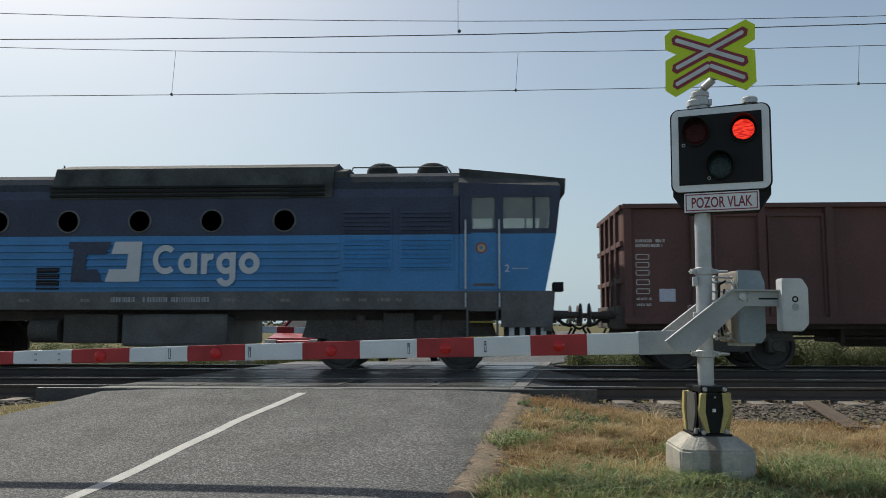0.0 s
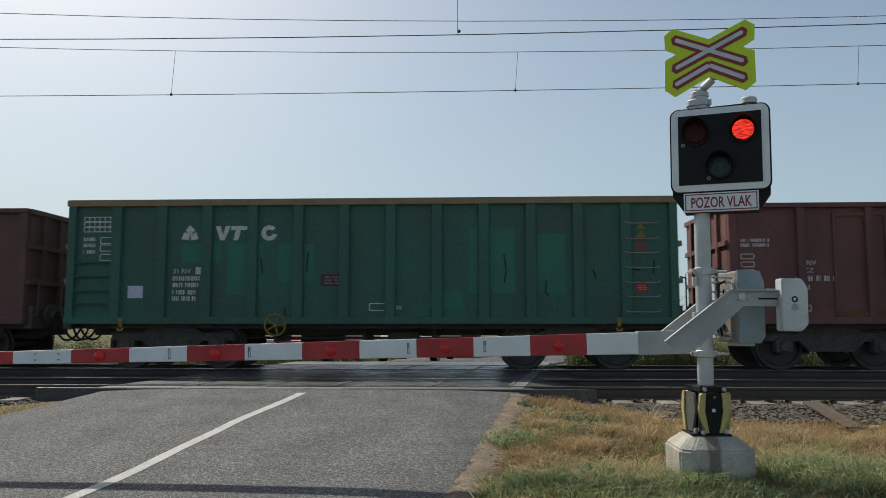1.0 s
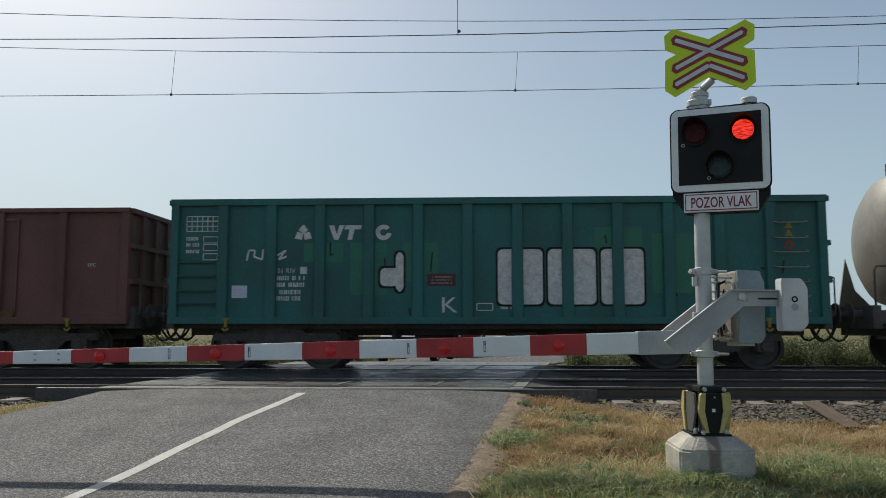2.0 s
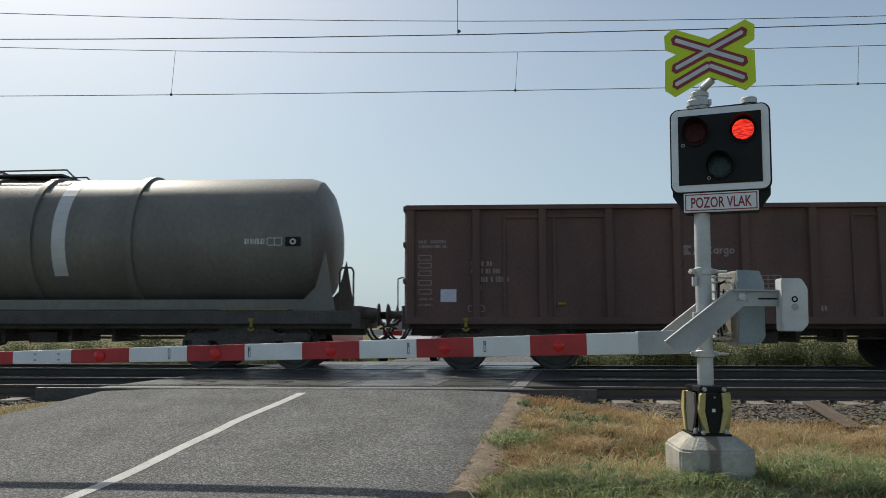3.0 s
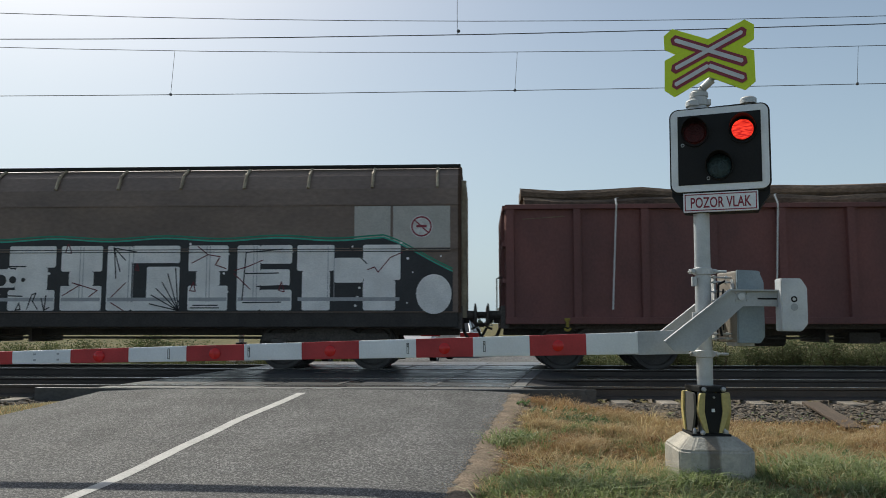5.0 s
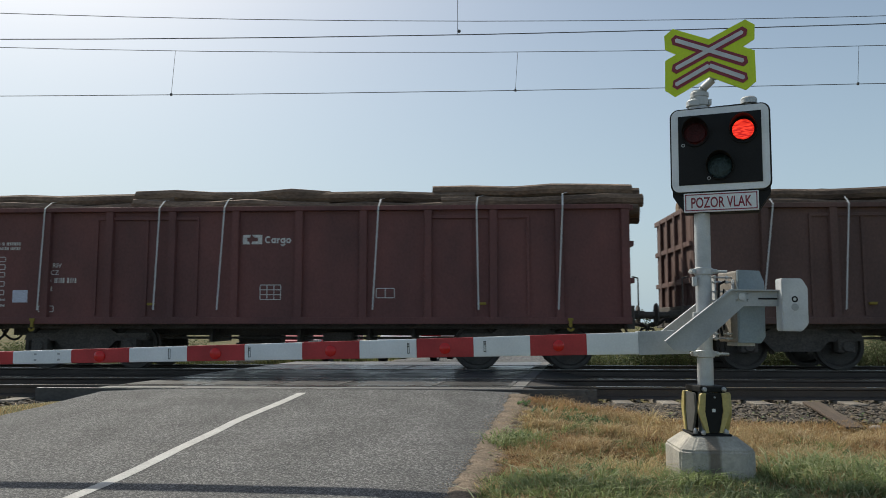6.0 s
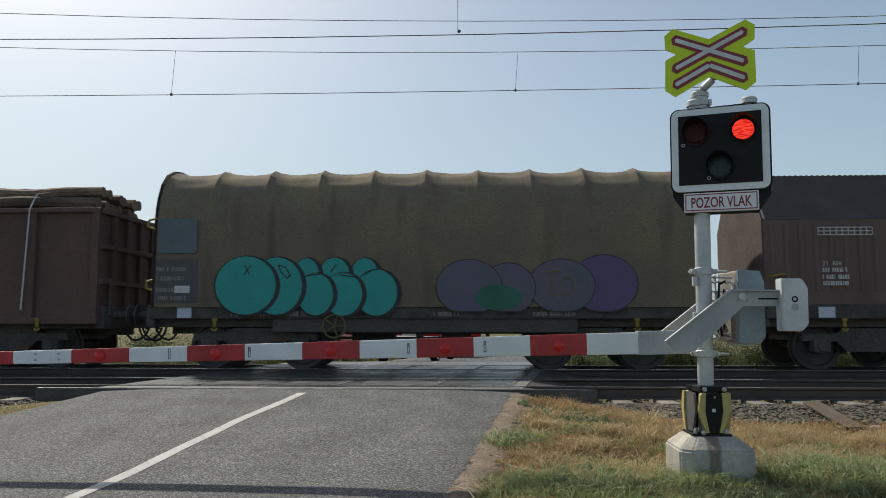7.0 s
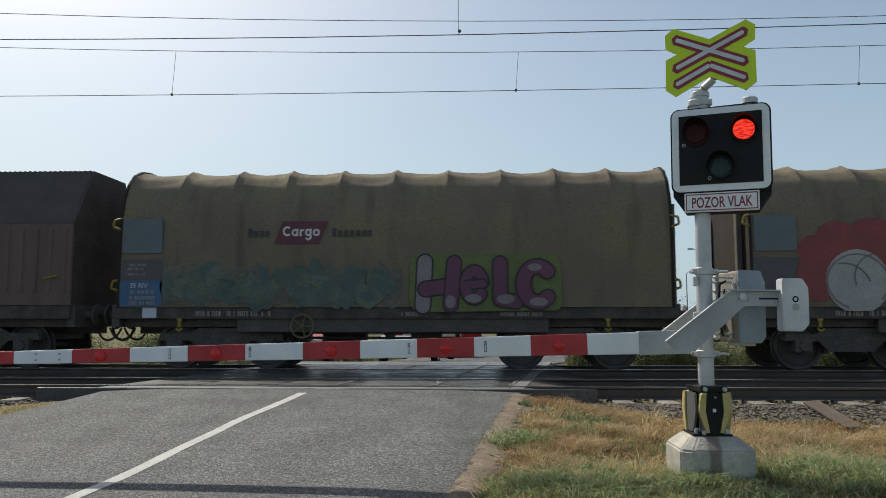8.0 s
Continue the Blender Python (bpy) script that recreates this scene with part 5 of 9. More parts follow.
straw = mat("faded_straw_paint", (0.3, 0.22, 0.125), rough=0.8, var=0.25, scale=4, bump=0.2)
v, h, y = open_wagon(16.15, 27.95, green, "green open freight wagon with a straw-coloured top rail", top=3.3, posts=13, rim=straw, green=True)
green_marks(v, h, y, -h + 2.92)
hand_wheel(v, -1.75, 0.86, -1.46, t["yellow"])

v, h, y = open_wagon(28.86, 41.60, rust, "oxide red open freight wagon with white stencils")
red_wagon_marks(v, h, y)
company_mark(v, bay(h, -1.05), 2.18, 0.185, y, W)
frame_mark(v, -0.9, 1.56, 0.37, 0.26, y, W, 3, 3)
quad_mark(v, -1.2, 0.99, 0.42, 0.22, y - 0.08, t["yellow"], "plate", "yellow plate with a black bar")
quad_mark(v, -1.1, 1.07, 0.24, 0.05, y - 0.083, t["black"])
lettering("lettering", "UIC", 0.1, W, v, h - 0.85, y, 2.0, label="white letters UIC")
chalk = t["faint"]
for i, pts in enumerate((((0, 0.05), (0.15, 0), (0.19, 0.12), (0.04, 0.2), (0.08, 0.32), (0.2, 0.3)), ((0.3, 0), (0.32, 0.33), (0.44, 0.05), (0.46, 0.33)), ((0.56, 0), (0.57, 0.33)), ((0.66, 0), (0.68, 0.33)), ((0.67, 0.17), (0.85, 0.18)), ((0.86, 0), (0.88, 0.34)))):
    bm = bmesh.new()
    for a, b in zip(pts, pts[1:]):
        prism(bm, bar_pts((a[0] + 0.0, a[1] + 1.26), (b[0] + 0.0, b[1] + 1.26), 0.024), "y", y - 0.003, y - 0.001)
    part("chalk_stroke", bm, chalk, v, "chalked scrawl")
ochre = mat("ochre_scuff", (0.16, 0.09, 0.03), rough=0.8, var=0.3, scale=5, bump=0.1, other=(0.09, 0.045, 0.025))
for x0, x1 in ((-4.4, -2.5), (2.2, 4.1)):
    part("scuffed_sill", box(bmesh.new(), x0, x1, y - 0.05, y + 0.0, 0.985, 1.14, 0.01), ochre, v, "scuffed ochre door sill")
door_seams(v, 0, y, ((-4.4, -2.5), (2.2, 4.1)), rust)

v, h, y = open_wagon(42.40, 54.9, teal, "blue-green open freight wagon with sprayed white tags", top=3.3, posts=13, green=True)
green_marks(v, h, y, -h + 3.1)
lettering("sprayed_letter", "K", 0.42, W, v, -h + 5.25, y - 0.002, 1.1, squeeze=1.2, label="sprayed white letter K")
for pts in (((0, 0), (0.04, 0.2), (0.16, 0.2), (0.14, 0.08), (0.3, 0.02), (0.32, 0.22)), ((0.4, 0.02), (0.42, 0.2), (0.54, 0.02), (0.56, 0.2)), ((0.6, 0.1), (0.76, 0.2), (0.62, 0.02), (0.78, 0.08))):
    bm = bmesh.new()
    for a, b in zip(pts, pts[1:]):
        prism(bm, bar_pts((a[0] - h + 1.5, a[1] + 2.1), (b[0] - h + 1.5, b[1] + 2.1), 0.035), "y", y - 0.003, y - 0.001)
    part("sprayed_tag", bm, W, v, "sprayed white tag")
for x0, x1, z0_, z1_ in ((4.1, 4.45, 1.6, 1.95), (4.4, 4.55, 1.5, 2.25), (6.35, 7.2, 1.25, 2.3), (7.3, 8.2, 1.25, 2.3), (8.3, 9.1, 1.25, 2.3)):
    bm = bmesh.new()
    prism(bm, rounded(x0 - h - 0.04, x1 - h + 0.04, z0_ - 0.04, z1_ + 0.04, 0.1), "y", y - 0.003, y - 0.001)
    bk = part("sprayed_shadow", bm, t["black"], v, "black sprayed outline")
    bm = bmesh.new()
    prism(bm, rounded(x0 - h, x1 - h, z0_, z1_, 0.1), "y", y - 0.006, y - 0.004)
    part("sprayed_block", bm, W, bk, "white sprayed block")


# tank wagon
def tank_wagon(s0, s1):
    c, half = (s0 + s1) / 2, (s1 - s0) / 2
    v = thing("tank_wagon", pose(c, TRAIN_Y, 0), "grey tank wagon with stiffening rings and a white band", "wagon", "wagons")
    TRAIN.append((v, c))
    grey = mat("tank_grey", (0.2, 0.188, 0.16), rough=0.5, metal=0.1, var=0.14, scale=0.9, grain=14, bump=0.05, other=(0.145, 0.135, 0.115), stretch=(1, 1, 0.6))
    R, zc = 1.38, 2.56
    bm = bmesh.new()
    prof = [(0.05, -half), (0.6, -half + 0.07), (1.05, -half + 0.2), (1.3, -half + 0.38), (R, -half + 0.62), (R, half - 0.62), (1.3, half - 0.38), (1.05, half - 0.2), (0.6, half - 0.07), (0.05, half)]
    lathe(bm, prof, 56, (0, 0, zc), "x")
    part("barrel", bm, grey, v, "grey steel tank barrel", smooth=True)
    for s in (59.3, 62.5, 63.72, 65.74, 57.4):
        bm = bmesh.new()
        lathe(bm, [(R, s - c - 0.08), (R + 0.06, s - c - 0.07), (R + 0.06, s - c + 0.07), (R, s - c + 0.08)], 56, (0, 0, zc), "x")
        part("stiffening_ring", bm, grey, v, smooth=True)
    bm = bmesh.new()
    prev = None
    for i in range(15):
        a = radians(100 + 112 * i / 14)
        cur = [bm.verts.new((64.33 - c + dx, (R + 0.006) * math.cos(a), zc + (R + 0.006) * math.sin(a))) for dx in (-0.14, 0.14)]
        if prev:
            bm.faces.new((prev[0], prev[1], cur[1], cur[0]))
        prev = cur
    part("white_band", bm, mat("tank_white", (0.62, 0.62, 0.6), rough=0.5, var=0.1, bump=0.03), v, "white painted band")
    bm = bmesh.new()
    box(bm, 57.0 - c, 63.8 - c, -0.4, 0.4, zc + R + 0.06, zc + R + 0.1)
    part("walkway", bm, t["under"], v, "dark roof walkway grating")
    for yy in (-0.42, 0.42):
        bm = bmesh.new()
        path(bm, [(57.0 - c, yy, zc + R + 0.05), (57.0 - c, yy, zc + R + 0.3), (62 - c, yy, zc + R + 0.3), (62.3 - c, yy, zc + R + 0.16), (63.9 - c, yy, zc + R + 0.18), (64.15 - c, yy, zc + R - 0.05)], 0.018, 6)
        for x in (58, 59.3, 60.6, 62):
            tube(bm, (x - c, yy, zc + R + 0.05), (x - c, yy, zc + R + 0.3), 0.014, seg=6)
        part("walkway_rail", bm, t["under"], v)
    bm = bmesh.new()
    lathe(bm, [(0.28, 0), (0.28, 0.14), (0.33, 0.15), (0.33, 0.19), (0.1, 0.24)], 18, (61.2 - c, 0, zc + R - 0.02), "z")
    part("dome_cover", bm, t["under"], v)
    # saddles and long frame with a walk board
    for s in (-1, 1):
        bm = bmesh.new()
        for yy in (-1.2, 1.2):
            prism(bm, [(s * (half - 0.9), 0.98), (s * (half + 0.1), 0.98), (s * (half - 0.12), 2.3), (s * (half - 0.3), 1.6)], "y", yy - 0.015, yy + 0.015)
        part("saddle", bm, grey, v, "grey saddle plate")
        bm = bmesh.new()
        path(bm, [(s * (half + 0.15), -1.1, 1.0), (s * (half + 0.15), -1.1, 1.9), (s * (half + 0.2), -1.1, 1.98), (s * (half + 0.38), -1.1, 1.98), (s * (half + 0.42), -1.1, 1.9), (s * (half + 0.42), -1.1, 1.0)], 0.02, 6)
        part("end_rail", bm, t["under"], v)
    bm = bmesh.new()
    box(bm, -half - 0.5, half + 0.5, -1.3, -1.15, 0.88, 1.14, 0.02)
    box(bm, -half - 0.5, half + 0.5, 1.15, 1.3, 0.88, 1.14, 0.02)
    box(bm, -half - 0.5, half + 0.5, -1.15, 1.15, 0.98, 1.06)
    part("solebar", bm, t["under"], v, "grimy steel solebars")
    bm = bmesh.new()
    box(bm, -half + 0.5, half - 0.5, -1.2, -0.9, 1.14, 1.36, 0.03)
    part("side_fairing", bm, grey, v)
    running_gear(v, half + 0.5, 2.2)
    quad_mark(v, 67.6 - c, 1.145, 1.3, 0.03, -1.335, t["yellow"], "handrail_mark", "yellow strip")
    hook(v, 68.2 - c, -1.32, t["yellow"])
    ym = -1.343
    quad_mark(v, 58.9 - c, 1.3, 0.4, 0.28, ym, mat("orange_plate", (0.6, 0.16, 0.02), bump=0.0), "hazard_plate", "orange hazard plate")
    quad_mark(v, 57.6 - c, 1.25, 0.9, 0.3, ym - 0.002, t["black"], "panel", "black sign panel")
    bm = bmesh.new()
    outline(bm, [(58.25 - c, 1.92), (58.43 - c, 2.1), (58.61 - c, 1.92), (58.43 - c, 1.74)], -1.36)
    part("hazard_diamond", bm, W, v, "white hazard diamond")
    yb = -1.403
    stencil(v, 68.05 - c, 2.42, 0.4, 0.11, yb, W)
    frame_mark(v, 68.5 - c, 2.4, 0.28, 0.14, yb, W, 2, 1)
    quad_mark(v, 68.85 - c, 2.38, 0.3, 0.18, yb, t["black"], "mark", "black oval mark")
    bm = bmesh.new()
    ring_face(bm, 69.0 - c, 2.47, 0.03, 0.06, yb - 0.003)
    part("mark", bm, W, v, "white ring mark")


tank_wagon(56.3, 69.72)

v, h, y = open_wagon(71.19, 83.96, dkbrown, "grimy brown open freight wagon with faded stencils")
red_wagon_marks(v, h, y, dim=True)
company_mark(v, bay(h, -1.0), 2.18, 0.185, y, t["faint"])
quad_mark(v, -0.65, 1.08, 0.34, 0.18, y - 0.08, W, "plate", "small white plate")
frame_mark(v, 0.3, 1.55, 0.36, 0.24, y, t["faint"], 3, 3)
stencil(v, 1.2, 1.12, 0.3, 0.1, y, t["faint"])
door_seams(v, 0, y, ((-4.5, -2.6), (2.0, 4.0)), dkbrown)

v, h, y = open_wagon(84.95, 97.75, rust, "oxide red open freight wagon with white stencils")
W2 = -h + 1.3
for z in (2.25, 2.16):
    frame_mark(v, W2 + 0.1, z, 0.62, 0.08, y, W, 6)
for z in (1.95, 1.65, 1.45):
    frame_mark(v, W2, z, 0.27, 0.12, y, W)
    stencil(v, W2 + 0.45, z, 0.22, 0.07, y, W)
lettering("lettering", "31  RIV", 0.125, W, v, -h + 0.25, y, 1.86, label="white letters 31 RIV")
lettering("lettering", "54 CZ", 0.125, W, v, -h + 0.25, y, 1.72, label="white letters 54 CZ")
stencil(v, -h + 0.25, 1.56, 0.55, 0.1, y, W)
stencil(v, -h + 0.25, 1.42, 0.3, 0.08, y, W)
frame_mark(v, -h + 1.4, 1.08, 0.3, 0.11, y, W, 3)
company_mark(v, bay(h, 0.3), 2.18, 0.185, y, W)
quad_mark(v, -1.6, 1.15, 0.32, 0.16, y - 0.001, t["yellow"], "plate", "yellow plate with a black bar")
frame_mark(v, 0.3, 1.2, 0.34, 0.24, y, W, 3, 3)
lettering("lettering", "UIC", 0.1, W, v, h - 0.9, y, 1.85, label="white letters UIC")
door_seams(v, 0, y, ((-4.4, -2.5), (2.0, 4.0)), rust)


# sliding-wall van
def sliding_van(s0, s1):
    c, half = (s0 + s1) / 2, (s1 - s0) / 2
    v = thing("sliding_wall_van", pose(c, TRAIN_Y, 0), "long brown sliding-wall van covered with white and black graffiti", "wagon", "wagons")
    TRAIN.append((v, c))
    olive = mat("van_brown", (0.215, 0.155, 0.122), rough=0.6, var=0.16, scale=0.9, grain=18, bump=0.08, other=(0.15, 0.108, 0.088), stretch=(0.5, 1, 1))
    beige = mat("van_beige", (0.45, 0.38, 0.27), rough=0.7, var=0.2, scale=3, grain=20, bump=0.1, other=(0.22, 0.17, 0.11))
    wood = mat("worn_ochre_panel", (0.36, 0.22, 0.10), rough=0.75, var=0.25, scale=3, grain=25, bump=0.15, other=(0.18, 0.1, 0.05), stretch=(0.4, 1, 2))
    sec = [(-1.38, 1.1), (-1.38, 3.17), (-1.34, 3.5), (-1.2, 3.78), (-0.95, 3.96), (-0.5, 4.08), (0, 4.12)]
    sec = sec + [(-a, b) for a, b in reversed(sec[:-1])]
    joint = 109.68 - c
    for a, b, nm in ((-half, joint - 0.03, "sliding_wall"), (joint + 0.03, half, "sliding_wall")):
        bm = bmesh.new()
        prism(bm, sec, "x", a, b)
        wall = part(nm, bm, olive, v, "brown sliding wall with curved roof edge")
        n = 9 if nm else 0
        for i in range(n):
            x = a + 0.4 + (b - a - 0.8) * i / (n - 1)
            bm = bmesh.new()
            prev = None
            for yy, zz in ((-1.355, 3.52), (-1.215, 3.80), (-0.955, 3.985)):
                cur = (x, yy - 0.012, zz)
                if prev:
                    tube(bm, prev, cur, 0.03, seg=6)
                prev = cur
            part("roof_rib", bm, beige, wall, "pale roof rib")
        for z in (2.28, 2.32):
            part("seam", box(bmesh.new(), a, b, -1.396, -1.38, z, z + 0.02), olive, wall)
        part("gutter", box(bmesh.new(), a, b, -1.395, -1.36, 3.17, 3.2), olive, wall)
    part("ridge_rail", box(bmesh.new(), -half - 0.05, half + 0.05, -1.02, -0.9, 3.98, 4.04, 0.01), t["black"], v, "dark roof rail")
    part("centre_post", box(bmesh.new(), joint - 0.1, joint + 0.04, -1.405, -1.36, 2.05, 3.62, 0.015), olive, v)
    part("centre_post", box(bmesh.new(), joint + 0.09, joint + 0.19, -1.41, -1.36, 2.05, 3.55, 0.015), beige, v, "worn pale centre post")
    part("joint_gap", box(bmesh.new(), joint + 0.04, joint + 0.09, -1.395, -1.36, 2.05, 3.6), t["black"], v, "dark gap between the sliding walls")
    for s in (-1, 1):
        bm = bmesh.new()
        prism(bm, [(a, b) for a, b in sec], "x", s * half, s * (half + 0.06))
        part("end_wall", bm, mat("van_end_brown", (0.09, 0.055, 0.038), rough=0.9, spec=0.1, var=0.25, scale=2, bump=0.2), v)
        for yy in (-1.0, -0.35, 0.35, 1.0):
            part("end_post", box(bmesh.new(), s * (half + 0.06), s * (half + 0.16), yy - 0.06, yy + 0.06, 1.0, 3.7, 0.01), beige, v)
    part("frame_skirt", box(bmesh.new(), -half, half, -1.36, 1.36, 0.82, 1.1, 0.02), mat("van_skirt", (0.055, 0.048, 0.044), rough=0.8, var=0.3, scale=3, grain=25, bump=0.2), v)
    running_gear(v, half, 2.6)
    hook(v, 99.85 - c, -1.37, t["yellow"])
    y = -1.384
    grey = mat("van_pale_panel", (0.46, 0.44, 0.4), rough=0.6, var=0.12, scale=3, bump=0.05)
    blue = mat("van_blue_panel", (0.3, 0.36, 0.38), rough=0.6, var=0.1, scale=3, bump=0.05)
    lower = mat("van_grey_lower", (0.33, 0.29, 0.235), rough=0.7, var=0.2, scale=2.5, grain=18, bump=0.1, other=(0.42, 0.37, 0.3))
    def q(s_0, s_1, z0, z1, m, dy=0.0, nm="side_panel", lab=""):
        return quad_mark(v, s_0 - c, z0, s_1 - s_0, z1 - z0, y - dy, m, nm, lab)
    q(98.85, 103.45, 1.12, 2.28, lower, 0, "lower_panel", "worn grey lower side panel")
    q(98.94, 100.1, 2.55, 3.15, blue, 0.002, "side_panel", "pale blue side panel")
    q(98.94, 100.1, 2.30, 2.54, wood, 0.002, "side_panel", "worn ochre side panel")
    q(100.2, 101.2, 2.33, 3.15, wood, 0.002, "side_panel", "worn ochre side panel")
    q(101.37, 102.35, 2.34, 3.15, grey, 0.002, "side_panel", "pale grey side panel")
    q(98.94, 100.15, 1.35, 1.98, grey, 0.004, "side_panel", "pale grey panel with faded writing")
    q(99.0, 99.9, 1.98, 2.26, wood, 0.004)
    q(99.25, 99.85, 2.72, 2.95, mat("dark_olive_sign", (0.03, 0.045, 0.035), bump=0), 0.006, "sign", "dark sign of the hirer")
    for k in range(3):
        q(99.33 + 0.16 * k, 99.44 + 0.16 * k, 2.77, 2.9, mat("sign_gold", (0.3, 0.28, 0.05), bump=0), 0.009, "mark", "gold block of the hirer's mark")
    q(100.3, 101.05, 2.83, 2.95, grey, 0.005), q(100.45, 101.0, 2.36, 2.78, blue, 0.005, "notice", "pale notice sheet")
    for z in (2.72, 2.66, 2.6):
        stencil(v, 100.5 - c, z, 0.45, 0.03, y - 0.008, t["faint"])
    q(99.72, 100.0, 1.44, 1.66, t["black"], 0.007, "card_holder"), q(99.75, 99.97, 1.47, 1.63, t["card"], 0.01, "paper_card", "pale printed card")
    for z in (1.82, 1.7, 1.58, 1.46):
        stencil(v, 99.0 - c, z, 0.5, 0.07, y - 0.007, t["faint"])
    q(100.4, 100.9, 1.7, 1.86, grey, 0.004)
    q(101.6, 102.05, 1.52, 1.88, mat("dull_yellow_plate", (0.45, 0.33, 0.07), rough=0.6, var=0.1, bump=0), 0.006, "plate", "yellow plate with a letter R")
    lettering("lettering", "R", 0.3, t["black"], v, 101.82 - c, y - 0.01, 1.6, "CENTER", label="black letter R")
    q(101.62, 102.06, 2.56, 3.08, W, 0.005, "notice", "white notice with a red ban ring")
    for s_, z_, w_, dy in ((101.84, 2.82, 0.19, 0.008), (119.9, 2.75, 0.2, 0.012)):
        if s_ > 110:
            bm = bmesh.new()
            outline(bm, disc_pts(s_ - c, z_, 0.22), y - 0.010)
            part("notice", bm, W, v, "round white notice")
        bm = bmesh.new()
        ring_face(bm, s_ - c, z_, w_ - 0.03, w_, y - dy)
        prism(bm, bar_pts((s_ - c - 0.13, z_ + 0.12), (s_ - c + 0.13, z_ - 0.12), 0.025), "y", y - dy - 0.002, y - dy)
        box(bm, s_ - c - 0.1, s_ - c + 0.1, y - dy - 0.0015, y - dy - 0.0005, z_ - 0.02, z_ + 0.03)
        part("ban_ring", bm, t["wine"] if "wine" in t else mat("dark_red_foil", (0.2, 0.03, 0.045)), v, "dark red ban ring")
    q(118.6, 119.3, 2.45, 3.15, grey, 0.002, "side_panel", "pale grey side panel")
    q(119.35, 120.45, 2.29, 3.15, grey, 0.002, "side_panel", "pale grey side panel")
    # old faded throw-up on the grey panels
    faded = mat("faded_spray", (0.43, 0.4, 0.35), rough=0.7, var=0.15, bump=0)
    smoke = mat("spray_black", (0.032, 0.032, 0.035), rough=0.6, var=0.25, scale=3, bump=0.05)
    for pts in ([(100.29, 1.21), (100.24, 1.9), (100.34, 2.17), (100.57, 2.22), (100.78, 2.08), (100.89, 1.86), (100.97, 2.15), (101.17, 2.2), (101.27, 1.9), (101.29, 1.21), (101.02, 1.21), (100.93, 1.51), (100.84, 1.21)], [(101.35, 1.23), (101.27, 1.69), (101.36, 2.11), (101.73, 2.21), (102.13, 2.14), (102.34, 1.82), (102.32, 1.4), (102.13, 1.21)], [(102.43, 1.23), (102.38, 1.89), (102.49, 2.11), (102.81, 2.19), (103.14, 2.03), (103.38, 1.82), (103.39, 1.4), (103.13, 1.23)]):
        pts = rounded_off(pts)
        bm = bmesh.new()
        outline(bm, [(a - c, b) for a, b in pts], y - 0.0045)
        part("graffiti_letter", bm, faded, v, "faded pale sprayed letter")
        fat_stroke(v, c, pts + pts[:1], 0.04, mat("faded_black_spray", (0.1, 0.09, 0.08), rough=0.7, var=0.3, scale=5, bump=0), y - 0.0052, "faded black sprayed line", "sprayed_line")
    for pts in ([(100.81, 1.79), (101.0, 1.55), (100.87, 1.26), (100.8, 1.55)], [(102.29, 1.79), (102.46, 1.82), (102.62, 1.61), (102.52, 1.4), (102.35, 1.54)]):
        pts = rounded_off(pts)
        bm = bmesh.new()
        outline(bm, [(a - c, b) for a, b in pts], y - 0.0075)
        part("graffiti_shade", bm, smoke, v, "black sprayed wedge")
    # black ground of the big piece, with a wavy top edge
    jade = mat("spray_jade", (0.02, 0.27, 0.17), rough=0.6, var=0.2, bump=0)
    mint = mat("spray_mint", (0.04, 0.42, 0.30), rough=0.6, var=0.2, bump=0)
    chrome = mat("spray_silver_white", (0.88, 0.85, 0.82), rough=0.5, var=0.12, scale=2, bump=0.02, other=(0.68, 0.66, 0.64))
    plum = mat("spray_plum", (0.12, 0.08, 0.16), rough=0.6, bump=0)
    wine = mat("spray_wine", (0.15, 0.02, 0.03), rough=0.6, bump=0)
    def ridge(s_0, s_1, n, f):
        return [(s_0 + (s_1 - s_0) * i / n, f(i / n)) for i in range(n + 1)]
    top1 = ridge(103.4, 109.9, 40, lambda u: 2.18 + 0.62 * min(1, u * 9) + 0.05 * math.sin(u * 25) - (0.9 * max(0, u - 0.86) / 0.14 * 1.0))
    top2 = ridge(109.9, 120.5, 40, lambda u: 1.95 + 0.55 * min(1, u * 14) + 0.03 * math.sin(u * 30) - 0.6 * max(0, u - 0.88) / 0.12)
    for tops in (top1, top2):
        bm = bmesh.new()
        for (a, za), (b, zb) in zip(tops, tops[1:]):
            outline(bm, [(a - c, 1.12), (b - c, 1.12), (b - c, zb), (a - c, za)], y - 0.0065)
        bmesh.ops.remove_doubles(bm, verts=bm.verts[:], dist=0.0005)
        part("graffiti_ground", bm, smoke, v, "black sprayed ground")
        for off, mm in ((0.02, mint), (0.07, jade)):
            bm = bmesh.new()
            for (a, za), (b, zb) in zip(tops, tops[1:]):
                outline(bm, [(a - c, za + off - 0.022), (b - c, zb + off - 0.022), (b - c, zb + off + 0.008), (a - c, za + off + 0.008)], y - 0.008 - off * 0.02)
            bmesh.ops.remove_doubles(bm, verts=bm.verts[:], dist=0.0005)
            part("graffiti_line", bm, mm, v, "sea green sprayed outline")
    # five rounded white figures with dripping feet
    rnd = random.Random(12)
    def blob(sx, zz, rx, rz, mm, dy, nm, lab, wob=0.08):
        bm = bmesh.new()
        ph = rnd.uniform(0, 6)
        outline(bm, [(sx - c + rx * (1 + wob * math.sin(3 * k + ph)) * math.cos(k), zz + rz * (1 + wob * math.cos(2 * k + ph)) * math.sin(k)) for k in [6.283 * i / 26 for i in range(26)]], y - dy)
        part(nm, bm, mm, v, lab)
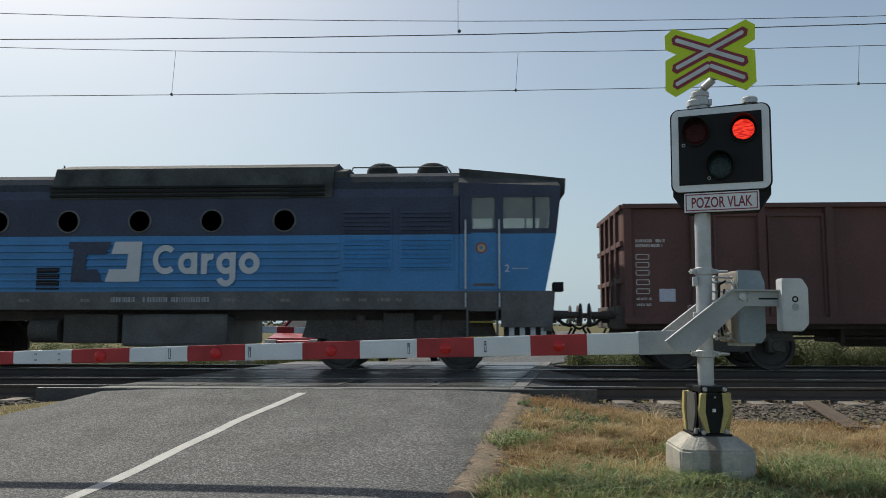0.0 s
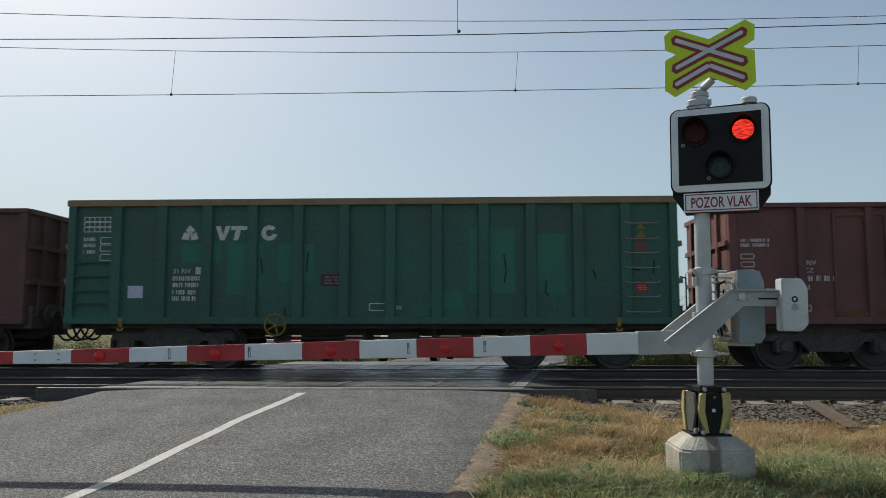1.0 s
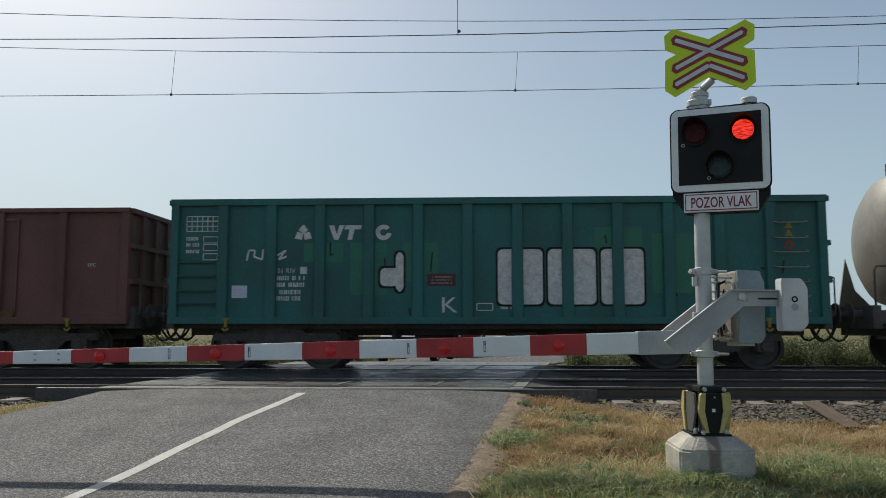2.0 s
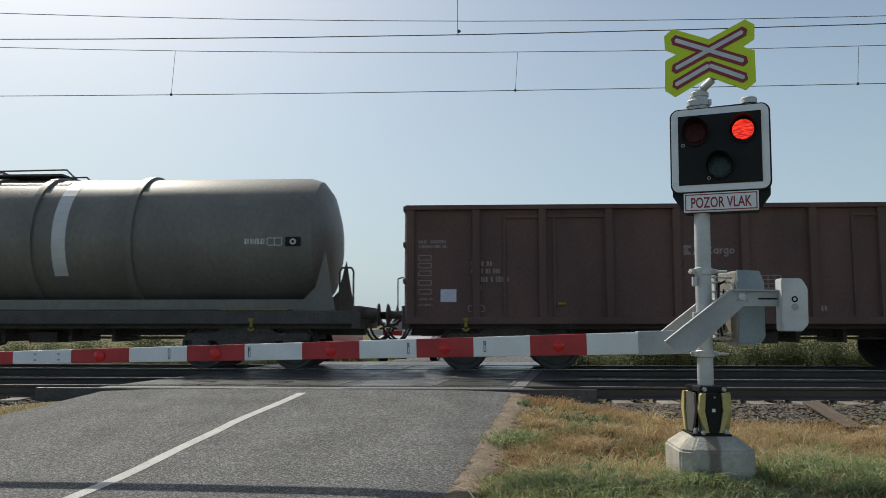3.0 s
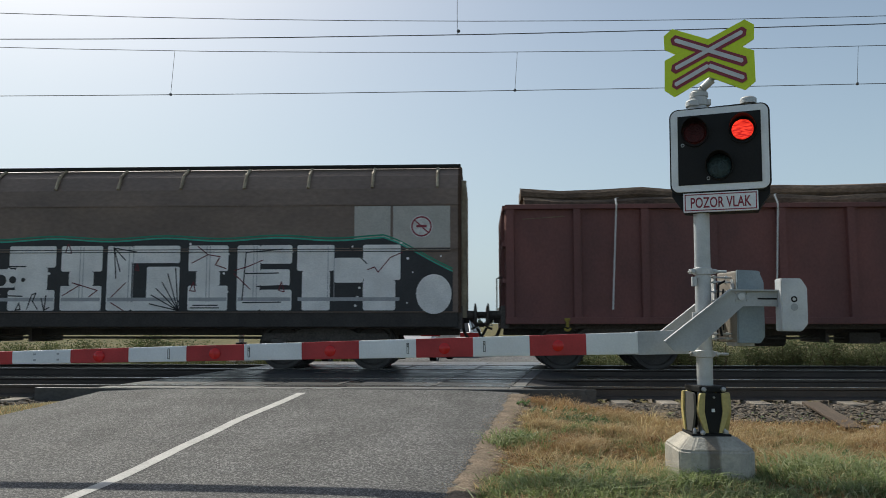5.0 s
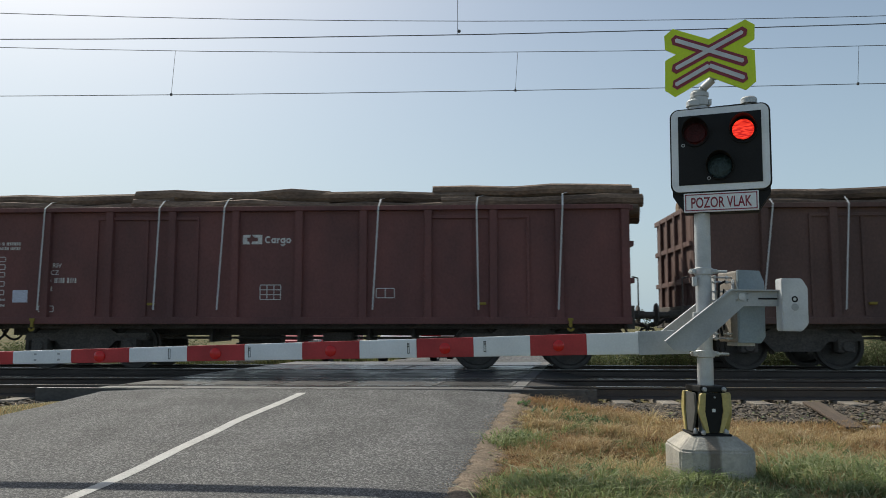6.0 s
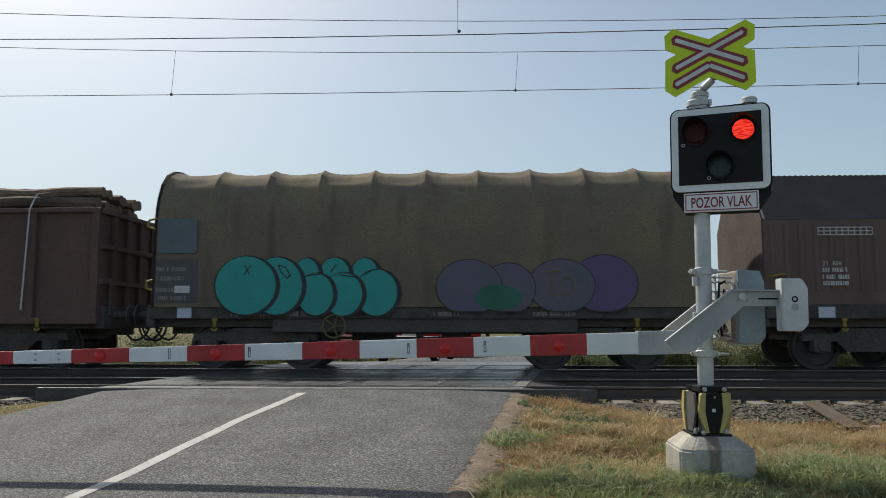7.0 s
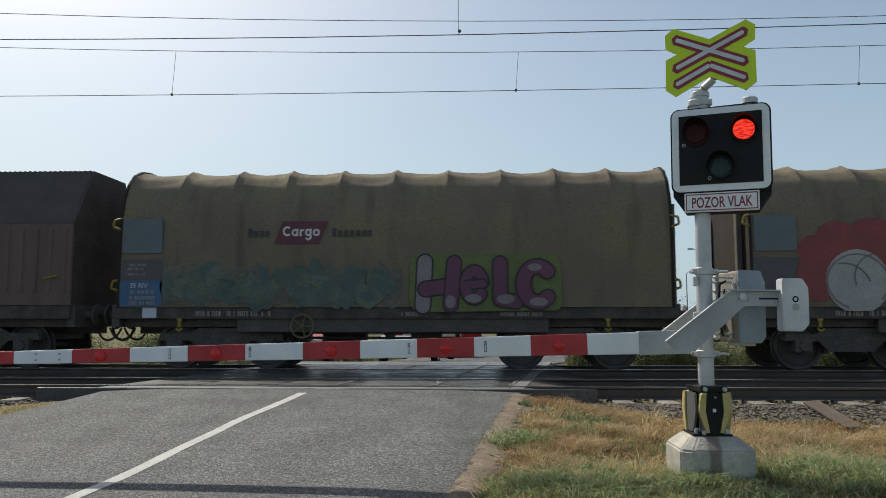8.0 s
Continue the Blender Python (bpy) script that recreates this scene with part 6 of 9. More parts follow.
    def fat(sx, pts, w, mm, dy, lab):
        """A fat sprayed stroke with round joints."""
        bm = bmesh.new()
        k = 0
        for a, b in zip(pts, pts[1:]):
            outline(bm, bar_pts((a[0] + sx - c, a[1]), (b[0] + sx - c, b[1]), w), y - dy - 0.00015 * k)
            k += 1
        for a in pts:
            outline(bm, disc_pts(a[0] + sx - c, a[1], w / 2, n=16), y - dy - 0.00015 * k)
            k += 1
        part("graffiti_figure", bm, mm, v, lab)
    figures = [(104.1, [([(-0.36, 2.3), (-0.22, 2.52), (0.1, 2.6), (0.38, 2.5), (0.36, 2.25), (0.05, 2.05), (-0.1, 1.75), (-0.12, 1.5)], 0.27), ([(-0.38, 1.38), (0.36, 1.4)], 0.42)]),
               (105.2, [([(-0.17, 2.1), (-0.18, 2.38), (0.02, 2.56), (0.3, 2.48), (0.45, 2.2), (0.55, 1.95)], 0.32), ([(-0.1, 1.7), (-0.06, 1.36)], 0.34), ([(0.12, 2.2), (0.28, 1.7), (0.45, 1.38)], 0.34)]),
               (106.42, [([(-0.06, 2.35), (0.06, 2.35)], 0.68), ([(-0.36, 1.98), (-0.32, 1.55), (-0.1, 1.42)], 0.24), ([(0.4, 1.96), (0.3, 1.55), (0.12, 1.42)], 0.26), ([(-0.4, 1.3), (0.4, 1.3)], 0.27)])]
    last_figures = [(107.6, [([(-0.02, 2.4), (0.04, 2.2)], 0.66), ([(0.02, 2.1), (-0.02, 1.6)], 0.58), ([(-0.3, 1.4), (0.3, 1.4)], 0.46)]),
               (108.85, [([(0.06, 2.56), (0.06, 2.2)], 0.46), ([(-0.02, 2.2), (-0.2, 1.8), (-0.32, 1.42)], 0.5), ([(0.16, 2.2), (0.32, 1.8), (0.42, 1.42)], 0.5)])]
    for sx, strokes in figures + last_figures:
        for pts, w in strokes:
            fat(sx, pts, w, chrome, 0.0102, "white sprayed figure shape")
        for pts, w in strokes:
            fat(sx, [(p_[0] * 0.96, p_[1] - 0.02) for p_ in pts[len(pts) // 3:]], w * 0.15, jade, 0.0128, "green sprayed shade")
        for k in range(16):
            xx = sx - 0.46 + 0.062 * k + rnd.uniform(-0.02, 0.02) - c
            hh = rnd.uniform(0.08, 0.42)
            bm = bmesh.new()
            outline(bm, [(xx - 0.012, 1.14), (xx + 0.012, 1.14), (xx + 0.01, 1.14 + hh), (xx - 0.01, 1.14 + hh)], y - 0.0142)
            part("graffiti_drip", bm, smoke, v, "black sprayed drip")
    for sx, zz in ((104.45, 1.42), (105.15, 1.4), (106.1, 1.95), (106.75, 1.95), (107.75, 1.5), (108.52, 1.5), (109.25, 1.5), (105.2, 2.45), (108.9, 2.3)):
        blob(sx, zz, 0.12, 0.12, jade, 0.0138, "graffiti_eye", "green sprayed blot", 0.12)
        bm = bmesh.new()
        ring_face(bm, sx - c, zz, 0.045, 0.07, y - 0.0145, n=12)
        part("graffiti_ring", bm, smoke, v, "small black sprayed ring")
    blob(106.48, 2.4, 0.2, 0.19, jade, 0.0125, "graffiti_eye", "green sprayed eye", 0.02)
    for _ in range(34):
        sx, zz, r = rnd.uniform(103.7, 109.3), rnd.uniform(1.25, 2.7), rnd.uniform(0.05, 0.1)
        bm = bmesh.new()
        ring_face(bm, sx - c, zz, r * 0.62, r, y - 0.0145, n=14)
        part("graffiti_ring", bm, chrome if rnd.random() < 0.6 else plum, v, "small sprayed ring")
    for _ in range(90):
        sx = rnd.uniform(103.6, 120.3)
        zz, r = rnd.uniform(1.2, 2.75 if sx < 109 else 2.45), rnd.uniform(0.014, 0.028)
        bm = bmesh.new()
        outline(bm, disc_pts(sx - c, zz, r, n=8), y - 0.0095)
        part("graffiti_dot", bm, chrome, v, "white sprayed dot")
    bm = bmesh.new()
    outline(bm, disc_pts(110.0 - c, 1.5, 0.37, 0.4, 26), y - 0.0105)
    part("graffiti_figure", bm, chrome, v, "white sprayed disc")
    bm = bmesh.new()
    outline(bm, disc_pts(120.14 - c, 1.45, 0.34, 0.38, 26), y - 0.0105)
    part("graffiti_figure", bm, chrome, v, "white sprayed disc")
    # block letters made of slabs
    def slab(s_0, s_1, z0, z1):
        bm = bmesh.new()
        prism(bm, rounded(s_0 - c, s_1 - c, z0, z1, 0.035, 2), "y", y - 0.0125, y - 0.0095)
        part("graffiti_block", bm, chrome, v, "silver-white sprayed letter slab")
    worn_paint = mat("worn_silver", (0.42, 0.42, 0.43), rough=0.6, var=0.2, scale=4, bump=0.05)

    def letter_slabs(l, a, b, z0=1.14, z1=2.4):
        w, hh = b - a, z1 - z0
        mid = (z0 + z1) / 2
        if l == "H":
            slab(a, a + 0.42 * w, z1 - 0.42, z1), slab(a + 0.07 * w, a + 0.36 * w, z0 + 0.4, z1 - 0.42), slab(a, a + 0.42 * w, z0, z0 + 0.4)
            slab(b - 0.42 * w, b, z1 - 0.42, z1), slab(b - 0.36 * w, b - 0.07 * w, z0 + 0.4, z1 - 0.42), slab(b - 0.42 * w, b, z0, z0 + 0.4)
            slab(a + 0.36 * w, b - 0.36 * w, mid - 0.18, mid + 0.18)
        elif l == "I":
            slab(a, b, z1 - 0.5, z1), slab(a + 0.2 * w, b - 0.2 * w, z0 + 0.48, z1 - 0.5), slab(a, b, z0, z0 + 0.48)
        elif l == "G":
            slab(a, a + 0.34 * w, z0, z1), slab(a + 0.34 * w, b, z1 - 0.34, z1), slab(a + 0.34 * w, b, z0, z0 + 0.18), slab(b - 0.45 * w, b, z0 + 0.18, z0 + 0.85)
        elif l == "E":
            slab(a, a + 0.42 * w, z0, z1), slab(a + 0.42 * w, b, z1 - 0.36, z1), slab(a + 0.42 * w, b - 0.04, mid - 0.16, mid + 0.16), slab(a + 0.42 * w, b, z0, z0 + 0.4)
        else:
            slab(a, a + 0.36 * w, z1 - 0.5, z1), slab(a + 0.05 * w, a + 0.32 * w, z0, z1 - 0.5), slab(a + 0.36 * w, b - 0.36 * w, mid - 0.1, mid + 0.38), slab(b - 0.36 * w, b, mid - 0.05, z1), slab(b - 0.36 * w, b - 0.05 * w, z0, mid - 0.05)
    for l, a, b in (("H", 110.5, 112.73), ("I", 112.84, 113.66), ("G", 113.76, 115.2), ("I", 115.37, 116.15), ("E", 116.33, 117.4), ("N", 117.5, 119.5)):
        letter_slabs(l, a, b)
        # pressed seams of the wall that show through the paint
        for u in (0.3, 0.36) if l != "I" else (0.46, 0.54):
            part("pressed_seam", box(bmesh.new(), a + (b - a) * u - c - 0.006, a + (b - a) * u - c + 0.006, y - 0.0165, y - 0.012, 1.3, 2.38), worn_paint, v)
        quad_mark(v, a - c + 0.02, 1.32, b - a - 0.04, 0.07, y - 0.0128, worn_paint, "worn_band", "worn grey band across the paint")
    # strokes on the first letters, then on the others
    for pts in [[(111.26, 2.01), (112.13, 2.0)], [(111.21, 1.4), (111.44, 1.44), (112.09, 1.42)], [(110.53, 1.33), (111.21, 1.33)], [(110.54, 1.27), (111.31, 1.27)], [(110.51, 1.2), (111.11, 1.2)], [(109.59, 1.42), (109.78, 1.46), (109.96, 1.33), (109.97, 1.12)], [(109.77, 1.74), (109.74, 1.53)], [(109.9, 1.77), (109.88, 1.56)], [(109.83, 1.65), (109.98, 1.67)], [(110.06, 1.74), (109.98, 1.53)], [(112.19, 1.17), (112.28, 1.45), (112.36, 1.48), (112.3, 1.32), (112.4, 1.17)], [(112.47, 1.38), (112.53, 1.15), (112.64, 1.2)], [(112.56, 1.43), (112.54, 1.12)], [(111.96, 1.15), (112.03, 1.29), (112.06, 1.16), (111.96, 1.15)], [(115.19, 1.14), (114.65, 1.44)], [(115.19, 1.14), (114.74, 1.57)]]:
        fat_stroke(v, c, pts, 0.022, smoke, y - 0.0168, "thin black sprayed line")
    for pts in [[(115.19, 1.14), (114.86, 1.69)], [(115.19, 1.14), (114.97, 1.85)], [(115.19, 1.14), (115.12, 1.96)], [(115.19, 1.14), (114.62, 1.27)], [(113.87, 2.4), (114.28, 2.4)], [(113.87, 2.36), (114.33, 2.28)], [(113.89, 2.36), (114.12, 2.12)], [(113.88, 2.36), (114.02, 1.9)], [(113.89, 2.35), (113.94, 1.77)], [(115.48, 1.24), (115.96, 1.24)], [(115.43, 1.19), (115.98, 1.19)], [(115.38, 1.13), (116.03, 1.13)], [(116.44, 1.34), (116.5, 2.26), (117.22, 2.32)], [(116.5, 1.85), (117.14, 1.86)], [(116.45, 1.29), (117.19, 1.3)], [(116.72, 1.6), (117.32, 1.62)], [(118.12, 2.46), (118.42, 2.43), (118.85, 2.04)]]:
        fat_stroke(v, c, pts, 0.022, smoke, y - 0.0168, "thin black sprayed line")
    for pts in [[(110.52, 2.29), (110.81, 2.1), (110.71, 1.98), (110.94, 1.93), (111.41, 2.29)], [(110.94, 1.93), (111.36, 1.8)], [(112.96, 2.43), (112.92, 2.27), (113.04, 2.26), (112.98, 2.43)], [(112.89, 1.43), (113.22, 1.63), (113.08, 1.68), (113.58, 1.53), (113.42, 1.41)], [(115.55, 2.38), (115.75, 2.22), (115.44, 2.06)], [(115.75, 2.22), (115.99, 2.18), (115.9, 2.02), (116.11, 1.95)], [(116.28, 1.91), (116.55, 1.99), (116.83, 2.11)], [(116.27, 1.85), (116.59, 1.55)], [(113.86, 1.4), (114.14, 1.68)], [(113.86, 1.29), (114.11, 1.14)], [(114.36, 2.05), (114.32, 1.93), (114.39, 1.91), (114.36, 2.05)], [(115.48, 1.69), (115.41, 1.52), (115.52, 1.51), (115.48, 1.69)], [(117.2, 1.69), (117.15, 1.52), (117.26, 1.5), (117.2, 1.69)], [(118.87, 1.92), (119.0, 1.97), (119.07, 1.87), (119.3, 2.15), (119.53, 2.25)]]:
        fat_stroke(v, c, pts, 0.02, wine, y - 0.0172, "thin dark red sprayed line")
    for z in (2.262, 2.31):
        part("wall_seam", box(bmesh.new(), 103.4 - c, 120.45 - c, y - 0.0185, y - 0.002, z, z + 0.014), smoke, v, "dark horizontal wall seam")
    for sx, zz, r in [(111.16, 1.74, 0.041), (111.37, 1.73, 0.072), (111.64, 1.73, 0.113), (111.88, 1.74, 0.072), (112.09, 1.74, 0.041)]:
        bm = bmesh.new()
        outline(bm, disc_pts(sx - c, zz, r, n=16), y - 0.0175)
        part("graffiti_dot", bm, smoke, v, "black sprayed dot")


sliding_van(98.75, 120.6)

# open wagons with timber
v, h, y = open_wagon(121.5, 134.4, rust, "oxide red open wagon with graffiti, loaded with timber")
c = 127.95
loads(c, h, 3, (3.52, 3.58, 3.48), ((123.6, 0.1, 3.4), (126.6, 0.1, 3.45), (130.6, 0.08, 3.45), (132.2, 0.08, 3.4)), 3.15, "bark-covered logs strapped above the wagon's sides")
lime = mat("spray_green", (0.09, 0.2, 0.03), rough=0.6, var=0.2, bump=0)
silver = mat("spray_silver_white", (0.56, 0.56, 0.58))
rnd = random.Random(9)
for a, b, z0, z1, mm, dy in ((129.6, 134.0, 1.02, 1.5, lime, 0.108), (129.7, 130.75, 1.15, 2.2, t["black"], 0.111), (130.85, 131.6, 1.2, 2.1, t["black"], 0.111), (131.7, 132.9, 1.3, 2.25, t["black"], 0.112), (133.0, 133.9, 1.3, 1.95, t["black"], 0.111),
                             (129.78, 130.67, 1.23, 2.12, silver, 0.115), (130.93, 131.52, 1.28, 2.02, silver, 0.115), (131.78, 132.82, 1.38, 2.17, silver, 0.116), (133.08, 133.82, 1.38, 1.87, silver, 0.115)):
    pts = [(px_ - c + rnd.uniform(-0.05, 0.05), pz + rnd.uniform(-0.06, 0.06)) for px_, pz in rounded(a, b, z0, z1, 0.14, 2)]
    bm = bmesh.new()
    outline(bm, pts, y - dy)
    part("graffiti_shape", bm, mm, v, "sprayed letter shape")
for pts in (((132.9, 2.3), (133.2, 2.75), (133.35, 2.4)), ((133.35, 2.85), (133.5, 2.4), (133.75, 2.55)), ((133.1, 2.95), (133.6, 2.8)), ((133.2, 2.1), (133.35, 2.2), (133.3, 2.0))):
    bm = bmesh.new()
    for a, b in zip(pts, pts[1:]):
        prism(bm, bar_pts((a[0] - c, a[1]), (b[0] - c, b[1]), 0.035), "y", y - 0.11, y - 0.108)
    part("sprayed_tag", bm, silver, v, "sprayed white tag")
v, h, y = open_wagon(135.4, 148.05, rust, "oxide red open wagon with white stencils, loaded with timber")
red_wagon_marks(v, h, y)
company_mark(v, bay(h, -0.95), 2.42, 0.185, y, W)
frame_mark(v, -0.75, 1.35, 0.4, 0.28, y, W, 3, 3)
frame_mark(v, 1.5, 1.38, 0.35, 0.18, y, W, 2, 1)
door_seams(v, 0, y, ((-4.0, -2.0), (2.4, 4.4)), rust)
loads(141.72, h, 5, (3.5, 3.54, 3.5, 3.62), ((136.7, 0.06, 3.4), (138.99, 0.06, 3.42), (140.27, 0.1, 3.45), (143.27, 0.1, 3.42), (145.15, -0.03, 3.45), (146.78, 0.1, 3.5)), 3.15, "bark-covered logs strapped above the wagon's sides")
v, h, y = open_wagon(149.2, 162.0, dkbrown, "dark brown open wagon loaded with timber")
stencil(v, -0.35, 2.15, 0.8, 0.16, y, mat("faded_orange", (0.16, 0.06, 0.03), bump=0))
quad_mark(v, -1.0, 1.08, 0.36, 0.2, y - 0.08, W, "plate", "small white plate")
quad_mark(v, -h + 0.6, 1.33, 0.3, 0.24, y - 0.001, t["card"], "paper_card", "pale printed card")
frame_mark(v, -h + 0.2, 1.4, 0.25, 0.1, y, t["faint"])
door_seams(v, 0, y, ((-4.2, -2.3), (2.3, 4.3)), dkbrown)
loads(155.6, h, 8, (3.5, 3.6, 3.66), ((150.7, 0.25, 3.36), (152.09, 0.14, 3.4), (154.26, 0.29, 3.48), (157.02, 0.05, 3.55), (159.15, 0.12, 3.55), (160.59, 0.08, 3.58)), 3.15, "bark-covered logs strapped above the wagon's sides")


# tarpaulin-hooded coil wagons
def canvas_mat():
    """Old canvas: brown with olive patches and dark vertical streaks."""
    m = bpy.data.materials.new("grimy_canvas")
    m.use_nodes = True
    n, l = m.node_tree.nodes, m.node_tree.links
    b = n["Principled BSDF"]
    b.inputs["Roughness"].default_value, b.inputs["Specular IOR Level"].default_value = 0.9, 0.12
    co = n.new("ShaderNodeTexCoord")
    col = None
    for k, (scale, stretch, lo, hi, tone) in enumerate(((0.8, (1.0, 1, 0.9), 0.42, 0.62, (0.235, 0.195, 0.12)), (1.0, (2.6, 1, 0.35), 0.5, 0.72, (0.115, 0.092, 0.072)), (3.5, (1.2, 1, 0.8), 0.58, 0.72, (0.2, 0.17, 0.13)), (30, (1, 1, 1), 0.45, 0.75, (0.13, 0.105, 0.08)))):
        mp, nz, cut, mix = n.new("ShaderNodeMapping"), n.new("ShaderNodeTexNoise"), n.new("ShaderNodeMapRange"), n.new("ShaderNodeMix")
        mp.inputs["Scale"].default_value, mp.inputs["Location"].default_value = stretch, (3.1 * k, 0, 1.7 * k)
        nz.inputs["Scale"].default_value, nz.inputs["Detail"].default_value = scale, 5
        l.new(co.outputs["Object"], mp.inputs[0]), l.new(mp.outputs[0], nz.inputs["Vector"]), l.new(nz.outputs[0], cut.inputs[0])
        cut.inputs[1].default_value, cut.inputs[2].default_value = lo, hi
        cut.inputs[4].default_value = 0.85
        mix.data_type = "RGBA"
        mix.inputs[6].default_value, mix.inputs[7].default_value = (0.195, 0.16, 0.118, 1), (*tone, 1)
        l.new(cut.outputs[0], mix.inputs[0])
        if col:
            l.new(col, mix.inputs[6])
        col = mix.outputs[2]
    l.new(col, b.inputs["Base Color"])
    bp = n.new("ShaderNodeBump")
    bp.inputs["Strength"].default_value, bp.inputs["Distance"].default_value = 0.3, 0.02
    l.new(nz.outputs[0], bp.inputs["Height"]), l.new(bp.outputs[0], b.inputs["Normal"])
    return m


CANVAS = canvas_mat()


def arc_points(x, z, rx, rz, a, b, n=14):
    return [(x + rx * math.cos(radians(a + (b - a) * i / n)), z + rz * math.sin(radians(a + (b - a) * i / n))) for i in range(n + 1)]


def hooded_wagon(s0, s1, label, hoops=11):
    c, half = (s0 + s1) / 2, (s1 - s0) / 2
    v = thing("hooded_wagon", pose(c, TRAIN_Y, 0), label, "wagon", "wagons")
    TRAIN.append((v, c))
    sec = [(-1.395, 1.2), (-1.40, 1.9), (-1.40, 2.5), (-1.37, 2.95), (-1.29, 3.32), (-1.12, 3.65), (-0.88, 3.88), (-0.55, 4.02), (-0.2, 4.07)]
    sec = sec + [(-a, b) for a, b in reversed(sec)]
    plain = sec
    sec = [(a[0] + (b[0] - a[0]) * k / 3, a[1] + (b[1] - a[1]) * k / 3) for a, b in zip(plain, plain[1:]) for k in range(3)] + [plain[-1]]
    bm = bmesh.new()
    sub = 10
    n = (hoops - 1) * sub
    x0, x1 = -half + 0.1, half - 0.1
    rows = []
    for i in range(n + 1):
        x = x0 + (x1 - x0) * i / n
        ph = (i % sub) / sub
        sag = 0.085 * math.sin(math.pi * ph) ** 0.45 if i % sub else 0.0
        row = []
        for k, (a, b) in enumerate(sec):
            up = max(0.0, (b - 2.3) / 1.8)
            wr = 0.03 * up * noise.noise((x * 1.4, a * 7, b * 8)) + 0.012 * noise.noise((x * 5, a * 2, b * 1.3))
            row.append(bm.verts.new((x, a * (1 - (sag + wr) * 0.5 * up), b - (sag + wr) * up)))
        rows.append(row)
    for a, b in zip(rows, rows[1:]):
        for k in range(len(sec) - 1):
            bm.faces.new((a[k], a[k + 1], b[k + 1], b[k]))
    part("canvas_hood", bm, CANVAS, v, "grimy brown canvas hood sagging between hoops", smooth=True)
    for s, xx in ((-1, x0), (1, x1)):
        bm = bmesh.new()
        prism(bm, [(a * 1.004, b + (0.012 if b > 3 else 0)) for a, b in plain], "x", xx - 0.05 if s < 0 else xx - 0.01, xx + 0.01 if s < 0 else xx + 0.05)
        # wall colour kept near black, standing in for the shade between wagons
        part("end_frame", bm, mat("hood_end_shade", (0.04, 0.033, 0.028), rough=0.95, spec=0.2, var=0.2, bump=0.2), v, "dark hood end wall")
        for z in (1.75, 2.95):
            bm = bmesh.new()
            path(bm, [(xx, -1.35, z), (xx + s * 0.14, -1.42, z - 0.05), (xx + s * 0.16, -1.42, z - 0.18), (xx, -1.36, z - 0.24)], 0.024, 6)
            part("latch_lever", bm, t["yellow"], v, "yellow latch lever")
        for yy in (-1.0, 1.0):
            part("end_stanchion", box(bmesh.new(), xx + s * 0.12 - 0.05, xx + s * 0.12 + 0.05, yy - 0.07, yy + 0.07, 1.0, 3.2, 0.01), t["under"], v)
    part("deck", box(bmesh.new(), -half, half, -1.36, 1.36, 0.98, 1.2, 0.02), mat("deck_grime", (0.1, 0.085, 0.075), rough=0.85, var=0.3, scale=3, grain=25, bump=0.2, other=(0.05, 0.042, 0.038)), v)
    part("side_beam", box(bmesh.new(), -half + 2.4, half - 2.4, -1.30, -1.18, 0.72, 0.98, 0.02), t["under"], v)
    running_gear(v, half, 2.0, 0.98)
    for x in (-half + 1.3, half - 1.3):
        hook(v, x, -1.37, t["yellow"])
    stencil(v, -half + 1.6, 1.03, 1.5, 0.1, -1.363, t["faint"])
    stencil(v, 0.2, 1.03, 0.5, 0.08, -1.363, t["faint"])
    stencil(v, 2.0, 1.03, 0.9, 0.08, -1.363, t["faint"])
    quad_mark(v, -half + 0.55, 1.0, 0.28, 0.2, -1.364, t["card"], "paper_card", "pale printed card")
    hand_wheel(v, -1.7, 0.84, -1.42, mat("dull_olive_metal", (0.16, 0.13, 0.05), bump=0.05), 0.22)
    slate = mat("slate_plate", (0.13, 0.155, 0.175), rough=0.6, var=0.15, scale=3, bump=0.05)
    bm = bmesh.new()
    prism(bm, rounded(-half + 0.14, -half + 0.92, 2.25, 2.92, 0.03, 2), "y", -1.425, -1.395)
    part("end_plate", bm, slate, v, "slate blue end plate")
    quad_mark(v, -half + 0.1, 1.28, 0.85, 0.85, -1.404, mat("hood_dark_plate", (0.1, 0.1, 0.105), rough=0.7, var=0.2, bump=0.05), "end_plate", "dark end plate")
    return v, c, half, -1.408


def balloon(v, c, sx, zz, rx, rz, m, y, lab, bot=None):
    """A rounded sprayed letter shape with a flattened foot."""
    bm = bmesh.new()
    pts = []
    for i in range(28):
        k = 6.283 * i / 28
        z = zz + rz * math.sin(k)
        pts.append((sx - c + rx * math.cos(k), max(z, bot) if bot else z))
    clean = [pts[0]]
    for p in pts[1:]:
        if (Vector(p) - Vector(clean[-1])).length > 0.004:
            clean.append(p)
    outline(bm, clean, y)
    return part("graffiti_balloon", bm, m, v, lab)


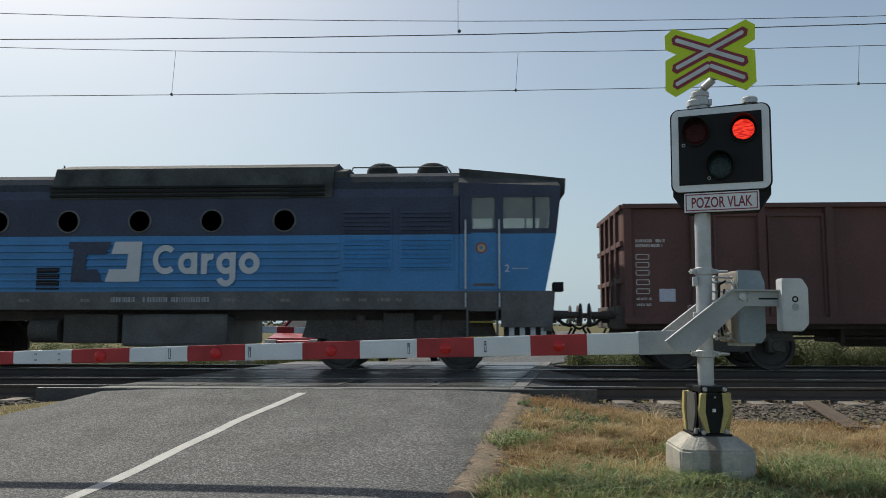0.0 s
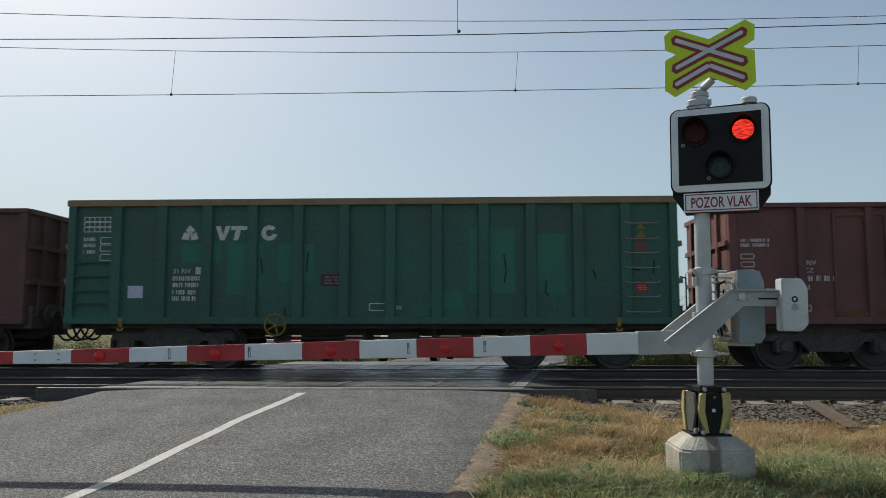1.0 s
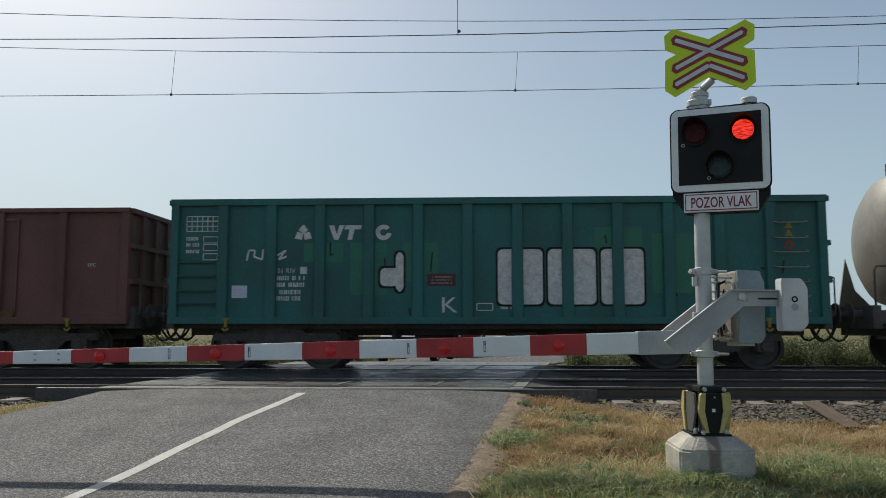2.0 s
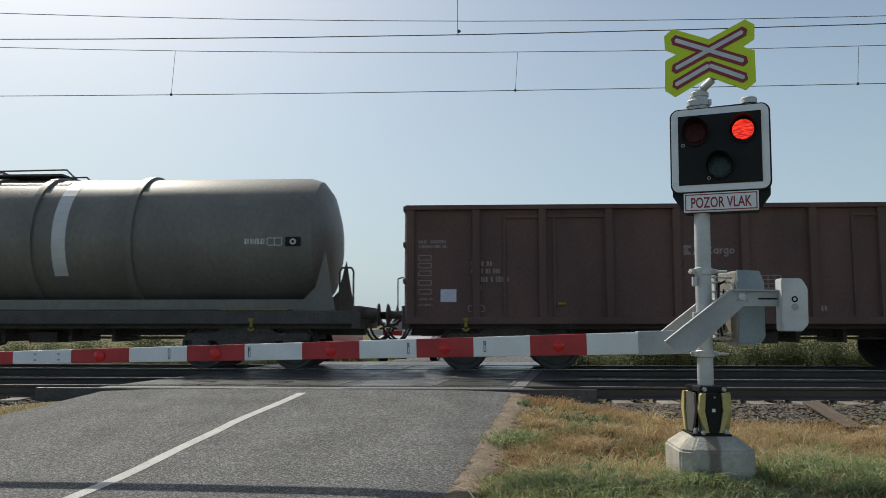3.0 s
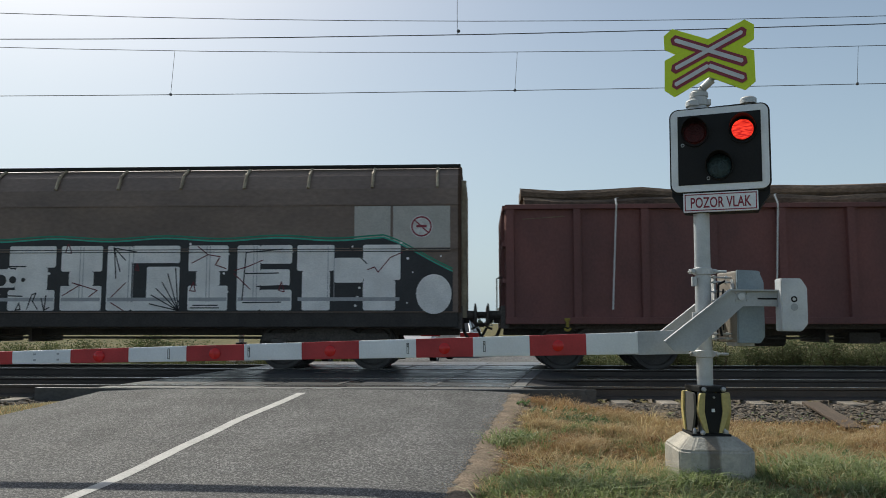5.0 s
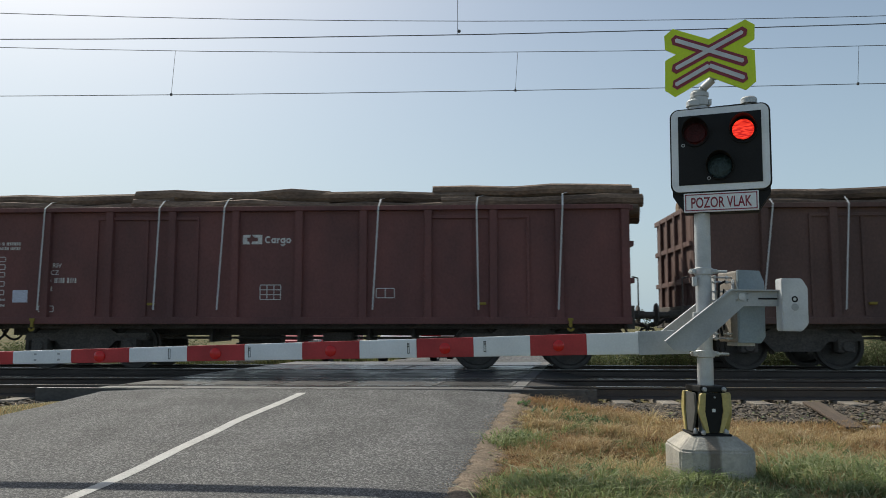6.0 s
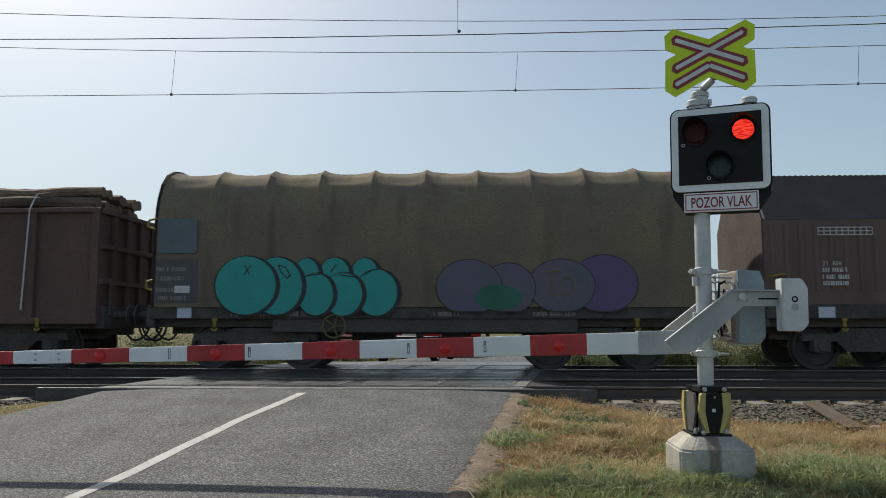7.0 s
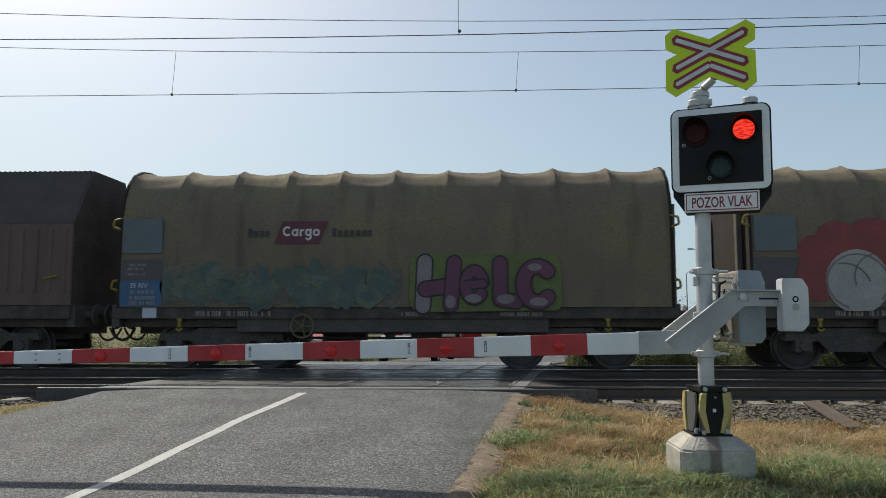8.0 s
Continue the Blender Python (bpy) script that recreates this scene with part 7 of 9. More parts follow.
ink = mat("spray_black", (0.018, 0.018, 0.020))
v, c, half, y = hooded_wagon(163.0, 173.65, "canvas-hooded coil wagon with turquoise and purple graffiti")
aqua = mat("spray_turquoise", (0.025, 0.35, 0.31), rough=0.55, var=0.12, scale=2, bump=0.05)
violet = mat("spray_violet", (0.135, 0.11, 0.16), rough=0.6, var=0.15, scale=1.5, bump=0.05, other=(0.1, 0.11, 0.13))
soft_ink = mat("thin_black_spray", (0.06, 0.052, 0.06), rough=0.7, var=0.3, scale=4, bump=0)
purple = mat("spray_purple", (0.125, 0.085, 0.19), rough=0.6, var=0.12, scale=2, bump=0.05)
tealg = mat("spray_teal_green", (0.03, 0.15, 0.10), rough=0.6, var=0.2, scale=2, bump=0.05)
for i, (sx, zz, rx, rz) in enumerate(((167.2, 1.81, 0.26, 0.33), (166.62, 1.81, 0.29, 0.34), (166.08, 1.81, 0.24, 0.33), (167.43, 1.48, 0.4, 0.44), (166.79, 1.45, 0.37, 0.41), (166.26, 1.45, 0.34, 0.4), (165.5, 1.61, 0.5, 0.55), (164.9, 1.62, 0.59, 0.56))):
    balloon(v, c, sx + 0.03, zz - 0.01, rx + 0.06, rz + 0.03, ink, y - 0.004 - i * 0.003, "black sprayed outline", 1.01)
    balloon(v, c, sx, zz, rx, rz, aqua, y - 0.0055 - i * 0.003, "turquoise sprayed balloon", 1.04)
for pts in [[(164.88, 2.01), (164.98, 1.82)], [(165.0, 2.01), (164.86, 1.82)], [(165.53, 2.01), (165.67, 1.97), (165.77, 1.81), (165.71, 1.76), (165.59, 1.87), (165.53, 2.01)], [(165.99, 1.73), (166.1, 1.81), (166.34, 1.83)], [(166.55, 1.88), (166.65, 2.01)], [(166.73, 1.82), (167.04, 1.77)], [(167.15, 1.81), (167.35, 1.91), (167.49, 1.93)]]:
    fat_stroke(v, c, pts, 0.022, ink, y - 0.033, "black sprayed stroke")
for i, (sx, zz, rx, rz, mm) in enumerate(((171.75, 1.64, 0.62, 0.54, purple), (170.95, 1.6, 0.62, 0.5, violet), (169.95, 1.55, 0.5, 0.48, violet), (169.2, 1.58, 0.62, 0.52, violet))):
    balloon(v, c, sx, zz, rx + 0.02, rz + 0.02, soft_ink, y - 0.004 - i * 0.003, "black sprayed outline", 1.1)
    balloon(v, c, sx, zz, rx, rz, mm, y - 0.0055 - i * 0.003, "violet sprayed balloon", 1.13)
balloon(v, c, 169.75, 1.38, 0.45, 0.24, tealg, y - 0.018, "green sprayed haze")
for pts in (((170.65, 1.86), (170.95, 1.88)), ((170.75, 1.85), (170.78, 1.42), (170.98, 1.42)), ):
    for a, b in zip(pts, pts[1:]):
        bm = bmesh.new()
        prism(bm, bar_pts((a[0] - c, a[1]), (b[0] - c, b[1]), 0.022), "y", y - 0.02, y - 0.018)
        part("graffiti_stroke", bm, mat("spray_olive", (0.2, 0.17, 0.02), bump=0), v, "olive sprayed stroke")
bm = bmesh.new()
ring_face(bm, 171.05 - c, 1.6, 0.15, 0.17, y - 0.02, sx=0.8)
part("graffiti_stroke", bm, mat("spray_olive", (0.2, 0.17, 0.02)), v, "olive sprayed ring")
for z in (1.9, 1.72, 1.5, 1.34):
    stencil(v, -half + 0.14, z, 0.62, 0.08, y - 0.002, t["faint"])
quad_mark(v, -half + 0.5, 1.48, 0.3, 0.14, y - 0.003, mat("tank_white", (0.62, 0.62, 0.6)))


# telescopic steel-hooded wagon
def steel_hood_wagon(s0, s1):
    c, half = (s0 + s1) / 2, (s1 - s0) / 2
    v = thing("steel_hood_wagon", pose(c, TRAIN_Y, 0), "dark brown coil wagon with three stepped steel hoods", "wagon", "wagons")
    TRAIN.append((v, c))
    dark = mat("hood_dark_brown", (0.152, 0.1, 0.086), rough=0.7, var=0.1, scale=1.2, grain=20, bump=0.12, other=(0.118, 0.08, 0.069), stretch=(2.5, 1, 0.4))
    # dark roof, its tone lifted so the colour carries some haze
    roofm = mat("hood_roof_dark", (0.075, 0.062, 0.058), rough=0.8, var=0.25, scale=2, bump=0.15)
    for a, b, top, out in ((s0, 178.6, 3.79, 0.0), (178.56, 181.9, 3.92, 0.02), (181.85, s1, 4.02, 0.04)):
        a, b = a - c, b - c
        w = 1.34 + out
        sec = [(-w, 1.25), (-w, 2.85), (-w * 0.5, top), (w * 0.5, top), (w, 2.85), (w, 1.25)]
        bm = bmesh.new()
        prism(bm, sec, "x", a, b)
        hood = part("steel_hood", bm, dark, v, "dark brown stepped steel hood")
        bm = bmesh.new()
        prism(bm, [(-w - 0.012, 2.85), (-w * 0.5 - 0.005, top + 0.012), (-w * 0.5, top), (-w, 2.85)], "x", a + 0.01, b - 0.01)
        part("roof_slope", bm, roofm, hood, "dark roof slope in a haze-lifted tone")
        n = int((b - a) / 0.105)
        for i in range(n):
            x = a + 0.06 + (b - a - 0.12) * i / (n - 1)
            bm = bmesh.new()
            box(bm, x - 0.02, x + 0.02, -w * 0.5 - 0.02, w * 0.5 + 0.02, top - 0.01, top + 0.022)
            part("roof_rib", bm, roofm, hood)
        m = int((b - a) / 0.27)
        for i in range(m):
            x = a + 0.15 + (b - a - 0.3) * i / (m - 1)
            bm = bmesh.new()
            prism(bm, [(x - 0.06, -w), (x - 0.035, -w - 0.03), (x + 0.035, -w - 0.03), (x + 0.06, -w)], "z", 1.5, 2.75)
            part("side_rib", bm, dark, hood)
        bm = bmesh.new()
        tube(bm, (a + 0.02, -w - 0.01, 2.85), (a + 0.02, -w * 0.5, top + 0.01), 0.02, seg=6)
        part("edge_bead", bm, t["faint"], hood)
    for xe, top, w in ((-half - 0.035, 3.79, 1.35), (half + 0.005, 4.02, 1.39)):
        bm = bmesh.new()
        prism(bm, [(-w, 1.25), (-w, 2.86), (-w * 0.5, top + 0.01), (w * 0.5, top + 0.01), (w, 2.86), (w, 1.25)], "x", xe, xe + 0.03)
        # darker than the hood to imitate shade, then lifted a little for haze
        part("end_wall", bm, mat("steel_end_shade", (0.11, 0.085, 0.075), rough=0.9, spec=0.2, var=0.25, scale=2, grain=20, bump=0.2), v, "end wall darkened as if in shade")
    part("deck", box(bmesh.new(), -half, half, -1.36, 1.36, 0.98, 1.25, 0.02), mat("deck_grime", (0.065, 0.055, 0.05)), v)
    running_gear(v, half, 2.0, 0.98)
    y = -1.376
    for z in (2.62, 2.55):
        frame_mark(v, 175.75 - c, z, 1.0, 0.07, y, t["white"], 9)
    lettering("lettering", "31  RIV", 0.12, t["white"], v, 175.8 - c, y, 1.97, label="white letters 31 RIV")
    for z in (1.85, 1.72, 1.6):
        stencil(v, 175.8 - c, z, 0.5, 0.08, y, t["white"])
    bm = bmesh.new()
    outline(bm, disc_pts(182.27 - c, 1.9, 0.19), y - 0.035)
    part("notice", bm, t["white"], v, "round white ban notice")
    bm = bmesh.new()
    prism(bm, bar_pts((182.15 - c, 2.02), (182.4 - c, 1.78), 0.03), "y", y - 0.038, y - 0.036)
    box(bm, 182.17 - c, 182.38 - c, y - 0.0375, y - 0.0365, 1.87, 1.93)
    part("ban_stroke", bm, t["black"], v)
    quad_mark(v, 175.7 - c, 1.0, 0.3, 0.2, -1.364, t["card"], "paper_card", "pale printed card")
    hook(v, 176.15 - c, -1.37, t["yellow"]), hook(v, 184.0 - c, -1.37, t["faint"])
    hand_wheel(v, 181.7 - c, 0.88, -1.42, mat("dull_olive_metal", (0.16, 0.13, 0.05)), 0.2)
    for s_ in (174.95, 185.2):
        bm = bmesh.new()
        tube(bm, (s_ - c - 0.15, -1.42, 1.76), (s_ - c + 0.15, -1.42, 1.82), 0.02, seg=6)
        part("latch_lever", bm, t["yellow"], v, "yellow latch lever")


steel_hood_wagon(174.75, 185.6)

v, c, half, y = hooded_wagon(186.5, 197.3, "canvas-hooded coil wagon with green and pink graffiti")
bluep = mat("blue_data_plate", (0.05, 0.13, 0.25), rough=0.6, var=0.15, bump=0)
quad_mark(v, -half + 0.12, 1.22, 0.82, 0.5, y - 0.002, bluep, "data_plate", "blue data plate with white letters")
lettering("lettering", "35 RIV", 0.13, t["white"], v, -half + 0.3, y - 0.005, 1.58, label="white letters 35 RIV")
for z in (1.46, 1.35, 1.25):
    stencil(v, -half + 0.3, z, 0.5, 0.07, y - 0.005, t["faint"])
for z in (2.0, 1.92, 1.82):
    stencil(v, -half + 0.25, z, 0.35, 0.05, y - 0.003, t["faint"])
wine2 = mat("dark_red_sign", (0.13, 0.035, 0.05), rough=0.6, var=0.1, bump=0)
bm = bmesh.new()
outline(bm, [(189.62 - c, 2.42), (190.5 - c, 2.42), (190.66 - c, 2.86), (189.78 - c, 2.86)], y - 0.002)
part("company_sign", bm, wine2, v, "slanted dark red company sign")
round_strokes(v, 189.79 - c, 2.57, 0.345, y - 0.005, t["white"])
for s_0, n in ((189.1, 4), (190.75, 7)):
    for k in range(n):
        bm = bmesh.new()
        x0 = s_0 + 0.115 * k - c
        outline(bm, [(x0, 2.56), (x0 + 0.075, 2.56), (x0 + 0.085, 2.68 + 0.05 * (k == 0)), (x0 + 0.01, 2.68 + 0.05 * (k == 0))], y - 0.002)
        part("mark", bm, mat("dull_black_mark", (0.06, 0.055, 0.05), bump=0), v, "faded dark block of the company sign")
rnd = random.Random(21)
sea = [mat("spray_sea_a", (0.105, 0.145, 0.115), rough=0.7, var=0.25, scale=3, bump=0.05), mat("spray_sea_b", (0.135, 0.165, 0.13), rough=0.7, var=0.25, scale=3, bump=0.05), mat("spray_sea_c", (0.09, 0.13, 0.115), rough=0.7, var=0.25, scale=3, bump=0.05), mat("spray_moss", (0.18, 0.2, 0.1), rough=0.7, var=0.25, scale=3, bump=0.05)]
bm = bmesh.new()
outline(bm, [(187.5 + 4.6 * (i if i < 24 else 47 - i) / 23 - c, (1.28 if i < 24 else 1.98) + rnd.uniform(-0.13, 0.13)) for i in range(48)], y - 0.0015)
part("graffiti_ground", bm, mat("spray_sea_ground", (0.14, 0.145, 0.108), rough=0.75, var=0.3, scale=2.5, grain=12, bump=0.1, other=(0.11, 0.1, 0.085)), v, "dull green sprayed ground")
for k in range(46):
    sx = 187.6 + 4.4 * (k / 46) + rnd.uniform(-0.1, 0.1)
    zz = 1.62 + rnd.uniform(-0.26, 0.26)
    bm = bmesh.new()
    ph, rx, rz = rnd.uniform(0, 6), rnd.uniform(0.08, 0.24), rnd.uniform(0.1, 0.26)
    outline(bm, [(sx - c + rx * (1 + 0.25 * math.sin(3 * q + ph)) * math.cos(q), zz + rz * (1 + 0.2 * math.cos(2 * q + ph)) * math.sin(q)) for q in [6.283 * i / 18 for i in range(18)]], y - 0.002 - 0.0004 * k)
    part("graffiti_shape", bm, sea[k % 3], v, "dull green sprayed shape")
for k in range(30):
    sx, zz, ph = 187.55 + 4.2 * k / 30, 1.62 + rnd.uniform(-0.34, 0.36), rnd.uniform(0, 6)
    reach, rise = rnd.uniform(0.2, 0.5), rnd.uniform(-0.12, 0.12)
    pts = [(sx + reach * q / 9, zz + rise * q / 9 + 0.06 * math.sin(ph + q * 0.6)) for q in range(10)]
    fat_stroke(v, c, pts, rnd.uniform(0.012, 0.03), sea[3] if k % 3 == 0 else sea[k % 3], y - 0.0215 - 0.0003 * (k % 4), "thin wavy sprayed line")
limey = mat("spray_lime_dull", (0.15, 0.175, 0.055), rough=0.65, var=0.2, scale=3, bump=0.03)
pink = mat("spray_magenta", (0.16, 0.055, 0.1), rough=0.65, var=0.2, scale=3, bump=0.03)
pinkg = mat("spray_grey_pink", (0.25, 0.215, 0.225), rough=0.65, var=0.2, scale=3, bump=0.03)
bm = bmesh.new()
rag = rounded(192.26 - c, 195.14 - c, 1.11, 2.2, 0.22, 7)
outline(bm, [(px_ + 0.05 * noise.noise((px_ * 3, pz * 3, 0)), pz + 0.07 * noise.noise((px_ * 4, pz * 4, 7))) for px_, pz in rag], y - 0.025)
part("graffiti_ground", bm, limey, v, "dull lime sprayed ground")
strokes = [([(192.55, 2.06), (192.51, 1.22)], pinkg, 0.27), ([(192.56, 1.54), (193.06, 1.61)], pink, 0.26), ([(193.11, 2.04), (193.04, 1.24)], pink, 0.25), (arc_points(193.49, 1.62, 0.17, 0.27, 10, 320), pink, 0.19), ([(193.37, 1.62), (193.66, 1.64)], pink, 0.14), ([(193.98, 2.03), (193.98, 1.35), (194.28, 1.3)], pink, 0.24), (arc_points(194.68, 1.63, 0.27, 0.34, 45, 315), pink, 0.25)]
for k, (pts, mm, w) in enumerate(strokes):
    fat_stroke(v, c, pts, w + 0.07, ink, y - 0.028 - 0.006 * k, "black sprayed edge", "graffiti_edge")
    fat_stroke(v, c, pts, w, mm, y - 0.0315 - 0.006 * k, "magenta sprayed letter stroke", "graffiti_letter")
for k, (sx, zz, rx, rz) in enumerate(((193.04, 1.30, 0.1, 0.12), (193.47, 1.36, 0.16, 0.08), (194.08, 1.35, 0.17, 0.09), (194.70, 1.30, 0.17, 0.08), (194.63, 1.95, 0.13, 0.07))):
    balloon(v, c, sx, zz, rx, rz, pinkg, y - 0.075 - 0.001 * k, "grey-pink sprayed fill")

v, c, half, y = hooded_wagon(198.6, 209.4, "canvas-hooded coil wagon with red and white graffiti")
redsp = mat("spray_dull_red", (0.26, 0.06, 0.055), rough=0.65, var=0.2, scale=2, bump=0.03)
greyw = mat("spray_grey_white", (0.42, 0.4, 0.38), rough=0.65, var=0.2, scale=2, bump=0.03)
for sx, zz, rx, rz, mm, dy in ((199.85, 2.25, 0.32, 0.3, redsp, 0.0035), (200.25, 2.52, 0.36, 0.28, redsp, 0.0045), (200.9, 2.62, 0.4, 0.24, redsp, 0.0055), (200.4, 2.2, 0.7, 0.5, redsp, 0.004), (201.4, 2.3, 0.8, 0.45, redsp, 0.006), (199.9, 1.8, 0.4, 0.5, redsp, 0.005), (200.6, 1.67, 0.58, 0.6, greyw, 0.009), (201.7, 1.65, 0.6, 0.6, greyw, 0.011), (202.8, 1.65, 0.6, 0.6, greyw, 0.013)):
    balloon(v, c, sx, zz, rx, rz, mm, y - dy, "sprayed balloon", 1.12)
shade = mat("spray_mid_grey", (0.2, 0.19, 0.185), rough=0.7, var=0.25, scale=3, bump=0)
for k, sx in enumerate((200.6, 201.7, 202.8)):
    for x0, z0_, rx, rz, a, b in ((0.0, 1.67, 0.56, 0.6, -40, 250), (-0.25, 1.5, 0.5, 0.6, 20, 100), (0.35, 1.75, 0.4, 0.5, 100, 200)):
        fat_stroke(v, c, arc_points(sx + x0, max(z0_, 1.2), rx, rz * 0.85, a, b, 20), 0.028, shade, y - 0.018 - 0.003 * k, "grey sprayed contour")


# locomotive
def locomotive(s0, s1):
    c, half = (s0 + s1) / 2, (s1 - s0) / 2
    v = thing("diesel_locomotive", pose(c, TRAIN_Y, 0), "two-tone blue diesel freight locomotive with rounded cabs", "locomotive")
    TRAIN.append((v, c))
    blue = mat("loco_blue", (0.05, 0.25, 0.54), rough=0.4, var=0.12, scale=1.5, grain=20, bump=0.05, other=(0.044, 0.21, 0.45))
    navy = mat("loco_navy", (0.078, 0.09, 0.135), spec=0.2, rough=0.75, var=0.15, scale=1.5, grain=20, bump=0.05, other=(0.06, 0.07, 0.1))
    grey = mat("loco_grey", (0.15, 0.15, 0.146), rough=0.6, var=0.2, scale=2, grain=20, bump=0.1, other=(0.085, 0.084, 0.082))
    roofg = mat("loco_roof_grey", (0.1, 0.105, 0.098), spec=0.2, rough=0.8, var=0.2, scale=1.6, grain=20, bump=0.1, other=(0.04, 0.042, 0.042))
    pale = mat("loco_white", (0.62, 0.64, 0.66), rough=0.45, var=0.06, bump=0.0)
    rod = mat("loco_handrail", (0.5, 0.52, 0.54), rough=0.35, metal=0.4, var=0.1, bump=0)
    glass = glass_mat("cab_glass", (0.75, 0.78, 0.76), alpha=0.22)
    blind = mat("sun_blind", (0.1, 0.11, 0.095), rough=0.9, var=0.1, bump=0.0)
    port = mat("porthole_glass", (0.13, 0.14, 0.12), rough=0.2, var=0.15, scale=3, bump=0.02)
    a, b = -half + 2.0, half - 2.0
    Wd = 1.40
    part("lower_body", box(bmesh.new(), a, b, -Wd, Wd, 1.5, 2.59, 0.01), blue, v, "bright blue lower body side")
    bm = bmesh.new()
    prism(bm, [(-Wd, 2.59), (-Wd, 3.32), (-1.32, 3.5), (1.32, 3.5), (Wd, 3.32), (Wd, 2.59)], "x", a, b)
    part("upper_body", bm, navy, v, "navy blue upper body side")
    bm = bmesh.new()
    prism(bm, [(-1.32, 3.5), (-1.28, 3.64), (-1.17, 3.77), (-0.97, 3.87), (-0.5, 3.945), (0.5, 3.945), (0.97, 3.87), (1.17, 3.77), (1.28, 3.64), (1.32, 3.5)], "x", a, b)
    soot = mat("sooty_roof", (0.06, 0.062, 0.062), rough=0.95, var=0.3, scale=2, grain=20, bump=0.2, spec=0.05)
    part("body_roof", bm, mat("navy_roof", (0.06, 0.068, 0.088), rough=0.9, var=0.25, scale=1.5, grain=20, bump=0.1, other=(0.045, 0.05, 0.055), spec=0.15), v, "grimy dark navy rounded roof")
    part("frame_band", box(bmesh.new(), -half + 0.25, half - 0.25, -Wd - 0.02, Wd + 0.02, 1.15, 1.51, 0.02), grey, v, "grey frame band")
    for k in range(7):
        z = 1.58 + 0.14 * k
        part("body_rib", box(bmesh.new(), a, -2.72 - c, -Wd - 0.035, -Wd + 0.01, z, z + 0.03, 0.006), blue, v)
    # raised roof with louvre slots
    bm = bmesh.new()
    prism(bm, [(-1.42, 3.32), (-1.40, 3.56), (-1.24, 3.96), (-0.7, 4.13), (0.7, 4.13), (1.24, 3.96), (1.40, 3.56), (1.42, 3.32)], "x", -8.45 - c, -2.85 - c)
    hump = part("roof_hump", bm, roofg, v, "grey raised roof section")
    bm = bmesh.new()
    prism(bm, [(-1.2, 3.7), (-1.18, 3.88), (-0.7, 4.02), (0.7, 4.02), (1.18, 3.88), (1.2, 3.7)], "x", -2.86 - c, -2.62 - c)
    part("hump_end", bm, roofg, hump)
    for z in (3.36, 3.45, 3.53):
        part("louvre_slot", box(bmesh.new(), -8.45 - c, -3.0 - c, -1.45, -1.38, z, z + 0.045, 0.005), t["black"], hump, "dark louvre slot")
    part("roof_vent", box(bmesh.new(), -7.85 - c, -7.5 - c, -0.5, 0.3, 4.05, 4.15, 0.02), roofg, hump)
    part("aerial", tube(bmesh.new(), (-8.6 - c, -0.7, 3.8), (-8.6 - c, -0.7, 4.15), 0.015, seg=6), t["black"], v)
    for s in (-2.0, -0.96):
        bm = bmesh.new()
        lathe(bm, [(0.32, 0), (0.32, 0.1), (0.28, 0.18), (0.18, 0.24), (0.05, 0.26)], 20, (s - c, -0.45, 3.91), "z")
        part("exhaust_dome", bm, soot, v, "black roof dome", smooth=True)
    bm = bmesh.new()
    path(bm, [(-2.6 - c, -0.8, 3.88), (-2.55 - c, -0.8, 4.03), (-0.65 - c, -0.8, 4.03), (-0.55 - c, -0.8, 3.88)], 0.014, 6)
    part("roof_rail", bm, grey, v)
    for k in range(6):
        s = -9.5 + 1.43 * k
        if s > -3:
            continue
        bm = bmesh.new()
        lathe(bm, [(0.2, -Wd - 0.012), (0.2, -Wd - 0.004)], 28, (s - c, 0, 2.88))
        pt = part("porthole", bm, port, v, "round side window")
        bm = bmesh.new()
        lathe(bm, [(0.235, -Wd + 0.004), (0.235, -Wd - 0.012), (0.22, -Wd - 0.02), (0.2, -Wd - 0.02), (0.2, -Wd - 0.012)], 28, (s - c, 0, 2.88))
        part("rim", bm, grey, pt)
    # louvred panels beside the cab, blue below and navy above
    for s_0, s_1 in ((-2.66, -1.68), (-1.55, -0.5)):
        for z0, z1, mm in ((1.95, 2.55, blue), (2.66, 3.08, navy)):
            fr = part("louvre_panel", box(bmesh.new(), s_0 - c, s_1 - c, -Wd - 0.022, -Wd + 0.01, z0 - 0.04, z1 + 0.04, 0.008), mm, v, "louvred side panel")
            n = int((z1 - z0) / 0.075)
            for i in range(n):
                z = z0 + (z1 - z0) * i / n
                bm = bmesh.new()
                prism(bm, [(-Wd - 0.02, z + 0.055), (-Wd - 0.05, z + 0.01), (-Wd - 0.02, z + 0.005)], "x", s_0 - c + 0.05, s_1 - c - 0.05)
                part("slat", bm, mm, fr)
    gr = part("grille", box(bmesh.new(), -8.66 - c, -8.21 - c, -Wd - 0.02, -Wd + 0.01, 1.55, 1.97, 0.005), t["black"], v, "dark louvred grille")
    for i in range(8):
        z = 1.57 + 0.05 * i
        part("slat", box(bmesh.new(), -8.65 - c, -8.22 - c, -Wd - 0.035, -Wd - 0.018, z, z + 0.02), navy, gr)
    # mark of the operator
    y = -Wd - 0.038
    bm = bmesh.new()
    x0, z0, x1, z1 = -7.22 - c, 1.70, -6.56 - c, 2.48
    outline(bm, [(x0 + 0.12, z1), (x1, z1), (x1 - 0.04, z0), (x0 - 0.06, z0), (x0 + 0.02, z0 + 0.24), (x1 - 0.3, z0 + 0.24), (x1 - 0.27, z1 - 0.24), (x0 + 0.05, z1 - 0.24)], y)
    part("mark", bm, pale, v, "white angular block of the operator's mark")
    bm = bmesh.new()
    x0, x1 = -8.02 - c, -7.12 - c
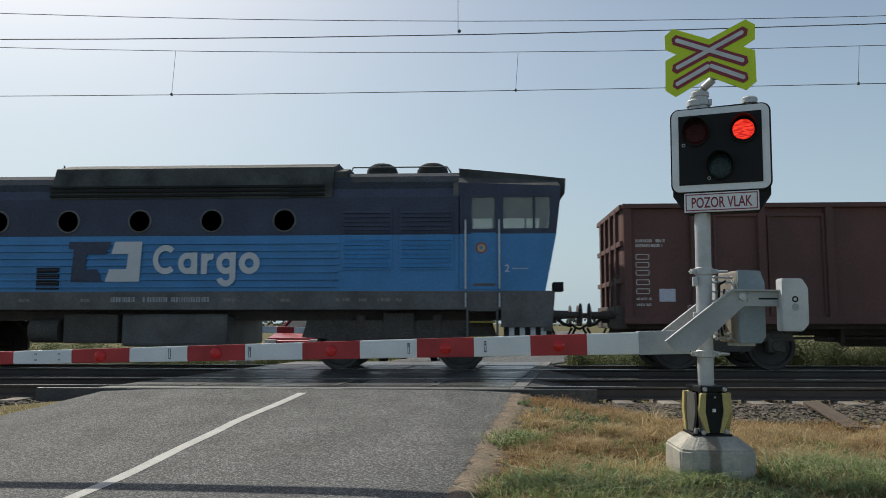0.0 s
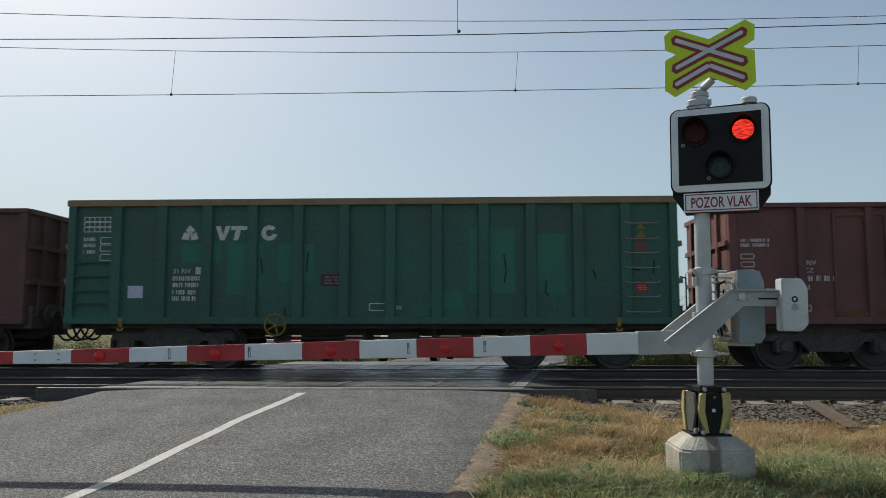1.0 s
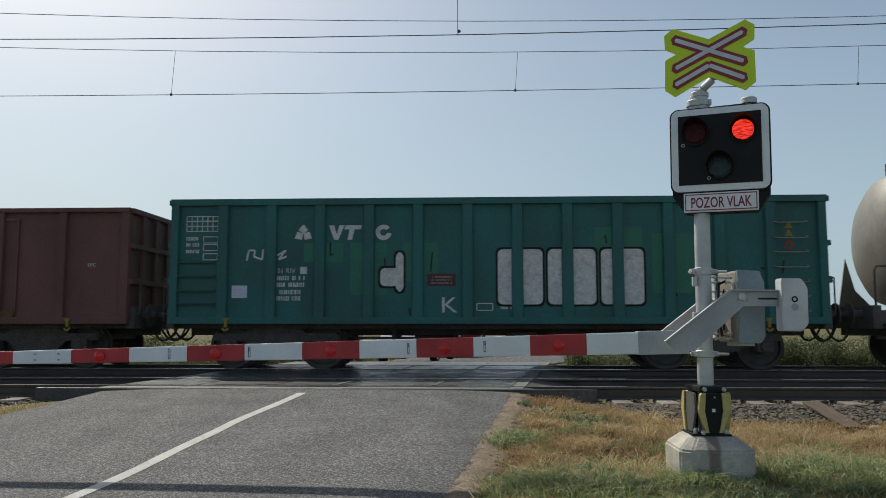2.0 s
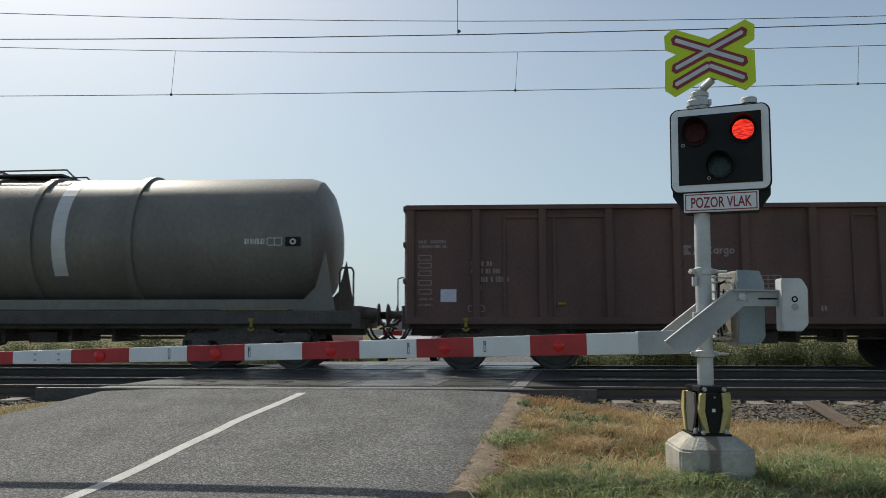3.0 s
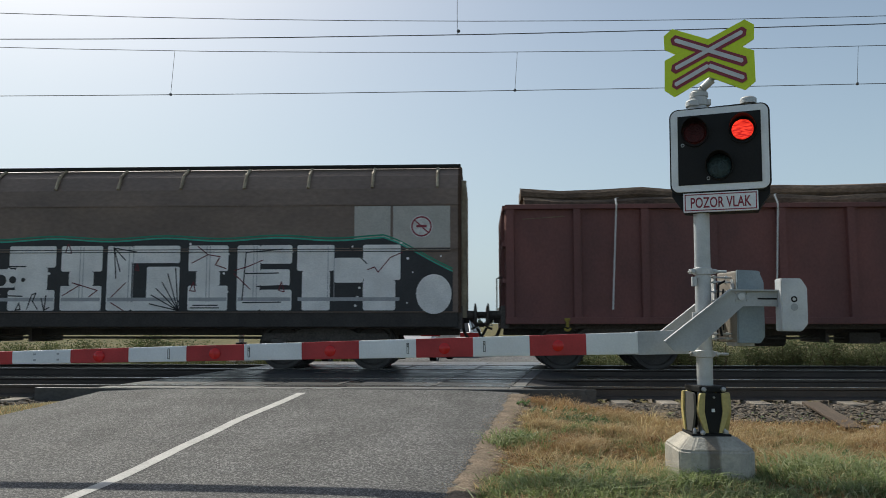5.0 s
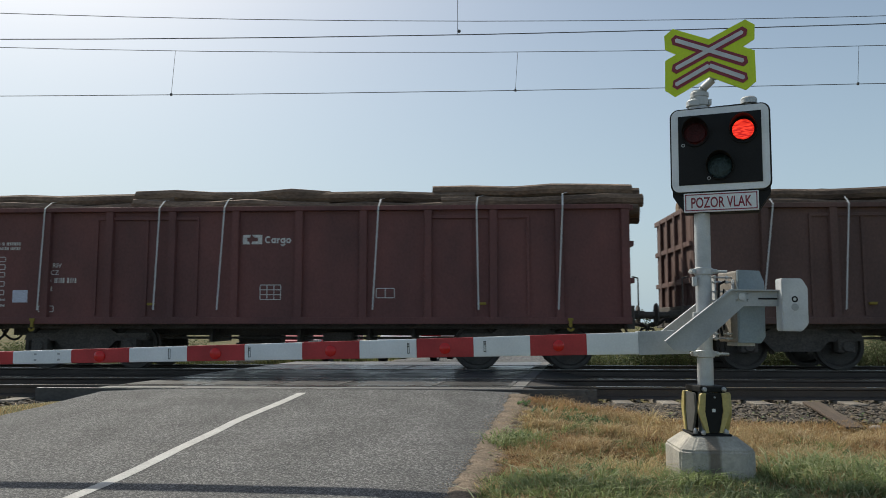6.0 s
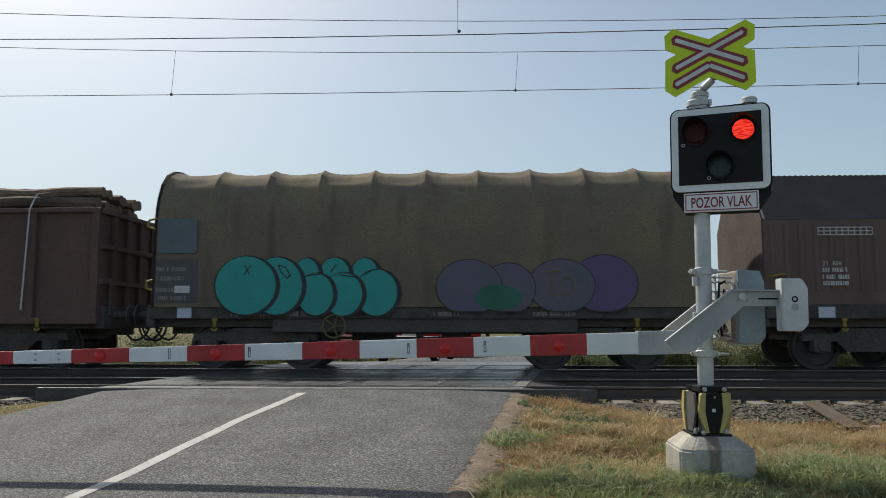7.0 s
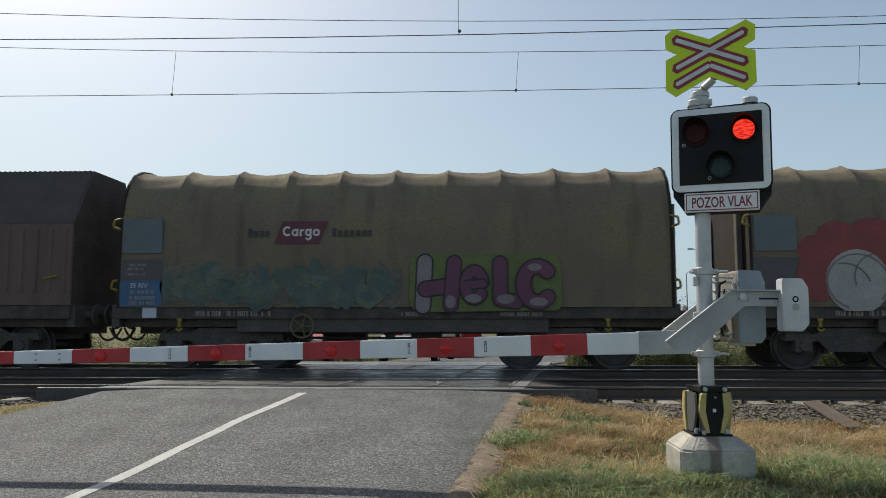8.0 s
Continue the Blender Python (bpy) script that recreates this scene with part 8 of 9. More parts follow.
    outline(bm, [(x0, z1), (x1 - 0.05, z1), (x1 - 0.16, z1 - 0.24), (x0 + 0.36, z1 - 0.24), (x0 + 0.33, z0 + 0.24), (x1 - 0.32, z0 + 0.24), (x1 - 0.22, z0), (x0 + 0.06, z0), (x0 + 0.1, z1 - 0.14), (x0 - 0.0, z1 - 0.14)], y)
    part("mark", bm, navy, v, "navy angular block of the operator's mark")
    round_strokes(v, -6.34 - c, 1.84, 1.0, y, pale)
    # running number as bars, other stencils on the frame band
    yb = -Wd - 0.024
    stencil(v, -7.15 - c, 1.30, 1.95, 0.1, yb, mat("loco_number_grey", (0.42, 0.43, 0.44), bump=0.0), "number_bars")
    for s_, w_ in ((-9.0, 0.25), (-7.75, 0.22), (-4.95, 0.25), (-3.85, 0.25), (-2.75, 0.3), (-2.3, 0.2), (-1.95, 0.25), (-1.6, 0.12)):
        stencil(v, s_ - c, 1.31, w_, 0.06, yb, t["faint"])
    # right and left cabs
    for sg in (1, -1):
        def X(s):
            return sg * (s - c)
        def poly(pts, y0, y1, name, mm, lab=""):
            bm = bmesh.new()
            prism(bm, [(X(px_), pz) for px_, pz in pts], "y", y0, y1)
            return part(name, bm, mm, v, lab)
        for yy in (-Wd, Wd):
            k = 0.06 if yy < 0 else -0.06
            poly([(-0.4, 1.5), (1.24, 1.5), (1.46, 2.6), (-0.4, 2.6)], yy, yy + k, "cab_side", blue, "bright blue cab side")
            poly([(-0.4, 2.6), (1.46, 2.6), (1.47, 2.7), (-0.4, 2.7)], yy, yy + k, "cab_waist", navy)
            poly([(-0.4, 3.31), (1.53, 3.31), (1.56, 3.52), (-0.4, 3.60)], yy, yy + k, "cab_header", navy)
            for p0, p1, q0, q1 in ((-0.4, -0.15, -0.4, -0.15), (0.29, 0.45, 0.29, 0.45), (1.32, 1.47, 1.36, 1.53), (1.02, 1.06, 1.02, 1.06)):
                poly([(p0, 2.7), (p1, 2.7), (q1, 3.31), (q0, 3.31)], yy, yy + k, "cab_pillar", navy)
            for p0, p1 in ((-0.15, 0.29), (0.45, 1.02), (1.06, 1.33)):
                poly([(p0, 2.7), (p1, 2.7), (p1 + 0.02 * (p1 > 1.2), 3.31), (p0, 3.31)], yy + k * 0.4, yy + k * 0.6, "side_window", glass, "clear cab side window")
                if yy > 0:
                    continue
                poly([(p0, 2.9), (p1, 2.9), (p1, 3.31), (p0, 3.31)], yy + k * 0.8, yy + k * 0.9, "sun_blind", blind, "drawn grey-green sun blind")
        poly([(1.18, 1.5), (1.24, 1.5), (1.46, 2.66), (1.40, 2.66)], -Wd + 0.08, Wd - 0.08, "cab_front", blue, "bright blue cab front")
        for y0, y1 in ((-1.34, -1.2), (-0.06, 0.06), (1.2, 1.34)):
            poly([(1.40, 2.66), (1.47, 2.66), (1.56, 3.4), (1.5, 3.4)], y0, y1, "windscreen_post", navy)
        for y0, y1 in ((-1.2, -0.06), (0.06, 1.2)):
            poly([(1.43, 2.66), (1.45, 2.66), (1.54, 3.4), (1.52, 3.4)], y0, y1, "windscreen", glass, "clear sloping windscreen")
        poly([(-0.4, 3.60), (1.5, 3.42), (1.66, 3.42), (1.68, 3.71), (0.9, 3.8), (-0.4, 3.93)], -1.12, 1.12, "cab_roof", roofg, "grimy grey cab roof with a visor")
        for sy in (-1, 1):
            bm = bmesh.new()
            v4 = [bm.verts.new((X(px_), sy * py_, pz)) for px_, py_, pz in ((-0.4, 1.4, 3.58), (1.56, 1.4, 3.5), (1.5, 1.1, 3.69), (-0.4, 1.05, 3.84))]
            v5 = [bm.verts.new((p.co.x, p.co.y - sy * 0.05, p.co.z - 0.06)) for p in v4]
            bm.faces.new(v4), bm.faces.new(v5[::-1])
            for i in range(4):
                bm.faces.new((v4[i], v4[(i + 1) % 4], v5[(i + 1) % 4], v5[i]))
            part("roof_shoulder", bm, roofg, v)
        part("bulkhead", box(bmesh.new(), min(X(-0.5), X(-0.4)), max(X(-0.5), X(-0.4)), -Wd + 0.01, Wd - 0.01, 1.5, 3.6), grey, v)
        part("cab_floor", box(bmesh.new(), min(X(-0.4), X(1.2)), max(X(-0.4), X(1.2)), -Wd + 0.07, Wd - 0.07, 1.5, 1.6), grey, v)
        part("driver_desk", box(bmesh.new(), min(X(0.7), X(1.25)), max(X(0.7), X(1.25)), -1.2, 1.2, 1.6, 2.45, 0.03), t["black"], v)
        # side door with its handrails and crest
        dr = poly([(-0.16, 1.54), (0.32, 1.54), (0.32, 2.62), (-0.16, 2.62)], -Wd - 0.012, -Wd + 0.002, "cab_door", blue, "blue cab door")
        for s_ in (-0.27, 0.37):
            bm = bmesh.new()
            path(bm, [(X(s_), -Wd, 2.86), (X(s_), -Wd - 0.07, 2.84), (X(s_), -Wd - 0.07, 1.56), (X(s_), -Wd, 1.54)], 0.02, 8)
            part("handrail", bm, rod, v, "white vertical handrail")
            bm = bmesh.new()
            path(bm, [(X(s_), -Wd - 0.03, 1.46), (X(s_), -Wd - 0.07, 1.44), (X(s_), -Wd - 0.07, 1.2)], 0.018, 8)
            part("handrail", bm, rod, v)
        if sg > 0:
            bm = bmesh.new()
            ring_face(bm, 0.03 - c, 2.33, 0.08, 0.105, -Wd - 0.016)
            crest = part("crest", bm, mat("crest_red", (0.4, 0.05, 0.04), bump=0), v, "round red and gold crest")
            bm = bmesh.new()
            ring_face(bm, 0.03 - c, 2.33, 0.03, 0.08, -Wd - 0.016)
            part("crest_ring", bm, mat("crest_gold", (0.5, 0.42, 0.25), bump=0), crest)
            lettering("lettering", "2", 0.2, pale, v, 0.47 - c, -Wd - 0.004, 1.87, label="white numeral 2")
            quad_mark(v, 0.62 - c, 1.93, 0.3, 0.012, -Wd - 0.004, pale)
            quad_mark(v, 0.0 - c - 0.13, 1.6, 0.42, 0.05, -Wd - 0.015, grey)
        # steps, skirt with striped rail guard, front beam
        for z in (0.62, 0.9, 1.12):
            part("step", box(bmesh.new(), min(X(-0.2), X(0.3)), max(X(-0.2), X(0.3)), -Wd - 0.03, -Wd + 0.25, z, z + 0.035, 0.006), t["yellow"] if z < 1 else grey, v, "cab step")
        for s_ in (-0.24, 0.33):
            part("step_stringer", box(bmesh.new(), X(s_) - 0.02, X(s_) + 0.02, -Wd - 0.02, -Wd + 0.2, 0.58, 1.2), grey, v)
        poly([(0.4, 0.82), (1.34, 0.82), (1.36, 1.15), (1.4, 1.5), (0.4, 1.5)], -Wd - 0.025, -Wd + 0.05, "skirt", grey, "grey end skirt")
        poly([(1.2, 0.75), (1.36, 0.75), (1.42, 1.5), (1.2, 1.5)], -Wd, Wd, "buffer_beam", grey, "grey buffer beam")
        for i in range(9):
            s_ = 0.45 + 0.1 * i
            part("guard_stripe", box(bmesh.new(), min(X(s_), X(s_ + 0.098)), max(X(s_), X(s_ + 0.098)), -Wd + 0.05, -Wd + 0.09, 0.55, 0.83), pale if i % 2 else t["black"], v, "white and black striped rail guard")
        for yy in (-0.875, 0.875):
            piece("buffer", SHARED["buffer"], v, pose(X(1.38), yy, 1.06, 0, 0, 0 if sg > 0 else 180))
        piece("coupling", SHARED["coupling"], v, pose(X(1.38), 0, 1.0, 0, 0, 0 if sg > 0 else 180))
        for yy in (-0.35, 0.3):
            piece("brake_hose", SHARED["brake_hose"], v, pose(X(1.38), yy, 1.0, 0, 0, 0 if sg > 0 else 180))
        part("end_lamp", box(bmesh.new(), min(X(1.4), X(1.6)), max(X(1.4), X(1.6)), -1.25, -0.95, 1.5, 1.68, 0.02), t["black"], v)
    for k, bx in enumerate((-1.57 - c, 1.57 + c)):
        fr = bmesh.new()
        for yy in (-1.05, 1.05):
            prism(fr, [(bx - 1.9, 0.62), (bx - 1.8, 0.95), (bx + 1.8, 0.95), (bx + 1.9, 0.62), (bx + 0.7, 0.56), (bx + 0.5, 0.42), (bx - 0.5, 0.42), (bx - 0.7, 0.56)], "y", yy - 0.06, yy + 0.06)
            for dx in (-1.2, 1.2):
                box(fr, bx + dx - 0.2, bx + dx + 0.2, yy - 0.14, yy + 0.14, 0.36, 0.7, 0.03)
            for dx in (-0.75, 0.75):
                tube(fr, (bx + dx, yy, 0.55), (bx + dx, yy, 1.05), 0.1, seg=12)
            box(fr, bx - 0.3, bx + 0.3, yy - 0.12, yy + 0.12, 0.6, 1.1, 0.03)
        bg = part("bogie", fr, t["under"], v)
        for dx in (-1.2, 1.2):
            piece("wheelset", SHARED["wheelset"], bg, pose(bx + dx, 0, 0))
    part("fuel_tank", box(bmesh.new(), -7.0 - c, -4.9 - c, -1.25, 1.25, 0.45, 1.08, 0.06), grey, v, "grey fuel tank")
    part("battery_box", box(bmesh.new(), -8.2 - c, -7.1 - c, -1.2, 1.2, 0.5, 1.08, 0.05), t["under"], v)
    part("air_tank", tube(bmesh.new(), (-8.9 - c, -1.0, 0.75), (-8.3 - c, -1.0, 0.75), 0.24, seg=16), t["under"], v, smooth=True)
    part("underframe", box(bmesh.new(), -half + 1.2, half - 1.2, -0.8, 0.8, 0.95, 1.16), t["under"], v)


locomotive(-14.9, 1.62)


# ---- plants and what lies beyond the tracks ----
def grass_patch(name, count, place, height, lean, cols, seed, label, width=0.007):
    """Many single blades, each a bent strip, as one mesh."""
    rnd = random.Random(seed)
    verts, faces = [], []
    made = 0
    while made < count:
        spot = place(rnd)
        if spot is None:
            continue
        x, y, z, k = spot
        made += 1
        hgt = height * k * rnd.uniform(0.45, 1.25)
        a = rnd.uniform(0, 6.283)
        b = rnd.uniform(0, 6.283)
        l = hgt * lean * rnd.uniform(0.3, 1.5)
        dx, dy = math.cos(a), math.sin(a)
        wx, wy = width * math.cos(b), width * math.sin(b)
        i = len(verts)
        verts += [(x - wx, y - wy, z - 0.02), (x + wx, y + wy, z - 0.02),
                  (x - wx * 0.7 + dx * l * 0.35, y - wy * 0.7 + dy * l * 0.35, z + hgt * 0.6), (x + wx * 0.7 + dx * l * 0.35, y + wy * 0.7 + dy * l * 0.35, z + hgt * 0.6),
                  (x + dx * l, y + dy * l, z + hgt * (1 - 0.25 * min(1, lean)))]
        faces += [(i, i + 1, i + 3, i + 2), (i + 2, i + 3, i + 4)]
    me = bpy.data.meshes.new(name)
    me.from_pydata(verts, [], faces)
    me.materials.append(island_mat(name + "_blades", cols, rough=0.7, trans=0.45))
    return tagged(new(name, me), label, "grass", kind="stuff")


def tufts(place, count, blades, radius, height, cols, seed, name, label, width=0.0045):
    """Grass tufts: blades that fan out from many small roots."""
    rnd = random.Random(seed)
    roots = []
    while len(roots) < count:
        p = place(rnd)
        if p:
            roots.append((p, rnd.uniform(0.6, 1.3)))
    def spot(r):
        (x, y, z, k), q = roots[r.randrange(count)]
        return x + r.gauss(0, radius), y + r.gauss(0, radius), z, k * q
    return grass_patch(name, count * blades, spot, height, 1.3, cols, seed + 1, label, width)


def near_right(y0, y1, x1, patch, low):
    """Spots on the verge beside the road, thicker where the noise is high."""
    def spot(r):
        y = r.uniform(y0, y1) if r.random() < 0.7 else r.uniform(y0, (y0 + y1) / 2)
        edge = road_mid(y) + 3.02 + 0.1 * noise.noise((y * 1.7, 2, 9)) - (0.12 if r.random() < 0.12 else 0)
        x = edge + (x1 - edge) * r.random() ** 1.25
        n = noise.noise((x * 1.1 + patch, y * 1.1, patch)) * 0.5 + 0.5
        tuft = noise.noise((x * 6 + patch, y * 4, patch)) * 0.5 + 0.5
        if r.random() > max(0.08, (n - low) * 3):
            return None
        if abs(x - 1.9) < 0.27 and abs(y - 6.66) < 0.27:
            return None
        if (y > 9.95 and x > 1.2) or (y > 9.5 - 0.07 * min(3, x - 2.1) and x > 2.1):
            return None
        near_edge = min(1.0, 0.35 + (x - edge) * 1.6)
        return x, y, ground_z(x, y), near_edge * (0.35 + 0.5 * n + 1.0 * tuft ** 2)
    return spot


STRAW = [(0.42, 0.285, 0.135), (0.56, 0.42, 0.225), (0.27, 0.175, 0.085), (0.7, 0.58, 0.37), (0.38, 0.29, 0.135)]
RUSSET = [(0.38, 0.22, 0.105), (0.48, 0.3, 0.15), (0.25, 0.145, 0.07), (0.55, 0.39, 0.21)]
GREEN = [(0.2, 0.25, 0.1), (0.36, 0.4, 0.19), (0.13, 0.165, 0.065), (0.54, 0.56, 0.35)]
grass_patch("dry_grass", 27000, near_right(4.6, 10.3, 7.2, 3.0, 0.36), 0.14, 1.9, STRAW, 31, "dry straw-coloured autumn grass beside the road", 0.004)
grass_patch("brown_grass", 29000, near_right(5.0, 10.3, 7.2, 11.0, 0.42), 0.14, 1.6, RUSSET, 32, "reddish brown withered grass beside the road", 0.004)
grass_patch("green_grass", 5000, near_right(4.4, 7.0, 7.2, 7.0, 0.46), 0.17, 1.2, GREEN, 33, "fresh green grass tufts among the dry grass", 0.0045)
grass_patch("green_grass", 3500, near_right(4.4, 5.9, 5.5, 17.0, 0.4), 0.2, 1.2, GREEN, 34, "fresh green grass along the verge", 0.0045)


def clumps(spots):
    """Places thrown round the given roots: (x, y, spread, height)."""
    def spot(r):
        x, y, w, k = spots[r.randrange(len(spots))]
        x, y = x + r.gauss(0, w), y + r.gauss(0, w * 0.7)
        if abs(x - 1.9) < 0.33 and abs(y - 6.66) < 0.34:
            return None
        return x, y, ground_z(x, y), k
    return spot


grass_patch("green_clumps", 5200, clumps([(0.42, 7.85, 0.15, 0.7), (0.3, 7.6, 0.1, 0.6), (0.62, 6.05, 0.16, 1.0), (0.35, 5.8, 0.14, 0.9), (0.9, 5.8, 0.14, 1.0), (1.25, 6.0, 0.14, 1.0), (1.72, 6.28, 0.07, 1.0), (2.55, 6.5, 0.16, 1.1), (2.85, 6.75, 0.18, 1.15), (3.15, 6.45, 0.2, 1.2), (2.75, 6.1, 0.16, 0.9), (3.4, 6.0, 0.2, 1.1), (1.55, 5.75, 0.14, 0.8), (2.1, 5.8, 0.16, 0.8), (3.7, 6.9, 0.16, 1.0)]), 0.22, 1.3, [(0.2, 0.25, 0.09), (0.36, 0.42, 0.2), (0.13, 0.165, 0.06), (0.55, 0.58, 0.36)], 91, "long green grass in thick clumps on the verge", 0.0075)
grass_patch("straw_clumps", 8000, clumps([(0.95, 7.5, 0.09, 1.0), (1.1, 7.65, 0.08, 0.9), (1.4, 8.35, 0.09, 1.0), (0.7, 8.5, 0.08, 0.7), (2.7, 8.1, 0.2, 1.0), (3.2, 8.5, 0.25, 1.1), (3.7, 8.2, 0.2, 1.0), (2.4, 8.7, 0.2, 0.9), (1.0, 9.3, 0.16, 0.7), (1.6, 9.5, 0.16, 0.7), (3.0, 7.4, 0.2, 1.0), (4.2, 8.4, 0.2, 0.9)]), 0.19, 1.1, STRAW, 92, "pale bent straw clumps on the verge", 0.0045)


def broad_weeds():
    """Leafy weeds: rosettes of long pointed leaves."""
    rnd = random.Random(93)
    verts, faces = [], []
    for cx, cy, w, n in ((1.18, 9.45, 0.14, 34), (1.05, 9.1, 0.12, 24), (1.32, 9.2, 0.1, 18), (0.78, 9.35, 0.07, 10), (0.42, 7.8, 0.12, 20), (0.95, 6.7, 0.08, 10), (1.05, 6.55, 0.06, 8), (2.95, 7.2, 0.14, 16), (3.35, 6.2, 0.12, 18), (3.5, 7.6, 0.12, 12), (0.55, 9.75, 0.06, 6)):
        for _ in range(n):
            x, y = cx + rnd.gauss(0, w), cy + rnd.gauss(0, w * 0.7)
            z = ground_z(x, y)
            for _k in range(7):
                a, length, up = rnd.uniform(0, 6.283), rnd.uniform(0.05, 0.12), rnd.uniform(0.3, 1.1)
                d = Vector((math.cos(a) * math.cos(up), math.sin(a) * math.cos(up), math.sin(up)))
                side = Vector((-math.sin(a), math.cos(a), 0)) * length * rnd.uniform(0.09, 0.16)
                root = Vector((x, y, z + rnd.uniform(0, 0.06)))
                i = len(verts)
                for q in (root, root + d * length * 0.5 - side, root + d * length - Vector((0, 0, length * 0.2)), root + d * length * 0.5 + side):
                    verts.append(tuple(q))
                faces.append((i, i + 1, i + 2, i + 3))
    me = bpy.data.meshes.new("broadleaf_weeds")
    me.from_pydata(verts, [], faces)
    me.materials.append(island_mat("broadleaf", [(0.07, 0.14, 0.05), (0.13, 0.22, 0.08), (0.2, 0.28, 0.14), (0.1, 0.16, 0.07)], rough=0.55, trans=0.3))
    tagged(new("broadleaf_weeds", me), "leafy green weed rosettes in the verge", "weeds", kind="stuff")


broad_weeds()


def bare_soil():
    """The trodden sandy strip between asphalt and grass, with a ragged outline."""
    bm = bmesh.new()
    prev = None
    for i in range(400):
        y = 4.6 + 5.9 * i / 399
        inner = road_mid(y) + 2.78 + 0.07 * noise.noise((y * 2.3, 8, 5)) + 0.05 * noise.noise((y * 9, 8, 5)) + 0.04 * noise.noise((y * 23, 1, 5))
        outer = inner + 0.42 + 0.1 * noise.noise((y * 1.7, 2, 9)) + 0.06 * noise.noise((y * 6, 4, 1))
        cur = []
        for k in range(6):
            x = inner + (outer - inner) * k / 5
            lap = road_z(y) + (-0.02, 0.0, 0.0, -0.015, -0.035, -0.06)[k]
            z = max(ground_z(x, y) + 0.008, lap) + 0.005 * noise.noise((x * 14, y * 14, 3))
            cur.append(bm.verts.new((x, y, z - (0.03 if k == 5 else 0))))
        if prev:
            for a, b, c_, d in zip(prev, prev[1:], cur[1:], cur):
                bm.faces.new((a, b, c_, d))
        prev = cur
    solid("bare_soil", bm, mat("sandy_soil", (0.25, 0.195, 0.145), rough=0.95, var=0.45, scale=5, grain=45, bump=0.8, other=(0.15, 0.122, 0.095), spec=0.1), "trodden sandy brown soil along the asphalt edge", "soil", kind="structure", smooth=True)


bare_soil()


def back_edge(r):
    x = 0.9 + r.random() * 7
    y = (9.1 - 0.06 * min(3, x - 2) if x > 2 else 9.5) + r.random() * 0.42 + 0.08 * math.sin(x * 5)
    return x, y, ground_z(x, y), 0.3 + 0.8 * (noise.noise((x * 2.2, 1, 8)) * 0.5 + 0.5)


grass_patch("tall_dry_grass", 7000, back_edge, 0.2, 0.8, [(0.38, 0.22, 0.1), (0.5, 0.34, 0.17), (0.28, 0.17, 0.08), (0.58, 0.44, 0.24)], 37, "taller reddish dry grass along the ballast edge", 0.004)


def near_left(r):
    y = r.uniform(4.5, 9.9)
    x = road_mid(y) - 2.95 - r.random() ** 1.3 * 5
    return x, y, ground_z(x, y), min(1.0, 0.4 + (road_mid(y) - 2.95 - x))


grass_patch("dry_grass", 9000, near_left, 0.09, 1.0, STRAW, 35, "dry straw-coloured grass beside the road", 0.004)


tufts(near_right(4.7, 10.0, 7.2, 23.0, 0.36), 420, 34, 0.022, 0.17, [(0.55, 0.41, 0.2), (0.72, 0.59, 0.35), (0.38, 0.265, 0.13), (0.52, 0.42, 0.2)], 70, "dry_grass_tufts", "pale straw tufts standing in the verge")
tufts(near_right(4.5, 8.8, 7.2, 29.0, 0.40), 220, 36, 0.024, 0.16, [(0.2, 0.26, 0.09), (0.3, 0.37, 0.15), (0.13, 0.18, 0.065), (0.42, 0.46, 0.24)], 72, "green_grass_tufts", "green grass tufts standing in the verge")
tufts(near_right(4.5, 10.0, 7.2, 41.0, 0.40), 200, 30, 0.03, 0.1, [(0.12, 0.07, 0.035), (0.2, 0.11, 0.05), (0.07, 0.05, 0.03)], 74, "withered_tufts", "dark brown withered tufts in the verge", 0.006)

tufts(near_right(4.6, 6.3, 4.6, 53.0, 0.25), 200, 40, 0.035, 0.19, [(0.26, 0.33, 0.14), (0.44, 0.5, 0.27), (0.15, 0.19, 0.075), (0.62, 0.64, 0.42)], 76, "green_grass_tufts", "pale green grass tufts along the verge", 0.004)


def around_footing(r):
    a = r.uniform(3.3, 6.1)
    d = r.uniform(0.30, 0.48)
    x, y = 1.9 + d * math.cos(a), 6.66 + d * math.sin(a)
    return x, y, ground_z(x, y), 1.0


grass_patch("green_grass", 1500, around_footing, 0.13, 0.7, GREEN, 36, "green grass tufts at the foot of the concrete footing", 0.004)


